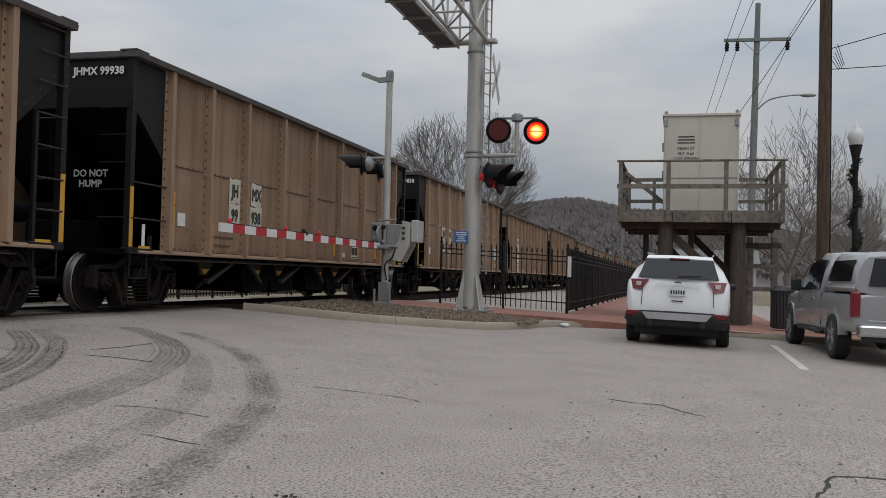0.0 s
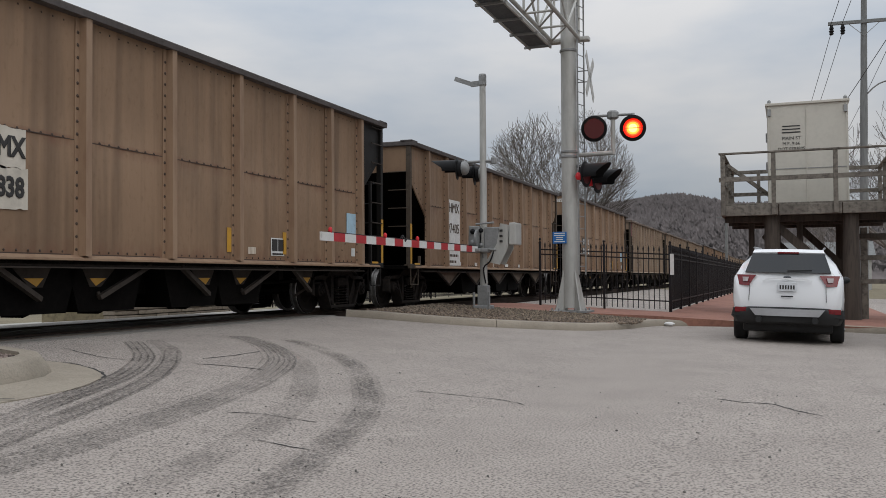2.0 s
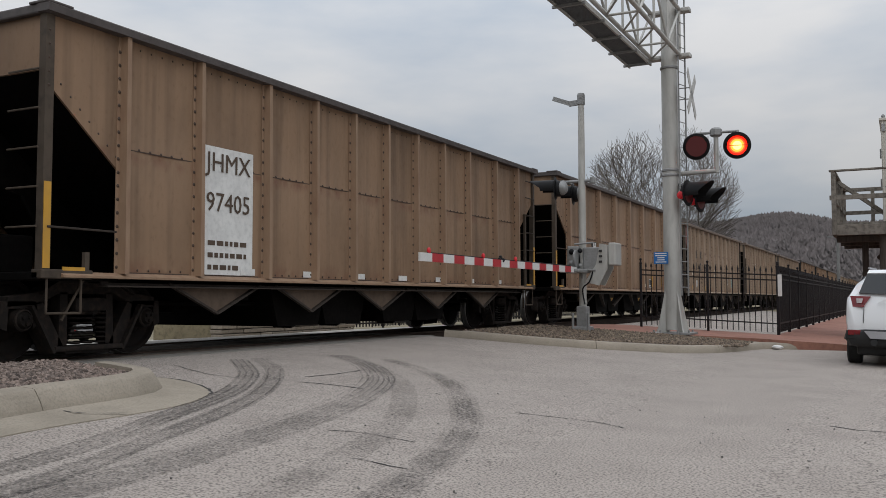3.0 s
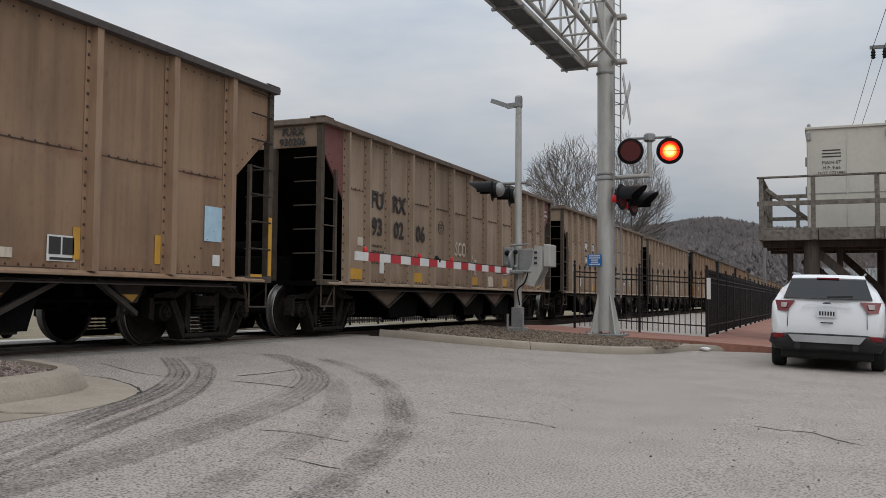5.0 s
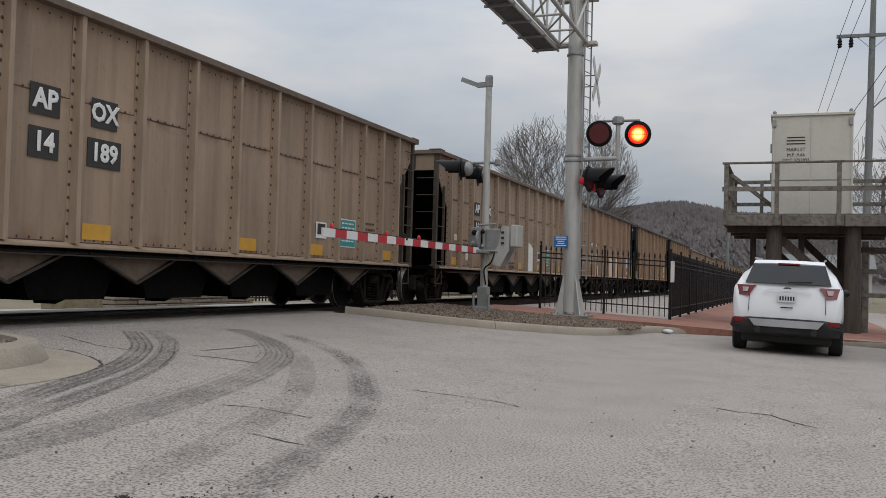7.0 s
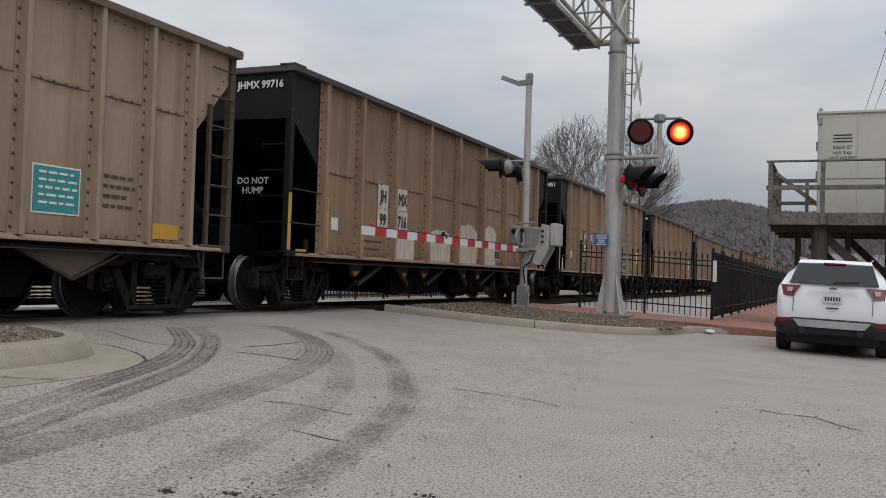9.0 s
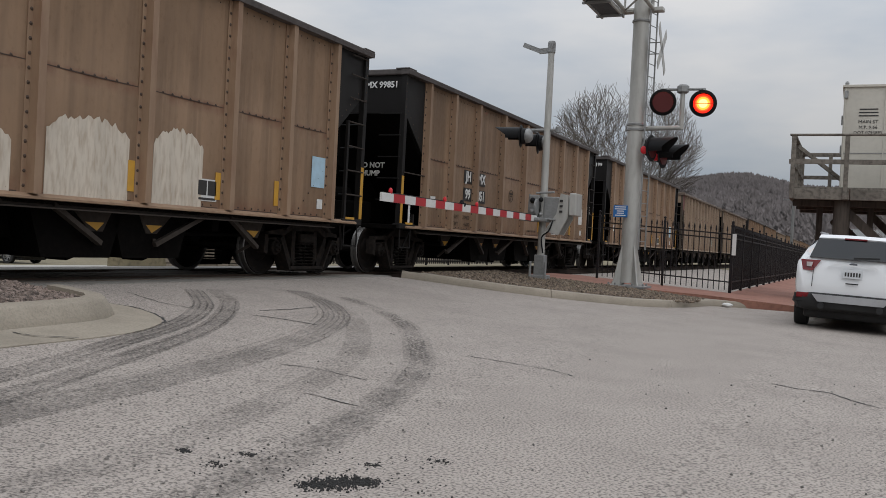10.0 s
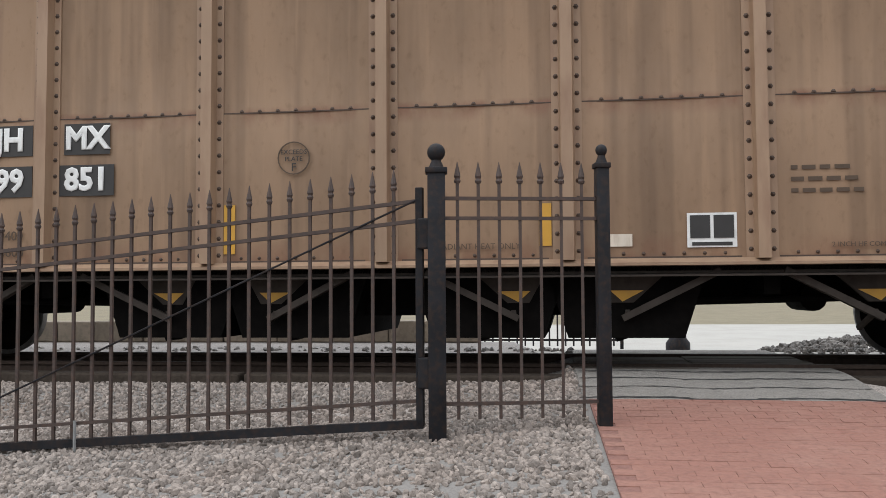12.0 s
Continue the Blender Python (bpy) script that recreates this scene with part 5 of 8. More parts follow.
def signal_mast():
    o = thing("signal_mast", "tall grey steel crossing signal mast with flared base", "signal mast", pose(MAST[0], MAST[1], MZ))
    bm = B()
    lathe(bm, [(0.21, 0.1), (0.195, 1.2), (0.19, 3.78), (0.185, 9.4)], 28)
    part("pole", bm, M_GREY, o, smooth=40)
    for z in (3.72, 3.84, 6.3):
        bm = B()
        lathe(bm, [(0.205, z), (0.215, z + 0.01), (0.215, z + 0.05), (0.205, z + 0.06)], 24)
        part("band", bm, M_GALV, o, smooth=40)
    for k in range(4):
        a = math.radians(45 + 90 * k)
        bm = B()
        prism(bm, [(0.17, 0.05), (0.44, 0.05), (0.40, 0.14), (0.20, 1.0), (0.17, 1.0)], -0.015, 0.015, "x")
        bmesh.ops.rotate(bm, verts=bm.verts, cent=(0, 0, 0), matrix=Matrix.Rotation(a, 3, "Z"))
        part("base_fin", bm, M_GREY, o)
    bm = B()
    box(bm, (0, 0, 0.02), (0.95, 0.95, 0.05), bevel=0.008)
    part("base_plate", bm, M_GALV, o)
    for k in range(4):
        for q in (-0.2, 0.2):
            bm = B()
            a = k * math.pi / 2
            rod(bm, (0.41 * math.cos(a) - q * math.sin(a), 0.41 * math.sin(a) + q * math.cos(a), 0.0), (0.41 * math.cos(a) - q * math.sin(a), 0.41 * math.sin(a) + q * math.cos(a), 0.1), 0.025, seg=6)
            part("bolt", bm, M_GALV, o)
    bm = B()
    for dx, dy in ((0.25, -0.16), (0.34, 0.16)):
        bar(bm, (dx, dy, 0.9), (dx, dy, 9.2), 0.035, 0.02)
    part("ladder_rail", bm, M_GALV, o)
    z = 1.1
    bm = B()
    rod(bm, (0.25, -0.16, 0), (0.34, 0.16, 0), 0.011, seg=6)
    rung = mesh_of("rung", bm, M_GALV)
    while z < 9.0:
        part("rung", rung, None, o, m=pose(0, 0, z))
        z += 0.3
    # flashing pair that faces along the track
    bm = B()
    rod(bm, (0.15, 0, 3.78), (1.06, 0, 3.80), 0.055, seg=14)
    rod(bm, (1.06, 0, 3.76), (1.06, 0, 4.62), 0.055, seg=14)
    part("bracket", bm, M_GREY, o, smooth=40)
    bm = B()
    rod(bm, (0.55, 0, 4.70), (1.57, 0, 4.69), 0.032, seg=10)
    rod(bm, (0.60, 0, 4.70), (0.60, -0.04, 4.52), 0.035, seg=8)
    rod(bm, (1.54, 0, 4.69), (1.54, -0.04, 4.50), 0.035, seg=8)
    part("crossarm", bm, M_GALV, o, smooth=40)
    bm = B()
    lathe(bm, [(0.10, 4.60), (0.14, 4.63), (0.14, 4.76), (0.10, 4.80)], 8, Matrix.Translation((1.06, 0, 0)))
    part("junction_box", bm, M_GALV, o)
    a = lamp_head(o, pose(0.62, -0.06, 4.39, 9, 0, 11.2), True, shutter=True)
    b = lamp_head(o, pose(1.54, -0.06, 4.35, 9, 0, 9.5), True, shutter=True)
    # second pair faces the road
    for dx, dy, dz in ((0.46, -0.30, 3.28), (0.62, 0.28, 3.18)):
        lamp_head(o, pose(dx, dy, dz, 0, 0, 78), False, hood=0.62)
        bm = B()
        lathe(bm, [(0.0, -0.05), (0.09, -0.05), (0.095, 0.0), (0.07, 0.02), (0.01, 0.03)], 16, pose(dx - 0.15, dy - 0.13, dz - 0.05, 90, 0, -25))
        part("rear_peep", bm, M_SMALLRED, o, "small red side light")
    bm = B()
    rod(bm, (0.1, 0, 3.55), (0.5, 0, 3.40), 0.045, seg=10)
    rod(bm, (0.5, -0.35, 3.40), (0.5, 0.35, 3.40), 0.035, seg=10)
    part("bracket", bm, M_SIGBLACK, o, smooth=40)
    # blue notice
    bm = B()
    box(bm, (-0.21, -0.215, 1.79), (0.34, 0.012, 0.28), bevel=0.004)
    part("notice", bm, M_BLUE, o, "small blue notice with white print")
    bm = B()
    rng = random.Random(2)
    for i in range(5):
        w = rng.uniform(0.16, 0.27)
        box(bm, (-0.21, -0.224, 1.895 - i * 0.05), (w, 0.004, 0.022))
    part("notice_print", bm, M_WHITE, o)
    # crossbuck that faces the road, seen nearly edge-on
    bm = B()
    for s in (1, -1):
        box(bm, (0, 0, 0), (0.012, 0.22, 1.35), pose(0, 0, 0, s * 45, 0, 0))
    bmesh.ops.rotate(bm, verts=bm.verts, cent=(0, 0, 0), matrix=Matrix.Rotation(radians(1), 3, "Z"))
    # white boards given grey, the backlit tone is in the colour
    part("crossbuck", bm, M_GREY, o, "crossbuck boards, grey for their backlit look", pose(0.52, 0, 5.66))
    bm = B()
    for z in (5.55, 5.82):
        rod(bm, (0.2, 0, z), (0.52, 0, z), 0.014, seg=6)
    part("bracket", bm, M_GALV, o)
    # cantilever arm over the road
    zc = 6.62
    for name, x, z0 in (("chord", -0.42, zc), ("chord", 0.26, zc), ("chord", -0.42, zc + 1.1), ("chord", 0.26, zc + 1.1)):
        bm = B()
        rod(bm, (x, 0.2, z0), (x, -12.5, z0 + 0.12), 0.05, seg=10)
        part(name, bm, M_GREY, o, smooth=40)
    bm = B()
    y = 0.0
    k = 0
    while y > -12.2:
        for x in (-0.42, 0.26):
            rod(bm, (x, y, zc), (x, y, zc + 1.1), 0.028, seg=8)
            rod(bm, (x, y, zc if k % 2 else zc + 1.1), (x, y - 1.25, zc + 1.1 if k % 2 else zc), 0.028, seg=8)
        rod(bm, (-0.42, y, zc), (0.26, y, zc), 0.028, seg=8)
        rod(bm, (-0.42, y, zc + 1.1), (0.26, y, zc + 1.1), 0.028, seg=8)
        rod(bm, (-0.42, y, zc), (0.26, y - 1.25, zc), 0.024, seg=8)
        y -= 1.25
        k += 1
    part("lattice", bm, M_GREY, o, smooth=40)
    for z in (zc, zc + 1.1):
        bm = B()
        box(bm, (0, 0.1, z), (1.0, 0.24, 0.1), bevel=0.02)
        part("collar", bm, M_GREY, o)
    # walkway of steel grating slung beside the truss
    bm = B()
    for q in (-0.98, -0.46):
        box(bm, (q, -5.9, zc - 0.10), (0.04, 12.0, 0.10))
    part("walkway_frame", bm, M_GREY, o)
    bm = B()
    i = 0
    while i * 0.06 < 11.9:
        box(bm, (-0.72, 0.02 - i * 0.06, zc - 0.09), (0.52, 0.032, 0.045))
        i += 1
    tagged(part("grating", bm, M_DKGREY, o), kind="stuff")
    for i in range(10):
        bm = B()
        box(bm, (-0.72, -0.2 - i * 1.25, zc - 0.16), (0.66, 0.06, 0.05))
        part("walkway_bearer", bm, M_GALV, o)
    return a, b


SHUT_A, SHUT_B = signal_mast()

GP = (-6.48, 19.7)
GZ = 0.42


def gate_signal():
    o = thing("gate_signal", "grey crossing gate post with lamps and drive box", "crossing gate", pose(GP[0], GP[1], GZ))
    bm = B()
    lathe(bm, [(0.085, 0.3), (0.082, 2.5), (0.07, 5.32)], 18)
    part("pole", bm, M_GREY, o, smooth=40)
    bm = B()
    lathe(bm, [(0.08, 5.15), (0.09, 5.17), (0.09, 5.38), (0.075, 5.42)], 14)
    part("cap", bm, M_GALV, o)
    bm = B()
    bar(bm, (0, 0, 5.22), (-0.28, -0.02, 5.2), 0.05, 0.12)
    bar(bm, (-0.25, -0.02, 5.2), (-0.66, -0.04, 5.36), 0.04, 0.10)
    part("light_arm", bm, M_GALV, o)
    bm = B()
    box(bm, (0, 0, 0.28), (0.24, 0.24, 0.55), bevel=0.02)
    box(bm, (0, 0, 0.05), (0.38, 0.38, 0.10), bevel=0.02)
    part("base", bm, M_GALV, o)
    for s in (-0.18, 0.18):
        bm = B()
        rod(bm, (s, -0.18, 0.0), (s, -0.18, 0.4), 0.03, seg=8)
        part("bolt", bm, M_GALV, o)
    bm = B()
    rod(bm, (-0.45, 0, 3.40), (0.32, 0, 3.40), 0.035, seg=10)
    rod(bm, (-0.35, -0.38, 3.38), (-0.35, 0.38, 3.38), 0.03, seg=10)
    part("crossarm", bm, M_GALV, o, smooth=40)
    bm = B()
    lathe(bm, [(0.06, 3.33), (0.07, 3.35), (0.07, 3.46), (0.06, 3.48)], 10, Matrix.Translation((0.26, 0, 0)))
    part("bell", bm, M_GALV, o)
    for dx, dy, dz in ((-0.50, -0.36, 3.22), (-0.34, 0.40, 3.16)):
        lamp_head(o, pose(dx, dy, dz, 0, 0, -80), False, hood=0.6, disc=0.26, lens=0.17)
        bm = B()
        ball(bm, (dx + 0.16, dy, dz), 0.16, 14, 10, (0.8, 1, 1))
        part("lamp_back", bm, M_GALV, o, smooth=60)
    # drive mechanism
    bm = B()
    box(bm, (0.22, 0.10, 1.62), (0.36, 0.44, 0.52), bevel=0.03)
    part("drive_box", bm, M_GALV, o, "grey gate drive box")
    bm = B()
    for q in (-0.22, 0.22):
        prism(bm, [(0.10, 1.10), (0.42, 1.02), (0.62, 1.40), (0.62, 1.92), (0.44, 1.96), (0.36, 1.5)], 0.10 + q - 0.02, 0.10 + q + 0.02, "y")
    part("side_arm", bm, M_GREY, o, "pale grey counterweight arm")
    bm = B()
    box(bm, (0.72, 0.12, 1.72), (0.16, 0.5, 0.5), bevel=0.02)
    part("counterweight", bm, M_GREY, o)
    bm = B()
    lathe(bm, [(0.17, -0.03), (0.2, -0.02), (0.2, 0.02), (0.17, 0.03)], 18, pose(-0.06, -0.26, 1.62, 0, 90, 0))
    box(bm, (-0.16, -0.14, 1.66), (0.26, 0.16, 0.5), bevel=0.03)
    part("gear_case", bm, M_GALV, o)
    bm = B()
    box(bm, (-0.05, -0.35, 1.34), (0.45, 0.9, 0.08), bevel=0.02)
    rod(bm, (0.0, -0.1, 1.3), (0.05, 0.1, 0.6), 0.02, seg=6)
    part("arm_mount", bm, M_GALV, o)
    for k, (dx, dy, dz, r) in enumerate(((-0.18, -0.24, 1.78, 0.06), (-0.18, -0.24, 1.52, 0.07), (0.02, -0.24, 1.80, 0.05), (0.02, -0.24, 1.47, 0.045))):
        bm = B()
        lathe(bm, [(r, -0.02), (r * 1.1, 0.0), (r * 0.8, 0.03), (r * 0.3, 0.05)], 12, pose(dx, dy, dz, 90, 0, 0))
        part("boss", bm, M_GALV if k % 2 else M_SIGBLACK, o, smooth=40)
    for x0, z0, x1, z1 in ((-0.12, 1.95, 0.30, 1.98), (-0.25, 1.40, 0.35, 1.36), (-0.28, 1.36, -0.28, 1.92)):
        bm = B()
        rod(bm, (x0, -0.2, z0), (x1, -0.16, z1), 0.022, seg=8)
        part("linkage", bm, M_GALV, o)
    bm = B()
    for p, q in zip(strip_points([(0.28, -0.12, 1.35), (0.22, -0.2, 1.1), (0.05, -0.16, 0.95), (0.08, -0.1, 0.6)], 0.08), strip_points([(0.28, -0.12, 1.35), (0.22, -0.2, 1.1), (0.05, -0.16, 0.95), (0.08, -0.1, 0.6)], 0.08)[1:]):
        rod(bm, p, q, 0.018, seg=6)
    part("conduit", bm, M_SIGBLACK, o)
    bm = B()
    for k in range(3):
        box(bm, (0.47, -0.165, 1.55 + k * 0.12), (0.07, 0.012, 0.05))
    part("warning_print", bm, M_BLACKMARK, o)
    # red and white arm
    n, y0, y1 = 19, -0.62, -7.85
    for i in range(n):
        a, b = y0 + (y1 - y0) * i / n, y0 + (y1 - y0) * (i + 1) / n
        hh0, hh1 = 0.15 + 0.02 * i / n, 0.15 + 0.02 * (i + 1) / n
        bm = B()
        box(bm, (0.05, (a + b) / 2, 1.36), (0.035, abs(b - a), 0.13))
        part("gate_board", bm, M_GATEWHITE if (i + 1) % 2 else M_RED, o, "white reflective board" if (i + 1) % 2 else "red reflective board")
    for y in (-4.1, -5.55, -7.55):
        bm = B()
        lathe(bm, [(0.02, 1.42), (0.028, 1.43), (0.032, 1.46), (0.028, 1.49), (0.01, 1.51)], 12, Matrix.Translation((0.05, y, 0)))
        part("arm_lamp", bm, M_SMALLRED, o, "small red gate arm lamp", smooth=60)
    bm = B()
    rod(bm, (0.05, y0 - 0.1, 1.435), (0.05, -4.1, 1.435), 0.010, seg=5)
    rod(bm, (0.05, -4.1, 1.433), (0.05, -7.6, 1.433), 0.008, seg=5)
    part("cable", bm, M_SIGBLACK, o)
    bm = B()
    for k in range(7):
        ball(bm, (0.05, -4.85 + k * 0.03, 1.44 + 0.04 * math.sin(k)), 0.03, 6, 4)
    part("cable_loop", bm, M_SIGBLACK, o)


gate_signal()


# ---- iron fences ----
def picket_mesh(h, w, mat_):
    bm = B()
    box(bm, (0, 0, h / 2 - 0.04), (w, w, h - 0.08))
    lathe(bm, [(w * 0.9, h - 0.09), (w * 1.15, h - 0.075), (w * 0.8, h - 0.06), (w * 1.1, h - 0.045), (0.002, h + 0.05)], 8)
    return mesh_of("picket", bm, mat_)


def fence_post(owner, m, h, w, mat_, knob=0.05):
    bm = B()
    box(bm, (0, 0, h / 2 - 0.06), (w, w, h), bevel=0.004)
    box(bm, (0, 0, h - 0.05), (w * 1.25, w * 1.25, 0.035), bevel=0.006)
    lathe(bm, [(w * 0.5, h - 0.04), (w * 0.3, h + 0.01), (w * 0.28, h + 0.02)], 10)
    ball(bm, (0, 0, h + 0.02 + knob * 0.85), knob, 12, 8)
    return part("post", bm, mat_, owner, m=m, smooth=40)


def fence_run(label, p0, p1, zf, h, gap, w, mat_, post_w=0.06, post_every=2.4, first_post=True, limit=None, rails=(0.84, 0.92, 0.16)):
    """A run of iron pickets on rails between posts; past the limit the far pickets are one joined part."""
    a, b = Vector(p0), Vector(p1)
    d = b - a
    ln = d.length
    yaw = math.degrees(math.atan2(d.y, d.x))
    o = thing("iron_fence", label, "fence", pose(a.x, a.y, zf(a.x, a.y), 0, 0, yaw))
    slope = (zf(b.x, b.y) - zf(a.x, a.y)) / ln
    me = picket_mesh(h, w, mat_)
    n = round(ln / gap)
    far = []
    for i in range(1, n):
        s = ln * i / n
        if limit and i > limit:
            far.append(s)
        else:
            part("picket", me, None, o, m=pose(s, 0, slope * s + 0.06))
    if far:
        bm = B()
        for s in far:
            box(bm, (s, 0, slope * s + 0.06 + h / 2), (w, w, h))
        tagged(part("railing", bm, mat_, o), kind="stuff")
    for f in rails:
        bm = B()
        bar(bm, (0, 0, f * h + 0.02), (ln, 0, slope * ln + f * h + 0.02), w * 1.3, w * 1.5)
        part("rail", bm, mat_, o)
    k = max(1, round(ln / post_every))
    for i in range(0 if first_post else 1, k + 1):
        s = ln * i / k
        fence_post(o, pose(s, 0, slope * s), h + 0.12, post_w, mat_, 0.035)
    return o


fence_run("black iron picket fence with spear tips behind the signals", (-6.25, 23.9), (-2.85, 24.3), plaza_z, 1.62, 0.135, 0.022, M_IRON, 0.06, 1.7)
fence_run("long black iron fence receding beside the track", (-2.85, 24.3), (-2.75, 84.0), plaza_z, 1.66, 0.14, 0.026, M_IRON, 0.075, 2.4, limit=120)
fence_run("low black iron fence across the far street", (-26.0, 42.5), (-26.0, 88.0), g, 1.05, 0.16, 0.03, M_IRON, 0.06, 3.0, limit=150)


def board_mark():
    o = thing("fence_sign", "small pale sign fixed to the black fence end", "sign", pose(-2.84, 24.22, plaza_z(-2.85, 24.3) + 1.15))
    bm = B()
    box(bm, (0.05, -0.02, 0.1), (0.10, 0.012, 0.55), bevel=0.003)
    part("plate", bm, M_GATEWHITE, o)


board_mark()


def near_fence():
    """Fence panel and gate beside the walk, at the track."""
    zb = 0.27
    o = thing("iron_fence", "rust-stained iron fence panel with spear tips beside the walk", "fence", pose(0, 0, 0))
    a, b = Vector((-6.05, 0.21, zb)), Vector((-5.80, -0.86, zb))
    fence_post(o, pose(a.x, a.y, zb - 0.03, 0, 0, 12), 1.80, 0.085, M_IRON, 0.04)
    fence_post(o, pose(b.x, b.y, zb - 0.03, 0, 0, 8), 1.76, 0.115, M_IRON, 0.06)
    me = picket_mesh(1.62, 0.02, M_RUSTIRON)
    n = 8
    for i in range(1, n):
        p = a.lerp(b, i / n)
        part("picket", me, None, o, m=pose(p.x, p.y, zb + 0.07))
    for z in (1.50, 1.37, 0.17):
        bm = B()
        bar(bm, a + Vector((0, 0, z)), b + Vector((0, 0, z)), 0.035, 0.022)
        part("rail", bm, M_RUSTIRON, o)
    gt = thing("iron_gate", "sagging iron gate with spear tips and thin brace", "gate", pose(-5.82, -0.955, zb + 0.02, 0, 0, -2))
    ln = 4.3
    n = round(ln / 0.142)
    me = picket_mesh(1.58, 0.02, M_RUSTIRON)
    for i in range(1, n):
        part("picket", me, None, gt, m=pose(0, -0.05 - ln * i / n, 0.06 - 0.078 * ln * i / n))
    for z, w in ((1.47, 0.024), (1.34, 0.024), (0.17, 0.022)):
        bm = B()
        bar(bm, (0, 0, z), (0, -ln, z - (0.095 if z > 1 else 0.078) * ln), w * 1.4, w)
        part("rail", bm, M_RUSTIRON, gt)
    bm = B()
    bar(bm, (0, 0, 0.02), (0, -ln, 0.02 - 0.072 * ln), 0.05, 0.055)
    part("bottom_bar", bm, M_IRON, gt)
    bm = B()
    box(bm, (0, -0.02, 0.78), (0.05, 0.05, 1.55), bevel=0.005)
    part("hinge_stile", bm, M_IRON, gt)
    bm = B()
    rod(bm, (0.02, -0.02, 1.48), (0.02, -3.6, -0.1), 0.007, seg=6)
    part("brace", bm, M_IRON, gt)
    for z in (0.35, 1.25):
        bm = B()
        box(bm, (0.03, 0.02, z), (0.06, 0.09, 0.2), bevel=0.01)
        part("hinge", bm, M_IRON, gt)
    bm = B()
    rod(bm, (0.03, -2.45, -0.26), (0.03, -2.45, 0.0), 0.012, seg=6)
    ball(bm, (0.03, -2.45, -0.25), 0.025, 8, 5)
    part("drop_bolt", bm, M_GALV, gt)


near_fence()

# ---- relay hut on its timber stage ----
M_TIMBER = mat("weathered_timber", (0.20, 0.178, 0.15), 0.95, dark=(0.045, 0.038, 0.032), grain=10, amount=0.75, patch=1.6, patch_amount=0.6,
               patch_color=(0.09, 0.08, 0.068), bump=0.4, stretch=(1, 1, 1))
M_DARKTIMBER = mat("creosoted_timber", (0.075, 0.06, 0.048), 0.95, dark=(0.025, 0.02, 0.017), grain=9, amount=0.7, patch=2, patch_amount=0.5, bump=0.4, stretch=(2, 2, 0.25))
M_HUT = mat("hut_enamel", (0.54, 0.51, 0.445), 0.55, grain=10, amount=0.12, patch=0.9, patch_amount=0.25, bump=0.03)


def relay_hut():
    o = thing("relay_hut", "pale grey metal relay hut on a timber stage", "equipment hut", pose(0.58, 26.0, 3.06))
    bm = B()
    box(bm, (0, 1.0, 1.36), (2.02, 2.0, 2.72), bevel=0.015)
    part("body", bm, M_HUT, o)
    bm = B()
    box(bm, (0, 1.0, 2.74), (2.10, 2.1, 0.07), bevel=0.012)
    part("roof", bm, M_HUT, o)
    for x in (-0.97, -0.02, 0.97):
        bm = B()
        box(bm, (x, -0.012, 1.38), (0.03, 0.02, 2.6), bevel=0.004)
        part("panel_seam", bm, M_HUT, o)
    bm = B()
    box(bm, (0, -0.008, 0.98), (1.98, 0.012, 0.02))
    part("panel_seam", bm, M_GALV, o)
    for x in (-0.95, 0.95):
        bm = B()
        box(bm, (x, -0.03, 2.52), (0.09, 0.05, 0.2), bevel=0.01)
        lathe(bm, [(0.02, 2.76), (0.05, 2.79), (0.05, 2.84), (0.02, 2.88)], 8, Matrix.Translation((x, 0.04, 0)))
        part("lifting_lug", bm, M_GALV, o)
    bm = B()
    box(bm, (-1.03, 0.4, 1.1), (0.05, 0.1, 0.25), bevel=0.01)
    box(bm, (-1.03, 0.4, 1.9), (0.05, 0.1, 0.25), bevel=0.01)
    part("hinge", bm, M_GALV, o)
    bm = B()
    rng = random.Random(5)
    for i in range(3):
        w = rng.uniform(0.35, 0.5)
        box(bm, (-0.40, -0.006, 2.13 - i * 0.085), (w, 0.006, 0.03))
    part("small_print", bm, M_BLACKMARK, o)
    for words, z, s in (("MAIN ST", 1.80, 0.125), ("M.P. 9.66", 1.655, 0.12), ("DOT 079389S", 1.515, 0.115)):
        part("lettering", text_mesh("lettering", words, s, M_BLACKMARK, bold=0.0), None, o, m=pose(-0.40, -0.008, z, 90, 0, 0))


relay_hut()


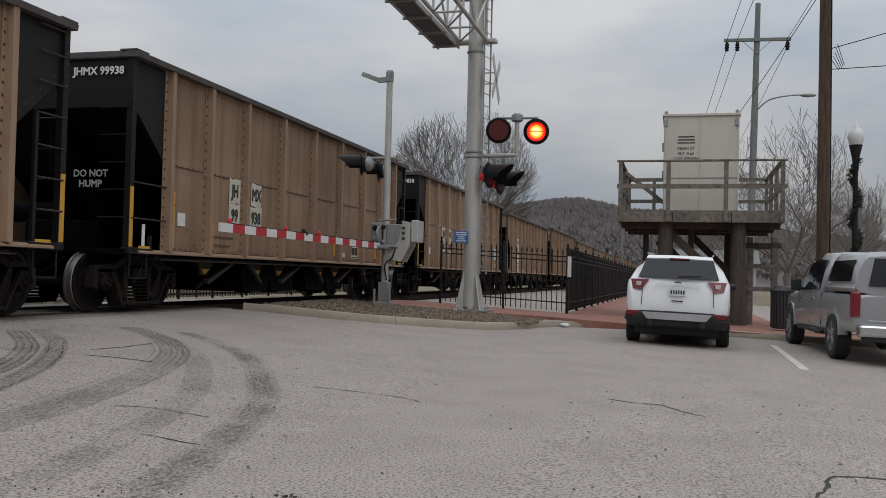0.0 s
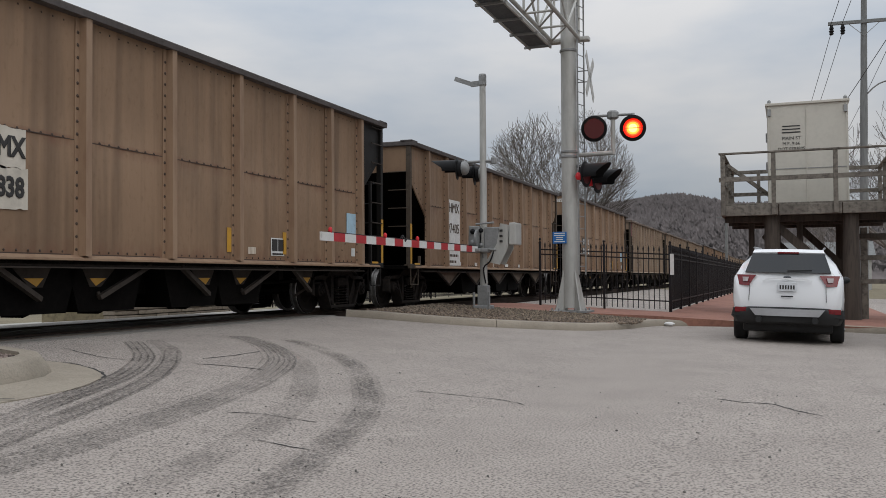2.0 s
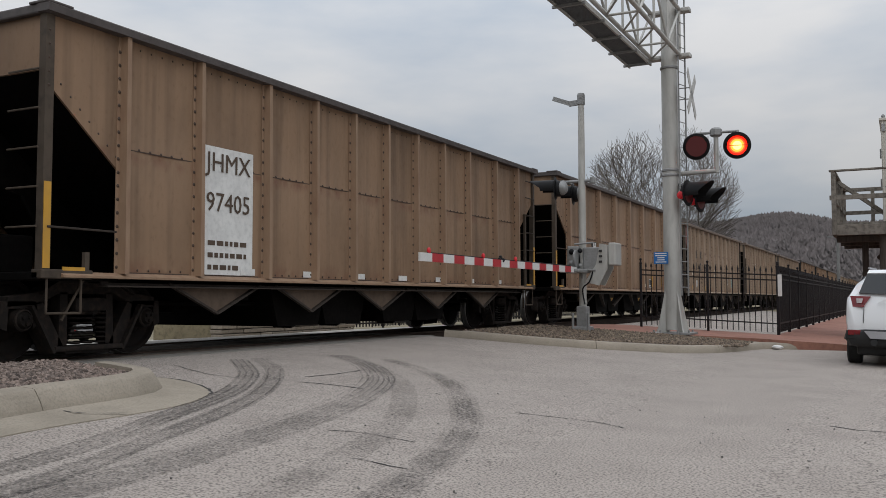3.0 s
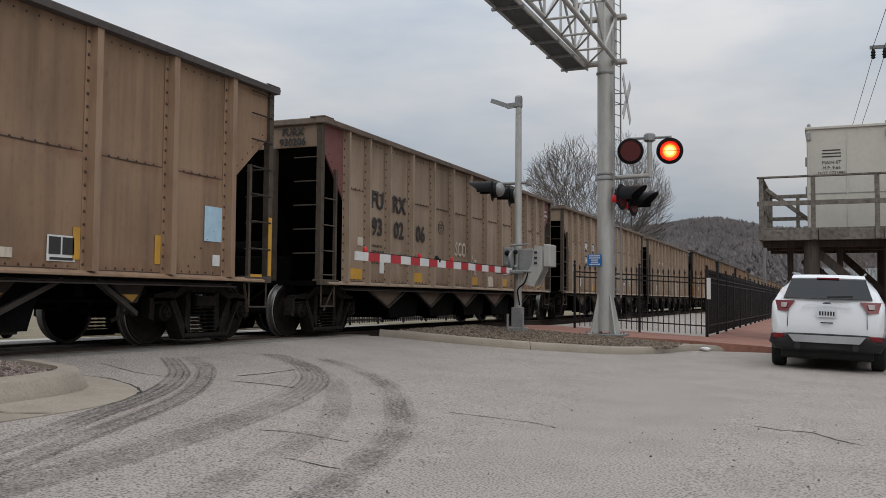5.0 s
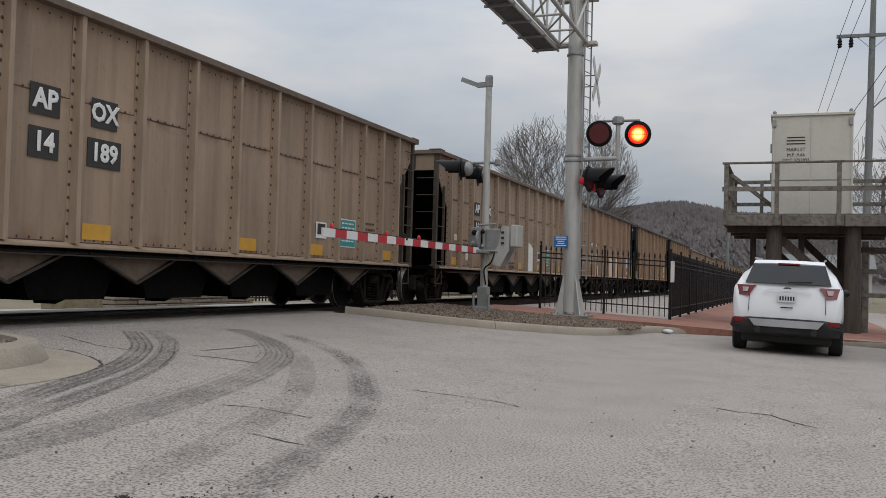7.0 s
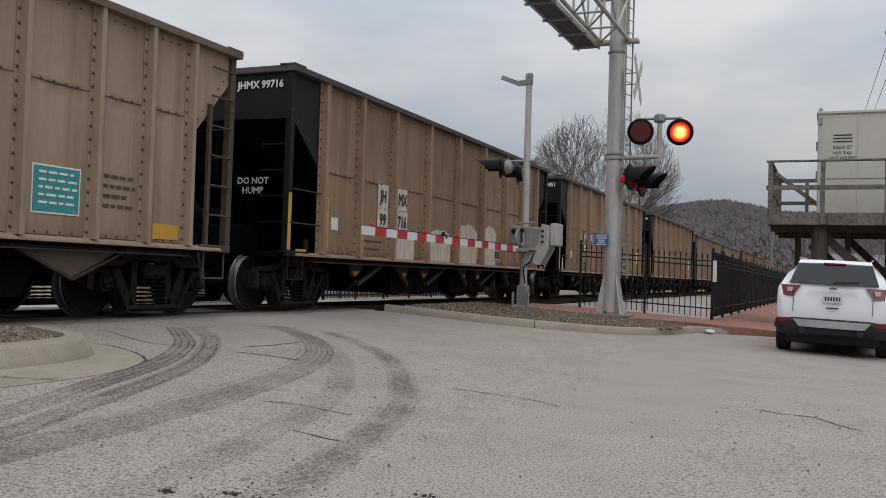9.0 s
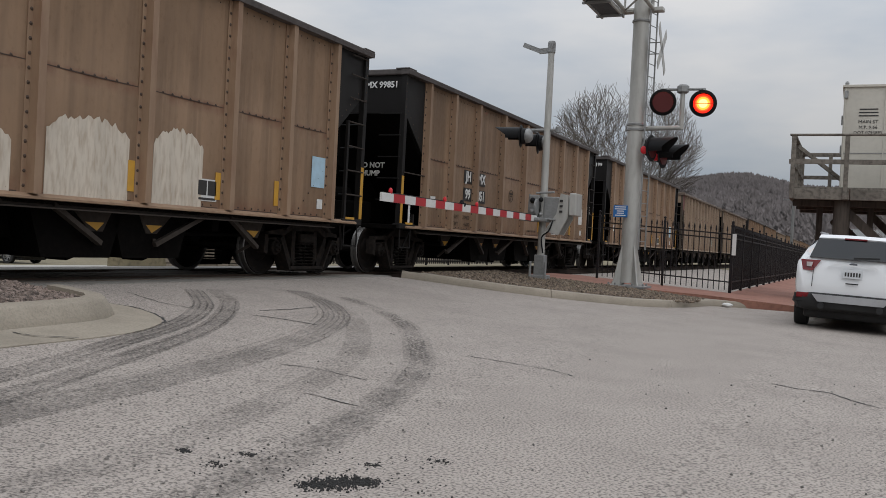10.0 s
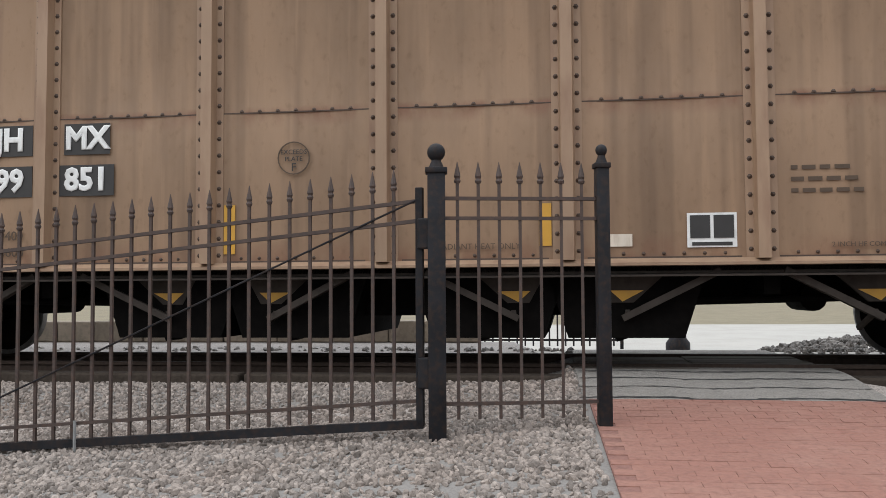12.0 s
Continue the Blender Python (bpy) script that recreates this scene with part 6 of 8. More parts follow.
def timber_stage():
    o = thing("timber_stage", "weathered timber stage with railings and stout posts", "platform", pose(0.55, 24.8, 0))
    x0, x1 = -2.12, 2.10
    for k in range(16):
        bm = B()
        box(bm, (0, 0.12 + k * 0.28, 3.02), (x1 - x0, 0.265, 0.05), bevel=0.006)
        part("plank", bm, M_TIMBER, o)
    for y, z in ((0.0, 2.86), (4.45, 2.86)):
        for a, b in ((x0, -0.72), (-0.70, 0.78), (0.80, x1)):
            bm = B()
            box(bm, ((a + b) / 2, y, z), (b - a, 0.09, 0.27), bevel=0.01)
            part("fascia_board", bm, M_TIMBER, o)
    for x in (x0 + 0.04, x1 - 0.04):
        bm = B()
        box(bm, (x, 2.22, 2.86), (0.09, 4.5, 0.27), bevel=0.01)
        part("fascia_board", bm, M_TIMBER, o)
    for y in (0.55, 2.2, 3.9):
        bm = B()
        box(bm, (0, y, 2.66), (x1 - x0 - 0.1, 0.22, 0.16), bevel=0.01)
        part("cross_beam", bm, M_DARKTIMBER, o)
    for x in (-0.88, 1.0):
        for y in (0.3, 3.9):
            bm = B()
            lathe(bm, [(0.215, 0.0), (0.2, 1.3), (0.19, 2.7)], 16)
            for v in bm.verts:
                v.co.x += 0.012 * noise.noise(v.co * 3.0)
            part("leg", bm, M_DARKTIMBER, o, m=pose(x, y, plaza_z(x + 0.55, 25) - 0.02), smooth=50)
    for x in (-1.42, -0.2):
        bm = B()
        box(bm, (x, 1.2, 1.4), (0.15, 0.15, 2.6), bevel=0.01)
        part("leg", bm, M_DARKTIMBER, o)
    bm = B()
    bar(bm, (-0.8, 0.45, 2.5), (0.9, 0.45, 0.9), 0.09, 0.22)
    part("brace", bm, M_DARKTIMBER, o)
    bm = B()
    bar(bm, (-0.2, 3.7, 2.6), (1.5, 3.7, 0.9), 0.09, 0.2)
    part("brace", bm, M_DARKTIMBER, o)
    # railings
    for x in (x0 + 0.05, -0.82, 0.65, x1 - 0.05):
        for y in (-0.06,):
            bm = B()
            box(bm, (x, y, 3.55), (0.11, 0.10, 1.62), bevel=0.01)
            part("rail_post", bm, M_TIMBER, o)
    for x in (x0 + 0.05, x1 - 0.05):
        for y in (1.5, 3.0, 4.4):
            bm = B()
            box(bm, (x, y, 3.65), (0.10, 0.11, 1.4), bevel=0.01)
            part("rail_post", bm, M_TIMBER, o)
    for x in (-1.3,):
        bm = B()
        box(bm, (x, 4.4, 3.65), (0.10, 0.11, 1.4), bevel=0.01)
        part("rail_post", bm, M_TIMBER, o)
    for z, dp in ((4.36, 0.14), (3.68, 0.05)):
        bm = B()
        box(bm, (0, -0.06, z), (x1 - x0 + 0.12, dp, 0.045 if dp > 0.1 else 0.12), bevel=0.008)
        part("hand_rail", bm, M_TIMBER, o)
        for x in (x0 + 0.05, x1 - 0.05):
            bm = B()
            box(bm, (x, 2.2, z - 0.03), (0.06 if dp < 0.1 else 0.13, 4.4, 0.05 if dp > 0.1 else 0.12), bevel=0.008)
            part("hand_rail", bm, M_TIMBER, o)
        bm = B()
        box(bm, (0, 4.42, z - 0.02), (x1 - x0, 0.06, 0.11), bevel=0.008)
        part("hand_rail", bm, M_TIMBER, o)
    bm = B()
    bar(bm, (x0 + 0.1, 1.2, 4.2), (-0.95, 2.0, 3.4), 0.05, 0.1)
    part("hand_rail", bm, M_TIMBER, o)
    # landing and stair
    bm = B()
    box(bm, (1.55, 1.6, 2.18), (1.2, 1.2, 0.13), bevel=0.01)
    part("landing", bm, M_DARKTIMBER, o)
    for x in (1.35, 1.98):
        bm = B()
        box(bm, (x, 1.1, 1.2), (0.16, 0.16, 2.4), bevel=0.01)
        part("leg", bm, M_TIMBER, o)
    for z in (1.62, 1.0):
        bm = B()
        box(bm, (1.6, 1.02, z), (1.0, 0.05, 0.12), bevel=0.006)
        part("stretcher", bm, M_TIMBER, o)
    for q in (2.3, 3.2):
        bm = B()
        bar(bm, (-1.1, q, 2.35), (0.9, q, 0.35), 0.05, 0.26)
        part("stringer", bm, M_DARKTIMBER, o)
    for k in range(9):
        bm = B()
        box(bm, (-0.95 + k * 0.22, 2.75, 2.25 - k * 0.21), (0.27, 0.9, 0.05), bevel=0.005)
        part("tread", bm, M_DARKTIMBER, o)


timber_stage()


# ---- poles, lamps and wires ----
def service_pole(m, h, r0, r1, label, material, arm_z=None):
    o = thing("utility_pole", label, "utility pole", m)
    bm = B()
    rng = random.Random(int(h * 10))
    prof = [(r0 + (r1 - r0) * i / 14 + rng.uniform(-0.006, 0.006), h * i / 14) for i in range(15)]
    lathe(bm, prof, 16)
    part("pole", bm, material, o, smooth=60)
    return o


M_POLEGREY = mat("grey_pole_wood", (0.20, 0.205, 0.20), 0.9, grain=10, amount=0.5, patch=1.5, patch_amount=0.5, bump=0.3, stretch=(3, 3, 0.3))
M_POLEBROWN = mat("brown_pole_wood", (0.085, 0.052, 0.034), 0.9, dark=(0.02, 0.014, 0.011), grain=8, amount=0.9, patch=1.6, patch_amount=0.6,
                  patch_color=(0.04, 0.026, 0.018), bump=0.35, stretch=(3, 3, 0.25))
up = service_pole(pose(2.75, 38.0, 0, 0, 1.0, 0), 12.4, 0.17, 0.105, "tall grey wooden utility pole with crossarm and street lamp", M_POLEGREY)
bm = B()
box(bm, (0, -0.12, 10.9), (2.55, 0.1, 0.13), bevel=0.01)
part("crossarm", bm, M_POLEGREY, up)
for x in (-0.55, 0.55):
    bm = B()
    bar(bm, (x, -0.12, 10.85), (0.0, -0.12, 10.35), 0.03, 0.02)
    part("brace", bm, M_GALV, up)
for x in (-1.15, -0.75, 1.15):
    bm = B()
    lathe(bm, [(0.03, 10.45), (0.09, 10.5), (0.06, 10.55), (0.1, 10.6), (0.06, 10.66), (0.09, 10.7), (0.04, 10.85)], 10, Matrix.Translation((x, -0.12, 0)))
    part("insulator", bm, M_SIGBLACK, up)
bm = B()
for p, q in zip(strip_points([(0.05, 0, 8.05), (0.5, -0.2, 8.45), (1.2, -0.3, 8.6), (1.75, -0.35, 8.62)], 0.2), strip_points([(0.05, 0, 8.05), (0.5, -0.2, 8.45), (1.2, -0.3, 8.6), (1.75, -0.35, 8.62)], 0.2)[1:]):
    rod(bm, p, q, 0.03, seg=8)
part("lamp_arm", bm, M_GALV, up)
bm = B()
ball(bm, (1.95, -0.35, 8.6), 0.22, 14, 8, (1.4, 0.6, 0.35))
part("lamp_head", bm, M_GALV, up, smooth=60)
wood = service_pole(pose(3.40, 23.5, 0), 11.5, 0.165, 0.12, "dark brown wooden pole with a cable run up its side", M_POLEBROWN)
bm = B()
rod(bm, (0.15, -0.06, 0.2), (0.12, -0.05, 10.5), 0.02, seg=8)
part("cable_run", bm, M_SIGBLACK, wood)
bm = B()
for k in range(5):
    rod(bm, (0.15 + 0.03 * k, -0.06, 6.6 + 0.1 * k), (0.3 + 0.03 * k, -0.1, 6.35 + 0.03 * k), 0.008, seg=5)
part("loose_wires", bm, M_SIGBLACK, wood)


def tube(bm, pts, r, seg=6):
    """A round cable swept through pts."""
    pts = [Vector(p) for p in pts]
    rings = []
    for i, p in enumerate(pts):
        d = (pts[min(i + 1, len(pts) - 1)] - pts[max(i - 1, 0)]).normalized()
        u = d.cross(Vector((0, 0, 1)))
        u = u.normalized() if u.length > 0.01 else Vector((1, 0, 0))
        w = d.cross(u)
        rings.append([bm.verts.new(p + (u * math.cos(6.2832 * k / seg) + w * math.sin(6.2832 * k / seg)) * r) for k in range(seg)])
    for p, q in zip(rings, rings[1:]):
        for k in range(seg):
            bm.faces.new((p[k], p[(k + 1) % seg], q[(k + 1) % seg], q[k]))
    bm.faces.new(rings[0][::-1]), bm.faces.new(rings[-1])


def wire(a, b, sag, r=0.011):
    bm = B()
    a, b = Vector(a), Vector(b)
    n = 16
    tube(bm, [a.lerp(b, i / n) - Vector((0, 0, sag * 4 * (i / n) * (1 - i / n))) for i in range(n + 1)], r)
    return tagged(part("overhead_wire", bm, M_SIGBLACK), "thin black overhead wire between poles", "wire", "overhead wires")


for x in (1.75, 2.15, 4.05):
    wire((x, 37.9, 10.85), (x + 1.5, -8, 13.5), 1.0)
    wire((x, 37.9, 10.5), (x - 3, 92, 8.0), 1.0)
wire((3.5, 23.5, 6.9), (16, 23, 11.2), 0.3)
wire((3.5, 23.5, 6.4), (22, 28, 9.5), 0.4)
wire((3.4, 23.6, 8.5), (-2.0, 60, 4.5), 0.5)

M_GLOBE = mat("frosted_globe", (0.62, 0.63, 0.63), 0.25, grain=20, amount=0.1, patch=5, patch_amount=0.15, bump=0.0)
M_GARLAND = mat("dry_garland", (0.02, 0.025, 0.017), 0.9, grain=30, amount=0.6, patch=6, patch_amount=0.5, bump=0.4)


def street_lamp(m, label):
    o = thing("street_lamp", label, "street lamp", m)
    bm = B()
    lathe(bm, [(0.2, 0), (0.2, 0.12), (0.14, 0.2), (0.12, 0.75), (0.15, 0.8), (0.10, 0.88), (0.075, 1.0), (0.06, 3.9), (0.085, 4.0), (0.06, 4.08), (0.10, 4.3), (0.15, 4.52), (0.16, 4.56)], 16)
    part("post", bm, M_IRON, o, smooth=40)
    bm = B()
    lathe(bm, [(0.13, 4.55), (0.18, 4.66), (0.2, 4.78), (0.17, 4.9), (0.10, 4.98), (0.08, 5.0)], 18)
    part("globe", bm, M_GLOBE, o, "frosted acorn globe", smooth=60)
    bm = B()
    lathe(bm, [(0.09, 5.0), (0.07, 5.04), (0.04, 5.07), (0.03, 5.13), (0.005, 5.16)], 12)
    part("finial", bm, M_GLOBE, o, smooth=50)
    bm = B()
    rng = random.Random(12)
    z, a = 1.2, 0.0
    while z < 4.2:
        for _ in range(7):
            q = Vector((0.10 * math.cos(a) + rng.uniform(-0.06, 0.06), 0.10 * math.sin(a) + rng.uniform(-0.06, 0.06), z + rng.uniform(-0.05, 0.05)))
            bar(bm, q, q + Vector((rng.uniform(-0.09, 0.09), rng.uniform(-0.09, 0.09), rng.uniform(-0.06, 0.06))), 0.02, 0.012)
        z += 0.02
        a += 0.12
    part("garland", bm, M_GARLAND, o, "dark evergreen garland wound round the post")
    return o


lamp = street_lamp(pose(4.2, 24.0, 0.05), "black iron street lamp with frosted globe and garland")
copy_thing(lamp, pose(-15.5, 1.75, g(-15.5, 1.75)))

M_BIN = mat("bin_metal", (0.025, 0.025, 0.027), 0.5, grain=20, amount=0.4, patch=4, patch_amount=0.3, bump=0.1)


def litter_bin():
    o = thing("litter_bin", "black slatted litter bin on the brick pavement", "litter bin", pose(2.5, 23.6, 0.03))
    bm = B()
    for k in range(22):
        a = 2 * math.pi * k / 22
        box(bm, (0.26 * math.cos(a), 0.26 * math.sin(a), 0.5), (0.012, 0.05, 0.9), Matrix.Rotation(a, 4, "Z"))
    tagged(part("slats", bm, M_BIN, o), kind="stuff")
    bm = B()
    lathe(bm, [(0.23, 0.03), (0.24, 0.9), (0.22, 0.9)], 20)
    part("liner", bm, M_BIN, o)
    bm = B()
    lathe(bm, [(0.29, 0.93), (0.30, 0.96), (0.26, 1.02), (0.15, 1.08), (0.10, 1.08)], 20)
    part("lid", bm, M_BIN, o, smooth=40)
    for z in (0.1, 0.92):
        bm = B()
        lathe(bm, [(0.27, z - 0.02), (0.28, z - 0.02), (0.28, z + 0.02), (0.27, z + 0.02)], 20)
        part("hoop", bm, M_BIN, o)


litter_bin()


# ---- vehicles ----
M_CARWHITE = plain("white_car_paint", (0.74, 0.75, 0.76), 0.22, coat=0.6)
M_CARSILVER = plain("grey_car_paint", (0.33, 0.335, 0.345), 0.32, metal=0.45, coat=0.7)
M_CARDARK = plain("dark_car_paint", (0.05, 0.055, 0.065), 0.3, coat=0.5)
M_CARGLASS = plain("tinted_glass", (0.008, 0.009, 0.011), 0.1, coat=0.0)
M_CLAD = mat("black_cladding", (0.009, 0.009, 0.0095), 0.6, grain=60, amount=0.2, patch=3, patch_amount=0.2, bump=0.05)
M_TYRE = mat("tyre_rubber", (0.018, 0.018, 0.018), 0.85, grain=40, amount=0.3, patch=4, patch_amount=0.3, bump=0.1)
M_RIM = mat("alloy_rim", (0.42, 0.42, 0.42), 0.35, metal=0.7, grain=20, amount=0.2, patch=3, patch_amount=0.3, bump=0.0)
M_TAILRED = plain("tail_lamp_red", (0.16, 0.004, 0.008), 0.2, coat=0.2)
M_TAILCLEAR = plain("tail_lamp_clear", (0.45, 0.40, 0.40), 0.15, coat=0.6)
M_SKID = mat("silver_trim", (0.38, 0.38, 0.39), 0.45, metal=0.3, grain=20, amount=0.1, patch=3, patch_amount=0.2, bump=0.0)
M_PLATE = plain("plate_white", (0.62, 0.64, 0.66), 0.4)
M_CHROME = plain("chrome_bumper", (0.55, 0.56, 0.58), 0.18, metal=1.0)


def loft(stations, material, parent, name="body", label=""):
    """A car body from stations: (y, z_low, z_belt, z_top, half widths low, belt, top)."""
    bm = B()
    rings = []
    for y, zl, zb, zt, wl, wb, wt in stations:
        half = [(0.0, zl), (wl * 0.7, zl), (wl * 0.95, zl + 0.03), (wl, zl + 0.12), ((wl * 0.4 + wb * 0.6) + 0.02, zl * 0.45 + zb * 0.55), (wb, zb - 0.06), (wb - 0.015, zb),
                (wb * 0.55 + wt * 0.45, zb * 0.5 + zt * 0.5), (wt, zt - 0.08), (wt * 0.93, zt - 0.025), (wt * 0.7, zt - 0.004), (0.0, zt)]
        pts = half + [(-x, z) for x, z in half[-2:0:-1]]
        rings.append([bm.verts.new((x, y, z)) for x, z in pts])
    n = len(rings[0])
    for p, q in zip(rings, rings[1:]):
        for i in range(n):
            bm.faces.new((p[i], p[(i + 1) % n], q[(i + 1) % n], q[i]))
    bm.faces.new(rings[0]), bm.faces.new(rings[-1][::-1])
    bmesh.ops.triangulate(bm, faces=[f for f in bm.faces if len(f.verts) > 4])
    return part(name, bm, material, parent, label, smooth=38)


def patch(bm, corners, nx=6, ny=4, bulge=(0, 0, 0), thick=(0, 0.012, 0)):
    """A curved pane through four corners (counted round), bulging in the middle."""
    a, b, c, d = [Vector(v) for v in corners]
    bl = Vector(bulge)
    grid = []
    for j in range(ny + 1):
        row = []
        for i in range(nx + 1):
            u, v = i / nx, j / ny
            p = a.lerp(b, u).lerp(d.lerp(c, u), v) + bl * (4 * u * (1 - u))
            row.append(bm.verts.new(p))
        grid.append(row)
    fs = []
    for j in range(ny):
        for i in range(nx):
            fs.append(bm.faces.new((grid[j][i], grid[j][i + 1], grid[j + 1][i + 1], grid[j + 1][i])))
    ret = bmesh.ops.extrude_face_region(bm, geom=fs)
    bmesh.ops.translate(bm, verts=[v for v in ret["geom"] if isinstance(v, bmesh.types.BMVert)], vec=thick)


def car_wheel(owner, x, y, r, w):
    s = 1 if x > 0 else -1
    bm = B()
    lathe(bm, [(r * 0.66, -w / 2), (r * 0.93, -w / 2), (r, -w / 2 + 0.03), (r, w / 2 - 0.03), (r * 0.93, w / 2), (r * 0.66, w / 2)], 28, pose(x, y, r, 0, 90 * s, 0), True)
    wh = part("wheel", bm, M_TYRE, owner, smooth=35)
    bm = B()
    m = pose(x, y, r, 0, 90 * s, 0)
    lathe(bm, [(r * 0.67, w * 0.1), (r * 0.67, w * 0.47), (r * 0.62, w * 0.47), (r * 0.60, w * 0.15)], 28, m, True)
    for k in range(6):
        a = k * math.pi / 3
        p, q = m @ Vector((0.05 * math.cos(a), 0.05 * math.sin(a), w * 0.34)), m @ Vector((r * 0.62 * math.cos(a), r * 0.62 * math.sin(a), w * 0.42))
        bar(bm, p, q, 0.06, 0.03)
    lathe(bm, [(0.07, w * 0.25), (0.07, w * 0.4), (0.03, w * 0.44)], 12, m)
    part("rim", bm, M_RIM, wh, smooth=35)
    bm = B()
    lathe(bm, [(r * 0.6, w * 0.05), (r * 0.6, w * 0.12), (0.05, w * 0.12)], 20, m)
    part("brake_disc", bm, M_CLAD, wh)


def small_suv(m, paint, label, detail=True):
    o = thing("suv", label, "car", m)
    loft([(0.02, 0.44, 0.74, 0.80, 0.72, 0.80, 0.74), (0.07, 0.36, 1.02, 1.10, 0.84, 0.885, 0.80), (0.13, 0.34, 1.16, 1.24, 0.87, 0.905, 0.80),
          (0.22, 0.33, 1.18, 1.36, 0.89, 0.91, 0.72), (0.36, 0.32, 1.19, 1.54, 0.90, 0.915, 0.63), (0.46, 0.32, 1.19, 1.63, 0.91, 0.915, 0.60), (0.9, 0.30, 1.16, 1.66, 0.92, 0.92, 0.64),
          (1.9, 0.28, 1.12, 1.68, 0.91, 0.915, 0.63), (2.6, 0.28, 1.08, 1.62, 0.91, 0.915, 0.62), (3.25, 0.28, 1.06, 1.24, 0.92, 0.91, 0.68), (3.5, 0.28, 1.02, 1.10, 0.92, 0.90, 0.72),
          (4.1, 0.30, 0.92, 1.02, 0.90, 0.86, 0.66), (4.42, 0.36, 0.74, 0.84, 0.80, 0.76, 0.55), (4.52, 0.42, 0.62, 0.68, 0.66, 0.62, 0.45)], paint, o)
    for s in (1, -1):
        for y in (0.93, 3.62):
            car_wheel(o, s * 0.825, y, 0.345, 0.23)
            bm = B()
            lathe(bm, [(0.37, -0.05), (0.42, -0.02), (0.42, 0.125), (0.37, 0.13)], 28, pose(s * 0.80, y, 0.37, 0, 90 * s, 0), True)
            lathe(bm, [(0.37, 0.0), (0.37, 0.03), (0.35, 0.03), (0.35, 0.0)], 28, pose(s * 0.80, y, 0.37, 0, 90 * s, 0), True)
            bmesh.ops.delete(bm, geom=[f for f in bm.faces if f.calc_center_median().z < 0.34], context="FACES")
            part("wheel_arch", bm, M_CLAD, o, smooth=40)
        bm = B()
        patch(bm, [(s * 0.905, 0.75, 1.18), (s * 0.91, 2.95, 1.12), (s * 0.70, 2.55, 1.52), (s * 0.70, 0.85, 1.55)], 8, 3, thick=(-s * 0.02, 0, 0))
        part("side_window", bm, M_CARGLASS, o, smooth=40)
        bm = B()
        ball(bm, (s * 0.99, 3.02, 1.12), 0.10, 12, 8, (0.95, 0.6, 0.75))
        part("mirror", bm, M_CLAD, o, smooth=60)
    # black lower bumper
    loft([(-0.04, 0.38, 0.56, 0.62, 0.74, 0.78, 0.74), (0.0, 0.34, 0.58, 0.64, 0.86, 0.90, 0.87), (0.12, 0.32, 0.58, 0.64, 0.91, 0.93, 0.90), (0.55, 0.32, 0.56, 0.62, 0.925, 0.935, 0.90),
          (0.62, 0.34, 0.54, 0.60, 0.92, 0.925, 0.89)], M_CLAD, o, "rear_bumper", "black plastic rear bumper")
    bm = B()
    patch(bm, [(-0.52, -0.062, 0.485), (0.52, -0.062, 0.485), (0.62, -0.055, 0.61), (-0.62, -0.055, 0.61)], 10, 3, (0, -0.03, 0), (0, 0.05, 0))
    part("skid_plate", bm, M_SKID, o, "silver skid plate", smooth=40)
    bm = B()
    patch(bm, [(-0.71, 0.10, 1.25), (0.71, 0.10, 1.25), (0.60, 0.335, 1.585), (-0.60, 0.335, 1.585)], 10, 4, (0, -0.045, 0.0), (0, 0.05, -0.01))
    part("rear_window", bm, M_CARGLASS, o, "dark tinted rear window", smooth=40)
    bm = B()
    box(bm, (0, 2.2, 0.30), (1.5, 4.0, 0.22), bevel=0.05)
    part("underbody", bm, M_CLAD, o)
    bm = B()
    bar(bm, (0.0, 0.028, 1.27), (0.40, 0.045, 1.29), 0.018, 0.03)
    part("wiper", bm, M_CLAD, o)
    bm = B()
    patch(bm, [(-0.60, 0.34, 1.60), (0.60, 0.34, 1.60), (0.58, 0.50, 1.66), (-0.58, 0.50, 1.66)], 8, 2, (0, -0.05, 0.01), (0, 0.02, -0.03))
    part("roof_spoiler", bm, paint, o, smooth=40)
    bm = B()
    box(bm, (0, 0.285, 1.60), (0.36, 0.03, 0.03), bevel=0.008)
    part("high_brake_lamp", bm, M_TAILRED, o)
    for s in (1, -1):
        bm = B()
        patch(bm, [(s * 0.64, 0.015, 1.01), (s * 0.875, 0.10, 1.02), (s * 0.875, 0.14, 1.20), (s * 0.52, 0.045, 1.20)], 4, 2, (0, -0.01, 0), (0, 0.06, 0))
        tl = part("tail_lamp", bm, M_TAILRED, o, "red tail lamp", smooth=40)
        bm = B()
        patch(bm, [(s * 0.66, 0.008, 1.08), (s * 0.74, 0.036, 1.08), (s * 0.75, 0.046, 1.16), (s * 0.64, 0.020, 1.16)], 2, 2, (0, -0.006, 0), (0, 0.03, 0))
        part("clear_lens", bm, M_TAILCLEAR, tl)
        bm = B()
        box(bm, (s * 0.77, -0.025, 0.58), (0.2, 0.03, 0.09), bevel=0.01)
        part("reflector", bm, M_TAILRED, o)
        bm = B()
        lathe(bm, [(0.045, -0.03), (0.055, -0.03), (0.055, 0.06)], 12, pose(s * 0.46, -0.08, 0.42, 90, 0, 0))
        part("exhaust", bm, M_CLAD, o)
        bm = B()
        rod(bm, (s * 0.60, 0.75, 1.70), (s * 0.58, 2.3, 1.72), 0.018, seg=8)
        part("roof_rail", bm, M_SKID, o)
    bm = B()
    box(bm, (0, -0.008, 1.00), (0.31, 0.014, 0.155), bevel=0.004)
    pl = part("plate", bm, M_PLATE, o, "white licence plate")
    bm = B()
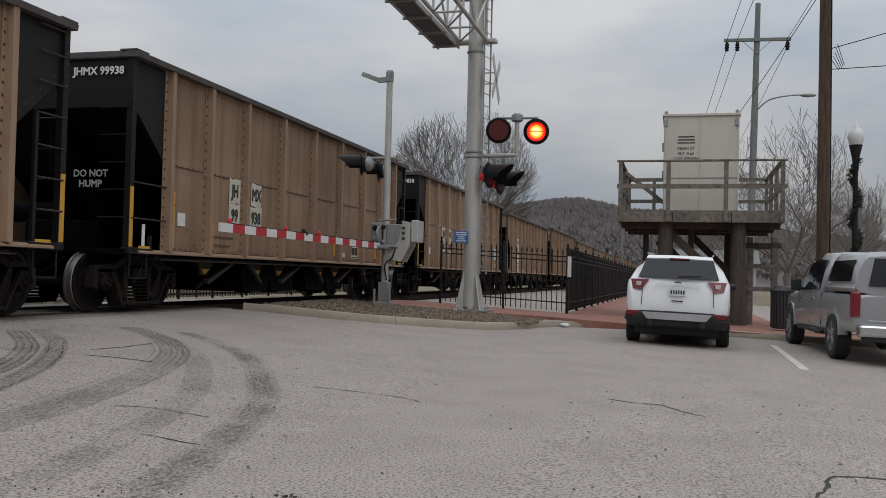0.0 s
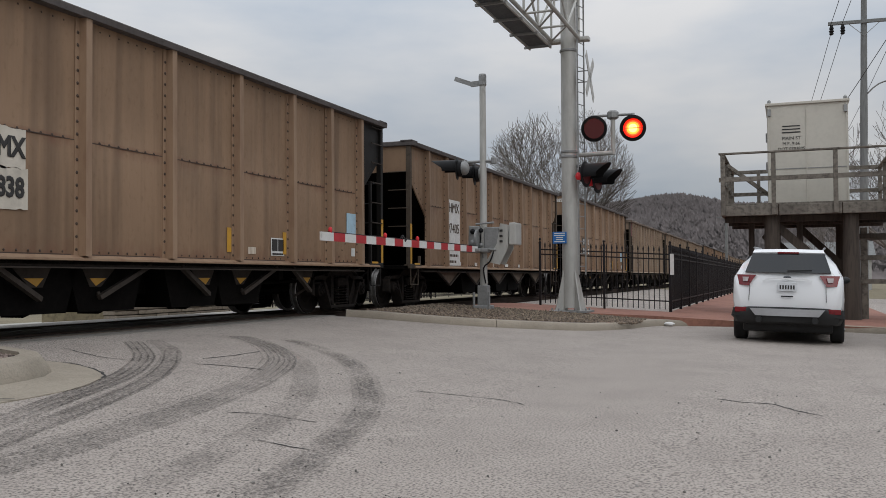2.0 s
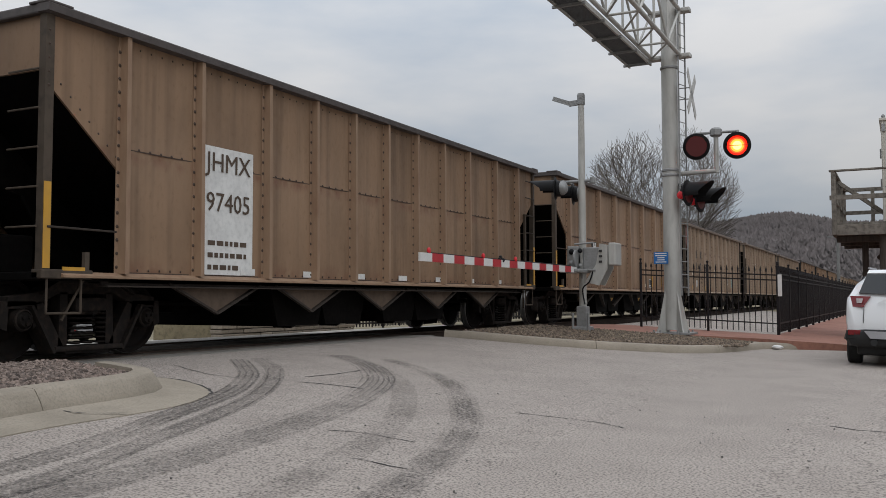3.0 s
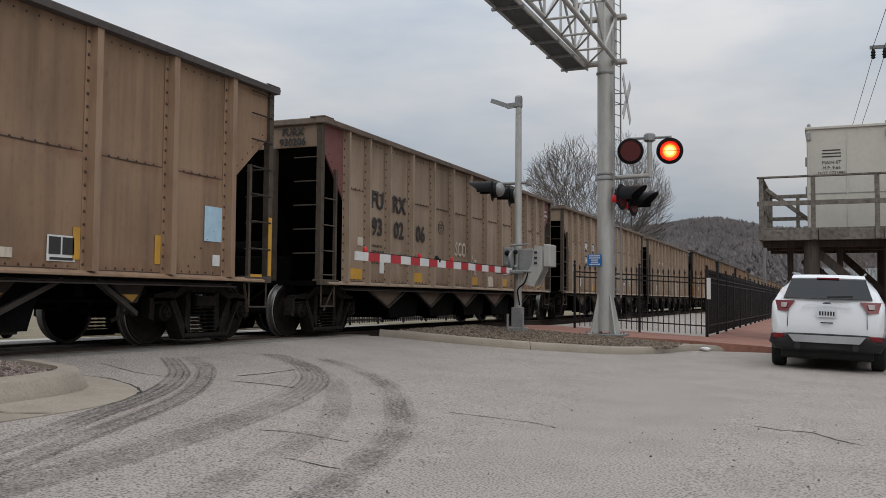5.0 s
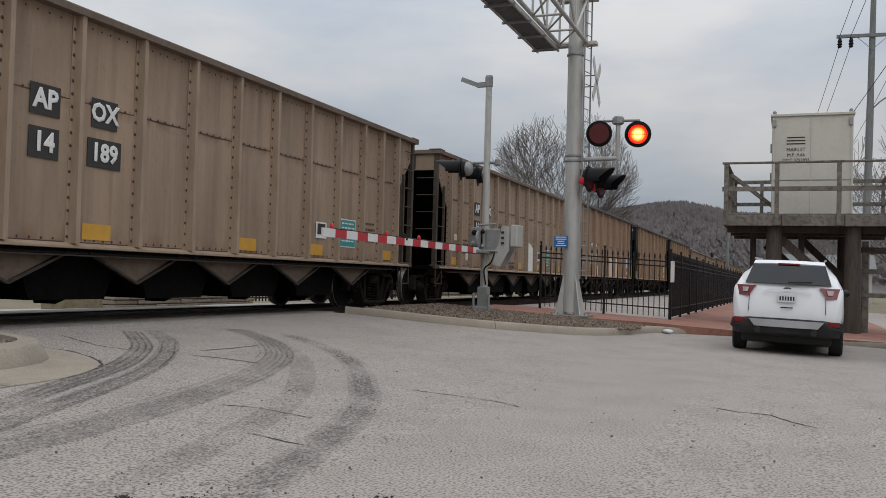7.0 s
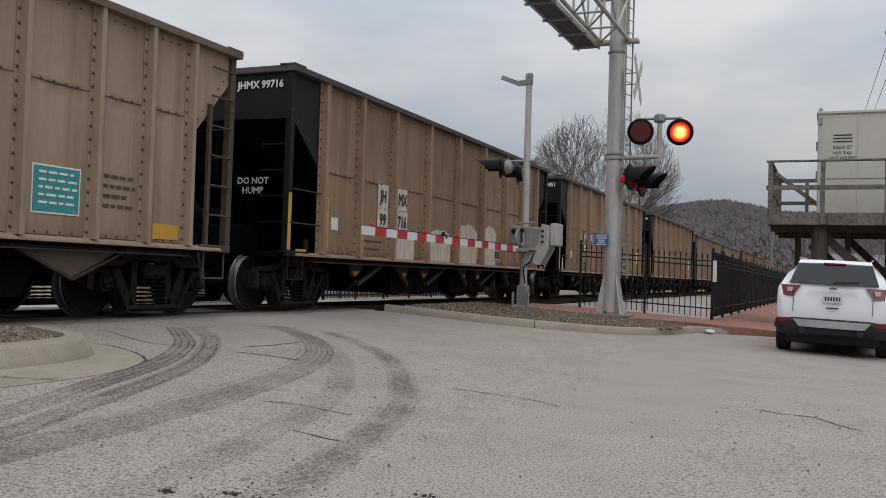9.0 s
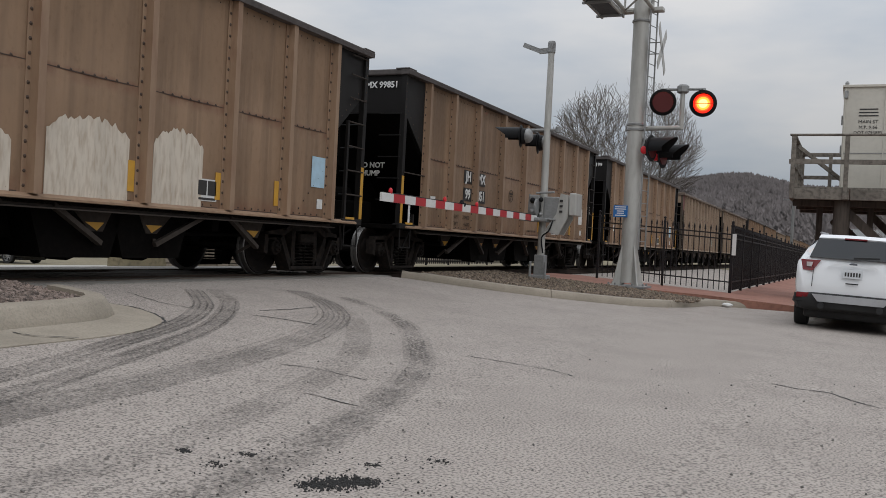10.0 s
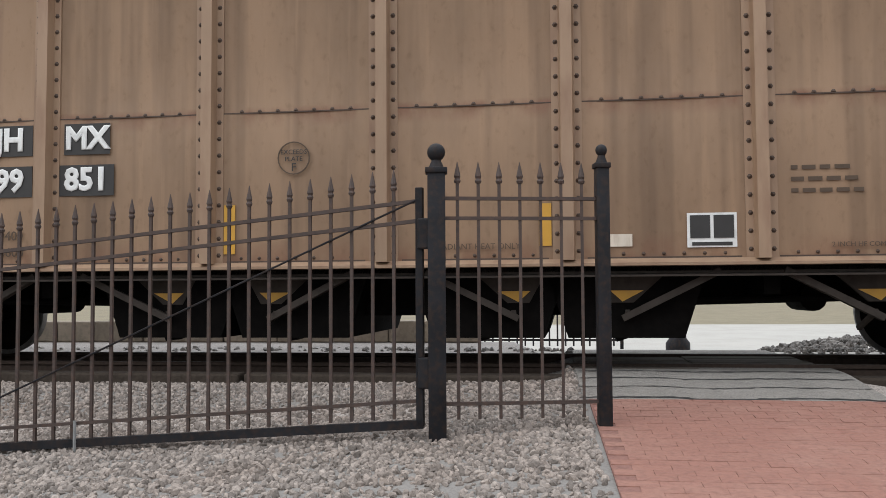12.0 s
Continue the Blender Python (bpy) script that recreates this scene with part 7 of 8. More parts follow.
    for k in range(6):
        box(bm, (-0.11 + k * 0.044, -0.018, 0.99), (0.026, 0.004, 0.07))
    part("plate_print", bm, M_BLACKMARK, pl)
    bm = B()
    pts = [(-0.40, 1.09), (-0.30, 1.14), (0.30, 1.14), (0.40, 1.09)]
    for p, q in zip(pts, pts[1:]):
        bar(bm, (p[0], -0.002, p[1]), (q[0], -0.002, q[1]), 0.02, 0.025)
    part("tailgate_crease", bm, paint, o)
    bm = B()
    ball(bm, (0, 0.0, 1.165), 0.055, 12, 8, (1.2, 0.25, 0.45))
    part("badge", bm, M_CARDARK, o)
    bm = B()
    box(bm, (0, -0.008, 0.83), (0.2, 0.012, 0.02))
    part("tailgate_grip", bm, M_CLAD, o)
    for s in (1, -1):
        bm = B()
        bar(bm, (s * 0.635, 0.004, 0.74), (s * 0.625, 0.03, 1.08), 0.008, 0.008)
        part("tailgate_gap", bm, M_CLAD, o)
    return o


suv = small_suv(pose(-0.02, 16.97, -0.035, 0, 1.6, -2.0), M_CARWHITE, "white compact sport utility vehicle parked nose to the kerb")


def pickup(m):
    o = thing("pickup_truck", "metallic grey pickup truck with a bed cap, parked", "truck", m)
    w = 1.0
    loft([(0.02, 0.62, 1.0, 1.12, 0.92, 0.96, 0.90), (0.06, 0.50, 1.10, 1.16, 0.96, 1.0, 0.93), (2.05, 0.46, 1.12, 1.17, w, 1.005, 0.94), (2.10, 0.46, 1.12, 1.20, w, 1.005, 0.93)], M_CARSILVER, o, "bed", "grey pickup bed")
    loft([(0.06, 1.15, 1.30, 1.78, 0.94, 0.95, 0.80), (0.14, 1.15, 1.32, 1.86, 0.95, 0.955, 0.80), (1.9, 1.15, 1.34, 1.88, 0.95, 0.955, 0.80), (2.06, 1.15, 1.34, 1.84, 0.94, 0.95, 0.78)], M_CARSILVER, o, "bed_cap", "grey fibreglass bed cap")
    loft([(2.14, 0.46, 1.16, 1.76, w, 1.0, 0.76), (2.3, 0.44, 1.17, 1.92, w, 1.005, 0.74), (3.3, 0.42, 1.15, 1.94, w, 1.005, 0.72), (3.7, 0.42, 1.14, 1.86, w, 1.0, 0.70), (4.35, 0.42, 1.12, 1.30, w, 0.99, 0.80),
          (4.5, 0.42, 1.10, 1.18, w, 0.98, 0.84), (5.4, 0.46, 1.05, 1.14, 0.98, 0.96, 0.80), (5.72, 0.5, 0.90, 1.02, 0.94, 0.90, 0.70), (5.8, 0.56, 0.8, 0.86, 0.86, 0.82, 0.6)], M_CARSILVER, o, "cab", "grey pickup cab")
    for s in (1, -1):
        for y in (1.22, 4.92):
            car_wheel(o, s * 0.905, y, 0.40, 0.26)
            bm = B()
            lathe(bm, [(0.44, -0.05), (0.47, -0.02), (0.47, 0.115), (0.44, 0.12)], 28, pose(s * 0.90, y, 0.44, 0, 90 * s, 0), True)
            bmesh.ops.delete(bm, geom=[f for f in bm.faces if f.calc_center_median().z < 0.46], context="FACES")
            part("wheel_arch", bm, M_CARSILVER, o, smooth=40)
            bm = B()
            lathe(bm, [(0.44, 0.06), (0.44, 0.105), (0.405, 0.105), (0.405, 0.06)], 28, pose(s * 0.90, y, 0.44, 0, 90 * s, 0), True)
            bmesh.ops.delete(bm, geom=[f for f in bm.faces if f.calc_center_median().z < 0.44], context="FACES")
            part("arch_liner", bm, M_CLAD, o, smooth=40)
        bm = B()
        patch(bm, [(s * 0.955, 0.35, 1.36), (s * 0.958, 1.85, 1.36), (s * 0.865, 1.80, 1.72), (s * 0.865, 0.42, 1.72)], 6, 2, thick=(-s * 0.02, 0, 0))
        part("cap_window", bm, M_CARGLASS, o, "dark bed cap window")
        bm = B()
        patch(bm, [(s * 1.0, 2.35, 1.20), (s * 1.003, 3.05, 1.19), (s * 0.83, 3.0, 1.78), (s * 0.82, 2.5, 1.76)], 4, 3, thick=(-s * 0.02, 0, 0))
        part("side_window", bm, M_CARGLASS, o)
        bm = B()
        patch(bm, [(s * 1.003, 3.12, 1.19), (s * 1.0, 4.0, 1.17), (s * 0.86, 3.65, 1.70), (s * 0.83, 3.08, 1.78)], 4, 3, thick=(-s * 0.02, 0, 0))
        part("side_window", bm, M_CARGLASS, o)
        bm = B()
        box(bm, (s * 1.12, 3.85, 1.28), (0.2, 0.1, 0.26), bevel=0.035)
        part("mirror", bm, M_CLAD, o, "black door mirror")
        bm = B()
        rod(bm, (s * 0.98, 3.86, 1.2), (s * 1.08, 3.86, 1.24), 0.03, seg=8)
        part("mirror_arm", bm, M_CLAD, o)
        bm = B()
        box(bm, (s * 0.94, 0.05, 0.98), (0.15, 0.14, 0.42), bevel=0.03)
        part("tail_lamp", bm, M_TAILRED, o, "tall red tail lamp")
        for y in (2.95, 3.9):
            bm = B()
            box(bm, (s * 1.018, y - 0.15, 1.02), (0.03, 0.2, 0.035), bevel=0.008)
            part("door_handle", bm, M_CHROME, o)
        for y in (2.12, 3.08, 4.12):
            bm = B()
            box(bm, (s * 1.004, y, 0.85), (0.008, 0.012, 0.6))
            part("door_gap", bm, M_CLAD, o)
        bm = B()
        box(bm, (s * 0.98, 3.1, 0.42), (0.1, 2.0, 0.06), bevel=0.02)
        part("running_board", bm, M_CLAD, o)
    bm = B()
    box(bm, (0, -0.09, 0.56), (1.86, 0.2, 0.2), bevel=0.04)
    part("rear_bumper", bm, M_CHROME, o, "chrome rear bumper")
    bm = B()
    box(bm, (0, -0.06, 0.43), (1.7, 0.16, 0.1), bevel=0.02)
    part("bumper_lower", bm, M_CLAD, o)
    bm = B()
    patch(bm, [(-0.74, 0.03, 1.28), (0.74, 0.03, 1.28), (0.66, 0.06, 1.74), (-0.66, 0.06, 1.74)], 6, 3, (0, -0.03, 0), (0, 0.05, 0))
    part("rear_window", bm, M_CARGLASS, o)
    bm = B()
    box(bm, (0, -0.005, 0.92), (0.32, 0.02, 0.09), bevel=0.01)
    part("tailgate_handle", bm, M_CLAD, o)
    bm = B()
    box(bm, (0, -0.005, 0.72), (1.5, 0.02, 0.03), bevel=0.008)
    part("tailgate_crease", bm, M_CARSILVER, o)
    bm = B()
    patch(bm, [(-0.66, 3.78, 1.84), (0.66, 3.78, 1.84), (0.82, 4.40, 1.28), (-0.82, 4.40, 1.28)], 6, 3, (0, 0.04, 0), (0, -0.03, 0))
    part("windscreen", bm, M_CARGLASS, o)


pickup(pose(3.72, 15.93, -0.15, 0, 1.2, 4.2))
for x, y, yaw, pt, lb in ((-35.0, 31.0, 95, M_CARSILVER, "grey car parked across the far street"), (-36.5, 25.5, 88, M_CARDARK, "dark car parked across the far street"),
                          (-31.5, 17.5, 80, M_CARDARK, "dark vehicle standing in the far street")):
    small_suv(pose(x, y, g(x, y), 0, 0, yaw), pt, lb)


# ---- far side of the track ----
def mound(rng):
    a, r = rng.uniform(0, 6.283), math.sqrt(rng.random())
    return -13.2 + 1.1 * r * math.cos(a), 5.6 + 3.0 * r * math.sin(a), g(-13.2, 5.6) + 0.26 * (1 - r * r) - 0.02


stones("gravel", "dark grey gravel mound beyond the rails", M_STONEANDGAPS, 2600, mound, (0.035, 0.07), 9)


def far_signal():
    o = thing("signal_mast", "grey signal post base on the far gravel mound", "signal mast", pose(-13.3, 6.0, g(-13.3, 6.0) + 0.15))
    bm = B()
    box(bm, (0, 0, 0.05), (0.8, 0.8, 0.14), bevel=0.02)
    part("footing", bm, M_STREET, o)
    bm = B()
    lathe(bm, [(0.22, 0.1), (0.2, 0.4), (0.12, 0.5), (0.1, 2.6)], 16)
    part("pole", bm, M_GREY, o, smooth=40)


far_signal()
M_WALLSTONE = mat("tan_wall_stone", (0.24, 0.20, 0.155), 0.95, grain=12, amount=0.6, patch=2, patch_amount=0.5, bump=0.5, per_object=0.2)


def low_wall(x, y0, y1, h, label, courses=2, base=None):
    o = thing("garden_wall", label, "wall", pose(x, y0, g(x, y0) - 0.05 if base is None else base))
    rng = random.Random(6)
    for k in range(courses):
        y = 0.0
        while y < y1 - y0:
            w = rng.uniform(0.5, 1.0)
            bm = B()
            box(bm, (rng.uniform(-0.03, 0.03), y + w / 2, h * (k + 0.5) / courses), (0.4, w - 0.02, h / courses - 0.02), bevel=0.02)
            part("stone", bm, M_WALLSTONE, o)
            y += w


low_wall(-14.2, -12.0, -1.7, 0.36, "low wall of weathered stone blocks beyond the track", 1, base=0.38)
low_wall(-16.2, 18.6, 24.6, 0.62, "low stacked tan stone wall beyond the rails", 5)
sheet("lawn", [(-18.5, 18.7), (-16.45, 18.7), (-16.45, 24.6), (-18.5, 24.6)], M_DIRT, 0.6, "dry winter grass behind the stone wall", "grass", 8, 8, thick=0.7)
fence_run("black iron railing at the end of the stone wall", (-16.2, 24.9), (-16.2, 41.0), g, 1.0, 0.2, 0.035, M_IRON, 0.07, 2.4)
fence_run("black iron railing beyond the track", (-18.0, -2.2), (-18.6, 1.0), g, 1.0, 0.16, 0.03, M_IRON, 0.06, 1.6)


# ---- marks on the asphalt ----
def streak_material(name, color, amount, scale):
    m = bpy.data.materials.new(name)
    m.use_nodes = True
    n, l = m.node_tree.nodes, m.node_tree.links
    b = n["Principled BSDF"]
    b.inputs["Base Color"].default_value, b.inputs["Roughness"].default_value = (*color, 1), 0.9
    geo = n.new("ShaderNodeNewGeometry")
    a = n.new("ShaderNodeTexNoise")
    a.inputs["Scale"].default_value, a.inputs["Detail"].default_value = scale, 6.0
    l.new(geo.outputs["Position"], a.inputs["Vector"])
    c = n.new("ShaderNodeTexNoise")
    c.inputs["Scale"].default_value, c.inputs["Detail"].default_value = 1.1, 3.0
    l.new(geo.outputs["Position"], c.inputs["Vector"])
    r1 = n.new("ShaderNodeMapRange")
    r1.inputs["From Min"].default_value, r1.inputs["From Max"].default_value = 0.38, 0.62
    l.new(a.outputs["Fac"], r1.inputs["Value"])
    r2 = n.new("ShaderNodeMapRange")
    r2.inputs["From Min"].default_value, r2.inputs["From Max"].default_value = 0.30, 0.62
    r2.inputs["To Min"].default_value, r2.inputs["To Max"].default_value = 0.25 * amount, amount
    l.new(c.outputs["Fac"], r2.inputs["Value"])
    mu = n.new("ShaderNodeMath")
    mu.operation = "MULTIPLY"
    l.new(r1.outputs[0], mu.inputs[0])
    l.new(r2.outputs[0], mu.inputs[1])
    l.new(mu.outputs[0], b.inputs["Alpha"])
    return m


M_SKIDMARK = streak_material("tyre_rubber_mark", (0.045, 0.04, 0.038), 0.54, 40)
M_SKIDBAND = streak_material("tyre_rubber_smear", (0.075, 0.068, 0.062), 0.50, 34)
M_SKIDSOFT = streak_material("faint_rubber_mark", (0.09, 0.08, 0.074), 0.34, 34)
M_CRACK = plain("crack_tar", (0.035, 0.033, 0.031), 0.9)


def ribbon(name, pts, offset, width, material, lift, label, step=0.2, jitter=0.0, seed=1):
    """A thin strip on the ground along a smooth line, shifted sideways by offset."""
    rng = random.Random(seed)
    line = strip_points([(*p, 0) for p in pts], step)
    bm = B()
    prev = None
    n = len(line)
    for i, p in enumerate(line):
        d = (line[min(i + 1, n - 1)] - line[max(i - 1, 0)]).normalized()
        nm = Vector((d.y, -d.x, 0))
        w = width * (1 + (rng.uniform(-0.5, 0.5) if jitter else 0.0)) * (0.5 if i in (0, n - 1) else 1)
        c = p + nm * (offset + (rng.uniform(-jitter, jitter) if jitter else 0))
        q = []
        for s in (-0.5, 0.5):
            v = c + nm * (w * s)
            q.append(bm.verts.new((v.x, v.y, g(v.x, v.y) + lift)))
        if prev:
            bm.faces.new((prev[0], prev[1], q[1], q[0]))
        prev = q
    return tagged(part(name, bm, material), label, "road mark", kind="structure")


TRACK_A = [(-7.57, 9.12), (-6.70, 8.25), (-6.29, 7.70), (-5.89, 7.02), (-5.59, 6.33), (-5.31, 5.53), (-5.01, 4.76), (-4.80, 4.05), (-4.66, 3.3), (-4.62, 2.4)]
TRACK_B = [(-7.5, 9.42), (-6.70, 8.72), (-6.02, 7.78), (-5.48, 6.81), (-5.05, 5.73), (-4.73, 4.78), (-4.36, 3.69), (-4.15, 2.55)]
TRACK_C = [(-7.19, 10.72), (-6.39, 10.15), (-5.77, 9.46), (-5.3, 8.72), (-4.83, 7.53), (-4.46, 6.09), (-4.27, 4.92), (-4.16, 3.96), (-4.1, 3.3), (-3.95, 2.3)]
TRACK_D = [(-6.46, 11.02), (-5.59, 10.38), (-4.57, 9.28), (-3.58, 7.57), (-3.19, 6.63), (-2.91, 5.70), (-2.68, 4.65), (-2.51, 3.66), (-2.45, 2.4)]
lift = 0.004
for trk, offs, w, mt in ((TRACK_A, (0.0,), 0.25, M_SKIDBAND), (TRACK_B, (0.0,), 0.23, M_SKIDBAND), (TRACK_C, (-0.06,), 0.34, M_SKIDSOFT), (TRACK_D, (0.0, 0.06), 0.24, M_SKIDSOFT), (TRACK_D, (0.62,), 0.26, M_SKIDSOFT),
                         (TRACK_A, (-0.105, -0.045, 0.03, 0.10), 0.022, M_SKIDMARK), (TRACK_B[1:], (-0.08, 0.06), 0.02, M_SKIDMARK),
                         (TRACK_C, (-0.21, -0.15, -0.09, -0.03, 0.03, 0.09, 0.16), 0.019, M_SKIDMARK)):
    for f in offs:
        ribbon("tyre_mark", trk, f, w, mt, lift, "dark curved rubber mark left by turning tyres", 0.12)
        lift += 0.0006
CRACKS = [[(-5.87, 8.04), (-5.57, 8.16), (-5.13, 8.22)], [(-0.65, 9.0), (-0.40, 8.88), (-0.13, 8.89), (0.05, 8.6), (0.27, 8.38)], [(-6.06, 8.44), (-6.0, 8.97), (-6.01, 9.58)],
          [(0.78, 5.56), (0.9, 5.9), (1.0, 6.25), (1.6, 6.4)], [(-7.0, 7.08), (-6.72, 7.14), (-6.45, 7.08), (-6.14, 6.93), (-5.91, 6.73), (-5.84, 6.6)],
          [(-3.34, 8.07), (-2.98, 8.11), (-2.54, 8.15), (-2.23, 7.94)], [(-3.56, 16.87), (-3.0, 16.7), (-2.53, 16.56)],
          [(-4.06, 5.97), (-3.83, 6.09), (-3.5, 6.08), (-3.34, 6.09)], [(-3.37, 5.28), (-3.08, 5.24), (-2.92, 5.25)], [(-7.6, 8.0), (-6.9, 7.75), (-6.4, 7.75)]]
for k, c in enumerate(CRACKS):
    ribbon("road_crack", c, 0.0, 0.022 if k < 5 else 0.014, M_CRACK, 0.0035, "dark crack in the worn asphalt", 0.08, 0.012, k)
APRON = [(-4.88, 2.25), (-5.22, 3.2), (-5.42, 4.0), (-5.50, 4.63), (-5.51, 5.1), (-5.53, 5.58), (-5.61, 6.1), (-5.78, 6.5), (-5.91, 6.7), (-6.14, 6.9), (-6.45, 7.05), (-6.72, 7.1), (-7.02, 7.04)]


def apron():
    """Concrete gutter cast before the kerb, with a rounded end."""
    a, b = strip_points([(*p, 0) for p in APRON], 0.15), strip_points([(*p, 0) for p in NOSE], 0.1)
    bm = B()
    rows = []
    for i, p in enumerate(a):
        q = b[min(len(b) - 1, round(i / (len(a) - 1) * (len(b) - 1)))]
        row = []
        for u, z in ((0.0, -0.05), (0.0, 0.008), (0.06, 0.014), (0.55, 0.016), (0.9, 0.03), (1.15, 0.05)):
            v = p.lerp(q, u)
            row.append(bm.verts.new((v.x, v.y, g(v.x, v.y) + z)))
        rows.append(row)
    for r1, r2 in zip(rows, rows[1:]):
        for k in range(5):
            bm.faces.new((r1[k], r2[k], r2[k + 1], r1[k + 1]))
    tagged(part("gutter", bm, M_KERB, smooth=40), "tan concrete gutter apron before the island kerb", "gutter", kind="structure")


apron()
ribbon("soil_edge", [(-5.9, 2.33), (-5.42, 2.38), (-5.12, 2.38), (-4.77, 2.4), (-4.45, 2.41), (-4.18, 2.42), (-3.6, 2.44)], 0.0, 0.045, M_MULCH, 0.02, "dirt and dry leaves along the edge of the bricks", 0.05, 0.02, 44)
ribbon("road_crack", [(-6.0, 5.03), (-5.8, 5.02), (-5.66, 5.12), (-5.5, 5.3)], 0.0, 0.016, M_CRACK, 0.024, "dark joint across the concrete apron", 0.06, 0.008, 40)
for k, (x, w) in enumerate(((-8.28, 0.05), (-7.86, 0.03), (-7.45, 0.022), (-6.99, 0.04))):
    ribbon("road_crack", [(x, 0.06), (x - 0.05, 0.6), (x + 0.04, 1.1), (x - 0.03, 1.7), (x + 0.02, 2.3)], 0.0, w, M_CRACK, 0.021, "broken dark edge in the asphalt beside the rail", 0.05, 0.02, 60 + k)
sheet("parking_line", [(1.77, 14.2), (1.90, 14.2), (1.98, 19.5), (1.85, 19.5)], M_CREAM, 0.004, "faded white parking line", "road mark", 1, 20, thick=0.003)
SPILLS = ((-2.12, 3.66, 0.055, 8), (-2.20, 3.57, 0.045, 5), (-2.04, 3.74, 0.04, 5), (-2.75, 3.79, 0.022, 1), (-2.75, 3.54, 0.025, 1), (-2.16, 4.05, 0.025, 1), (-3.00, 3.60, 0.02, 1), (-1.91, 4.32, 0.03, 0.5))
M_COAL = mat("coal_crumb", (0.02, 0.019, 0.018), 0.8, grain=40, amount=0.4, patch=4, patch_amount=0.3, bump=0.1)


def spilled(rng):
    """Crumbs thick in a few small heaps, thin between them."""
    if rng.random() < 0.12:
        x, y = rng.gauss(-2.3, 0.35), rng.gauss(3.75, 0.25)
    else:
        px, py, r, _ = rng.choices(SPILLS, [q[3] for q in SPILLS])[0]
        x, y = rng.gauss(px, r), rng.gauss(py, r)
    return x, y, g(x, y)


stones("coal_crumbs", "black coal crumbs spilled on the asphalt", M_COAL, 1500, spilled, (0.003, 0.008), 33)


def crumbs(rng):
    x, y = rng.uniform(-5.0, 2.5), 2.4 + 7.5 * rng.random() ** 2
    return x, y, g(x, y)


stones("grit", "small dark grit scattered on the asphalt", M_STONEANDGAPS, 260, crumbs, (0.006, 0.014), 31)
bm = B()
ball(bm, (0, 0, 0.03), 0.1, 8, 6, (1.3, 0.8, 0.5))
for v in bm.verts:
    v.co += Vector((noise.noise(v.co * 15), noise.noise(v.co * 17 + Vector((5, 0, 0))), 0)) * 0.03
tagged(part("crumpled_paper", bm, M_GATEWHITE, m=pose(-2.55, 21.4, 0.03)), "crumpled white litter lying by the kerb", "litter")

def in_bed(rng):
    while True:
        x, y = rng.uniform(-7.9, -3.0), rng.uniform(16.0, 21.2)
        edge = 16.1 + 0.28 * max(0.0, x + 6.9) ** 1.75
        if edge + 0.12 < y < 20.3 + 0.28 * (x + 7.7):
            return x, y, g(x, y) + 0.125


stones("mulch", "loose brown bark chips and dead leaves in the signal island", M_MULCHCHIP, 7000, in_bed, (0.012, 0.04), 52)
# ---- trees and hill ----
M_BARK = mat("winter_bark", (0.17, 0.148, 0.13), 0.95, grain=14, amount=0.5, patch=2, patch_amount=0.5, bump=0.2)
# bare-wood brown with distance haze mixed into the colour
M_FARWOOD = mat("hazy_far_wood", (0.165, 0.141, 0.135), 1.0, dark=(0.13, 0.112, 0.106), grain=0.08, amount=0.6, patch=0.012, patch_amount=0.6, bump=0.0, fixed=True, per_island=0.10)


nt = M_FARWOOD.node_tree
up_vec = nt.nodes.new("ShaderNodeCombineXYZ")
for socket, value in zip(up_vec.inputs, (0.05, -0.42, 0.9)):
    socket.default_value = value
nt.links.new(up_vec.outputs[0], nt.nodes["Principled BSDF"].inputs["Normal"])


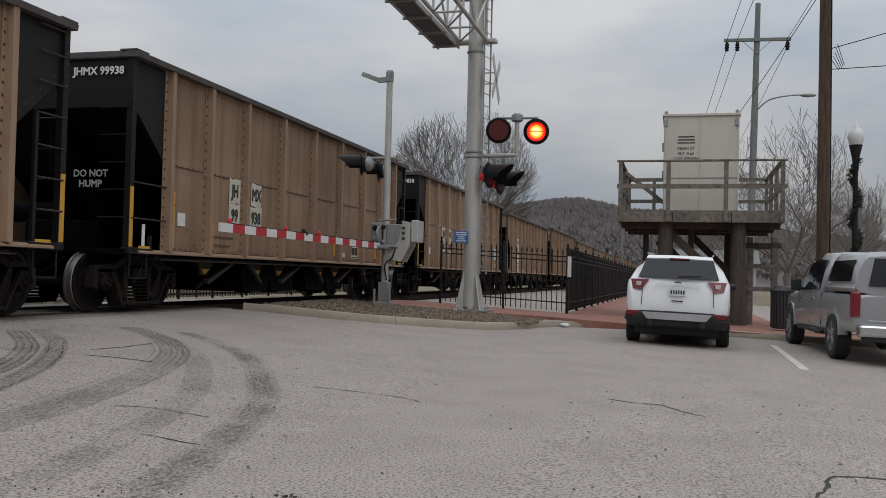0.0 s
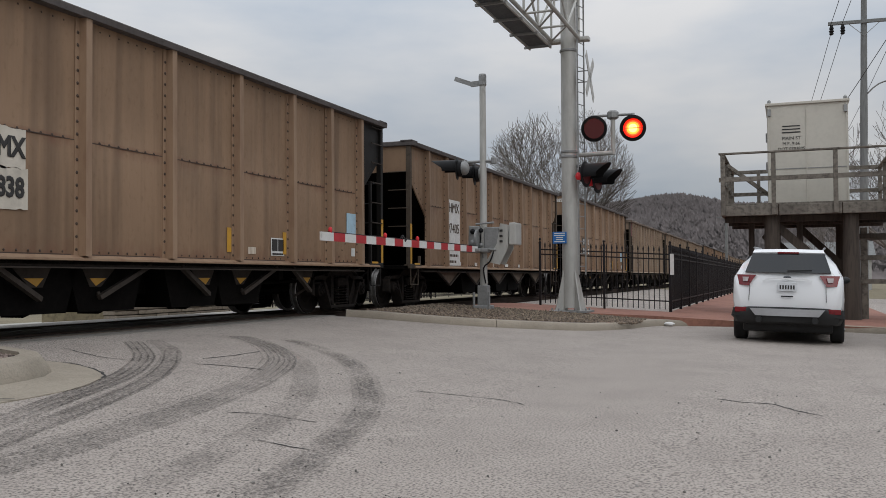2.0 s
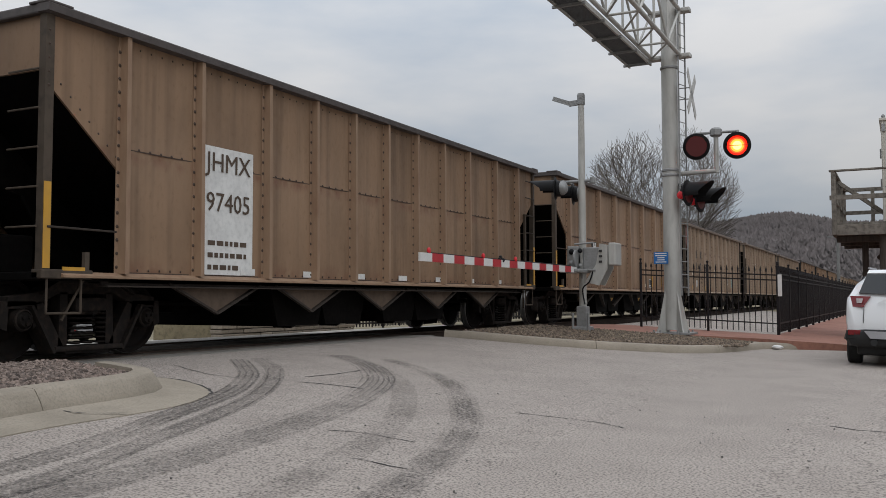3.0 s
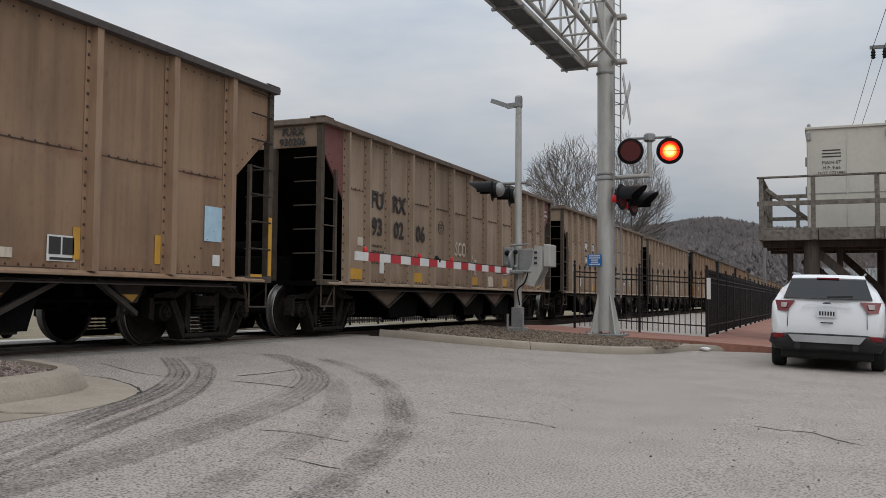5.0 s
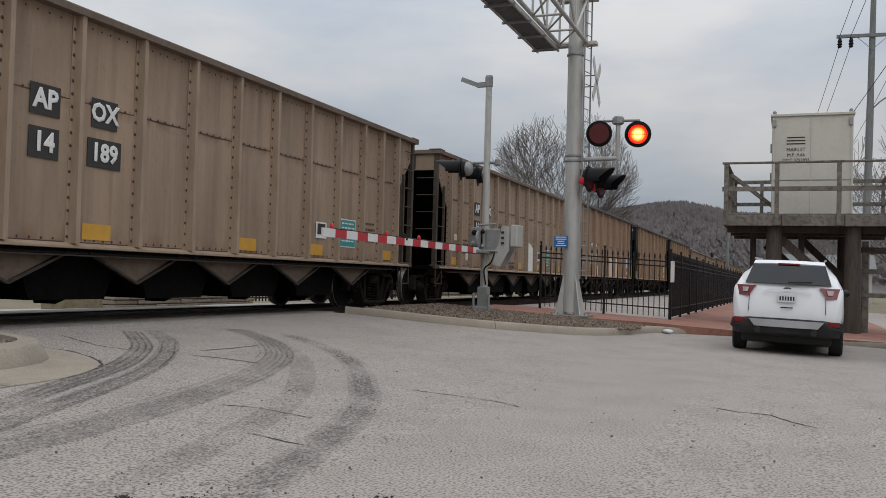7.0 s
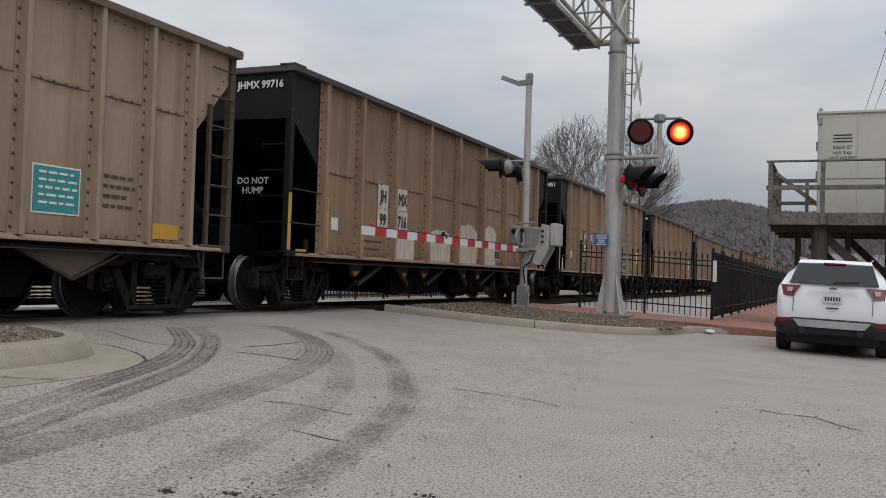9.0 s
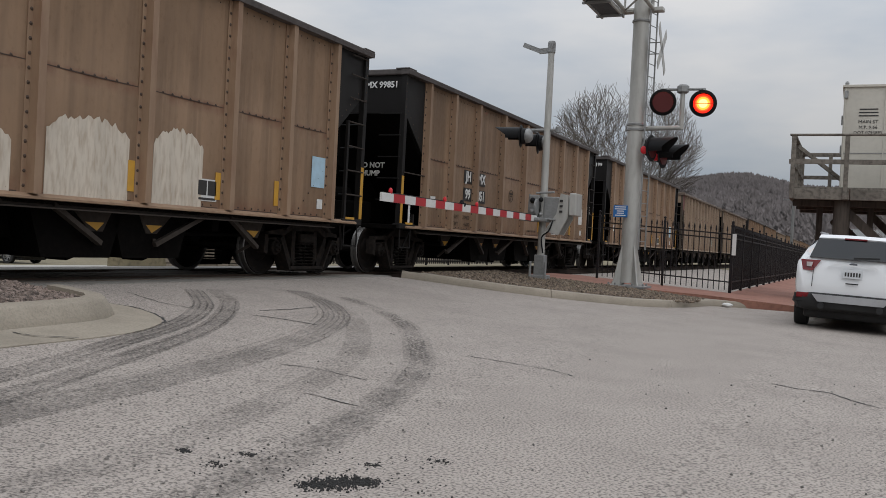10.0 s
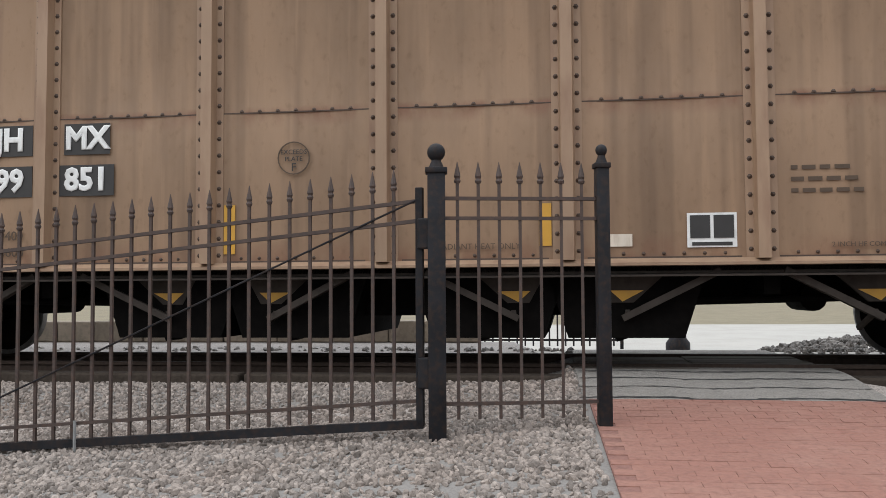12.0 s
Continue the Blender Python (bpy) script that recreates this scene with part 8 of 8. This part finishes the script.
def bare_tree(m, h, wide, seed, label, depth=7):
    """Trunk, fanned limbs and fine twigs that fill a rounded crown."""
    rng = random.Random(seed)
    o = thing("bare_tree", label, "tree", m)
    tv, tf = [], []
    lv, lf = [], []
    mid, tall = 0.60 * h, 0.40 * h

    def limb(v, f, a, b, r0, r1, n):
        d = (b - a).normalized()
        u = d.orthogonal().normalized()
        w = d.cross(u)
        k = len(v)
        for c, r in ((a, r0), (b, r1)):
            for i in range(n):
                t = 2 * math.pi * i / n
                v.append(c + (u * math.cos(t) + w * math.sin(t)) * r)
        for i in range(n):
            f.append((k + i, k + (i + 1) % n, k + n + (i + 1) % n, k + n + i))

    def beyond(p):
        return (p.x * p.x + p.y * p.y) / (wide * wide) + ((p.z - mid) / tall) ** 2

    def grow(p, d, ln, r, lvl):
        segs = 3 if lvl < 4 else 2
        reach = rng.uniform(0.82, 1.06)
        for s in range(segs):
            out = (p - Vector((0, 0, 0.3 * h)))
            out = out.normalized() if out.length > 0.1 else Vector((0, 0, 1))
            d = (d + Vector((rng.uniform(-1, 1), rng.uniform(-1, 1), rng.uniform(-0.7, 0.8))) * 0.15 + out * 0.12).normalized()
            q = p + d * (ln / segs)
            if lvl > 1 and beyond(q) > reach:
                return
            r2 = max(r * 0.86, 0.0115)
            limb(tv if lvl < 2 else lv, tf if lvl < 2 else lf, p, q, r, r2, 7 if lvl < 2 else (4 if lvl < 4 else 3))
            p, r = q, r2
            if lvl >= 1 and s < segs - 1 and lvl < depth:
                side = Vector((rng.uniform(-1, 1), rng.uniform(-1, 1), rng.uniform(-0.3, 0.6))).normalized()
                grow(p, (d * 0.6 + side * 0.7).normalized(), ln * 0.66, r * 0.5, lvl + 1)
        if lvl < depth:
            for k in range(6 if lvl == 0 else (3 if lvl < 4 else 2)):
                side = Vector((rng.uniform(-1, 1), rng.uniform(-1, 1), rng.uniform(-0.2, 0.4))).normalized()
                if lvl == 0:
                    a = 6.283 * (k + rng.uniform(-0.25, 0.25)) / 6
                    side = Vector((math.cos(a), math.sin(a), rng.uniform(-0.1, 0.7)))
                grow(p, (d * 0.8 + side * (0.75 if lvl == 0 else 0.5)).normalized(), ln * rng.uniform(0.72, 0.86) * (2.0 if lvl == 0 else 1.0), r * (0.6 if lvl == 0 else 0.68), lvl + 1)

    grow(Vector((0, 0, -0.2)), Vector((0, 0, 1)), h * 0.2, h * 0.024, 0)
    for name, v, f in (("trunk", tv, tf), ("crown", lv, lf)):
        me = bpy.data.meshes.new(name)
        me.from_pydata(v, [], f)
        me.materials.append(M_BARK)
        part(name, me, None, o)
    return o


t1 = bare_tree(pose(-14.3, 60.0, -0.3), 13.2, 5.3, 3, "bare winter tree with a wide rounded crown")
t2 = bare_tree(pose(5.4, 50.0, -0.2), 11.0, 3.6, 8, "tall bare winter tree beyond the pavement", 6)
for k, (x, y, s) in enumerate(((8.6, 56, 0.95), (11.5, 62, 1.0), (15.0, 58, 0.9), (9.8, 75, 1.15), (4.0, 88, 0.9), (14.0, 84, 1.1), (19.0, 70, 1.0))):
    c = copy_thing(t2, pose(x, y, -0.2, 0, 0, 77 * k))
    c.scale = (s * 0.85, s * 0.85, s * 0.82)
    tagged(c, "bare winter tree in the row beyond the lot")


def hill_height(x, y):
    """A wooded ridge beyond the town."""
    ridge = 40 * math.exp(-((x + 150) / 210.0) ** 2) + 20 + 5 * math.sin(x * 0.021 + 1.0) + 3 * math.sin(x * 0.067)
    return ridge * clamp((y - 330) / 300.0) ** 0.8 * clamp((2000 - y) / 600)


def build_hill():
    xs = axis_steps((-1500, -420, 120), (-420, 220, 20), (220, 1500, 160))
    ys = axis_steps((330, 700, 18), (700, 2000, 200))
    verts = [(x, y, hill_height(x, y) - 1.5) for y in ys for x in xs]
    nx = len(xs)
    faces = [(j * nx + i, j * nx + i + 1, (j + 1) * nx + i + 1, (j + 1) * nx + i) for j in range(len(ys) - 1) for i in range(nx - 1)]
    me = bpy.data.meshes.new("hill")
    me.from_pydata(verts, [], faces)
    me.materials.append(M_FARWOOD)
    tagged(new("hill", me), "brown wooded hill beyond the town", "hill", kind="structure")
    rng = random.Random(14)
    v, f = [], []
    for _ in range(42000):
        x, y = rng.uniform(-330, 120), 335 + 320 * rng.random() ** 0.8
        z = hill_height(x, y) - 1.2
        h, r = rng.uniform(2.6, 5.0), rng.uniform(0.5, 1.2)
        k = len(v)
        n = 3
        v.append((x, y, z))
        for i in range(n):
            a = 2 * math.pi * i / n + rng.random()
            v.append((x + r * math.cos(a), y + r * math.sin(a), z + h * rng.uniform(0.45, 0.75)))
        v.append((x + rng.uniform(-1, 1), y, z + h))
        for i in range(n):
            j = (i + 1) % n
            f.append((k, k + 1 + j, k + 1 + i))
            f.append((k + 1 + i, k + 1 + j, k + n + 1))
    me = bpy.data.meshes.new("far_woods")
    me.from_pydata(v, [], f)
    me.materials.append(M_FARWOOD)
    tagged(new("far_woods", me), "leafless brown woods covering the far hill", "woods", kind="stuff")


build_hill()
fp = service_pole(pose(-5.4, 92.0, -0.3), 7.5, 0.16, 0.12, "distant wooden pole with a short crossarm", M_POLEGREY)
bm = B()
box(bm, (0, 0, 7.2), (1.8, 0.1, 0.12), bevel=0.01)
part("crossarm", bm, M_POLEGREY, fp)

M_SHED = mat("pale_shed_wall", (0.42, 0.41, 0.39), 0.8, grain=6, amount=0.2, patch=1, patch_amount=0.3, bump=0.05)


def far_house(m, w, d, h, label):
    o = thing("far_building", label, "building", m)
    bm = B()
    box(bm, (0, d / 2, h / 2), (w, d, h))
    part("wall", bm, M_SHED, o)
    bm = B()
    prism(bm, [(-0.4, h), (d / 2, h + 1.6), (d + 0.4, h), (d + 0.4, h + 0.15), (d / 2, h + 1.8), (-0.4, h + 0.15)], -w / 2 - 0.4, w / 2 + 0.4)
    part("roof", bm, M_POLEGREY, o)
    for x in (-w / 4, w / 4):
        bm = B()
        box(bm, (x, -0.02, h * 0.55), (1.2, 0.06, 1.3))
        part("window", bm, M_CARGLASS, o)


far_house(pose(3.5, 100, -0.3), 9, 6, 3.2, "low pale building beyond the timber stage")

# ---- brick pieces of the walk ----
walk_root = thing("brick_paving", "worn red bricks laid in running bond", "pavement", kind="structure")
bm = B()
box(bm, (0, 0, 0), (0.1022, 0.2092, 0.04), bevel=0.0018)
brick_me = mesh_of("brick", bm, M_BRICK)
count, extra = 0, B()
ix = 0
x = -6.88
while x < -1.8:
    shift = 0.105 if ix % 2 else 0.0
    u = (x + 6.95) / 5.35
    ya, yb = 0.13 + 0.2 * u, 2.27 + 0.17 * u
    y = ya + 0.105 + shift - 0.1
    while y < yb - 0.05:
        if y > ya + 0.09:
            q = random.Random(ix * 100 + int(y * 50))
            mm = pose(x, y, g(x, y) + 0.002 + q.uniform(-0.0015, 0.0015), 0, 4.3, q.uniform(-0.4, 0.4))
            if count < 300 and x > -6.2:
                part("brick", brick_me, None, walk_root, m=mm)
                count += 1
            else:
                bmesh.ops.create_cube(extra, size=1.0, matrix=mm @ Matrix.Diagonal((0.1, 0.206, 0.04, 1)))
        y += 0.2105
    x += 0.1035
    ix += 1
tagged(part("far_bricks", extra, M_BRICK, walk_root), kind="stuff")


# ---- what moves ----
def motions():
    for car, front in zip(fleet, FRONTS):
        walk(car, [(t, pose(TRACK_X, front + run, RAIL_TOP)) for t, run in RUN])
    # rolling wheels of the cars that pass close by
    spin = math.degrees(SPEED / 0.457)
    frames_all = [i / 30 for i in range(361)]
    for k in range(0, 11):
        for w in [o for o in fleet[k].children if o.name.startswith("wheelset")]:
            x, y, z = w.location
            walk(w, [(t, pose(x, y, z, spin * t)) for t in frames_all])
    # the two lamps wink in turn, once a second: each leaf turns edge-on to show its lamp
    for leaf, phase, yaw in ((SHUT_A, 0.35, 11.2), (SHUT_B, 0.85, 9.5)):
        x, y, z = leaf.location
        rows, is_open = [(0.0, pose(x, y, z, 9 if phase < 0.5 else 97, 0, yaw))], phase > 0.5
        t = 0.35
        while t < 11.95:
            rows.append((t - 0.034, pose(x, y, z, 97 if is_open else 9, 0, yaw)))
            is_open = not is_open
            rows.append((t, pose(x, y, z, 97 if is_open else 9, 0, yaw)))
            t += 0.5
        rows.append((12.0, pose(x, y, z, 97 if is_open else 9, 0, yaw)))
        walk(leaf, rows)


motions()
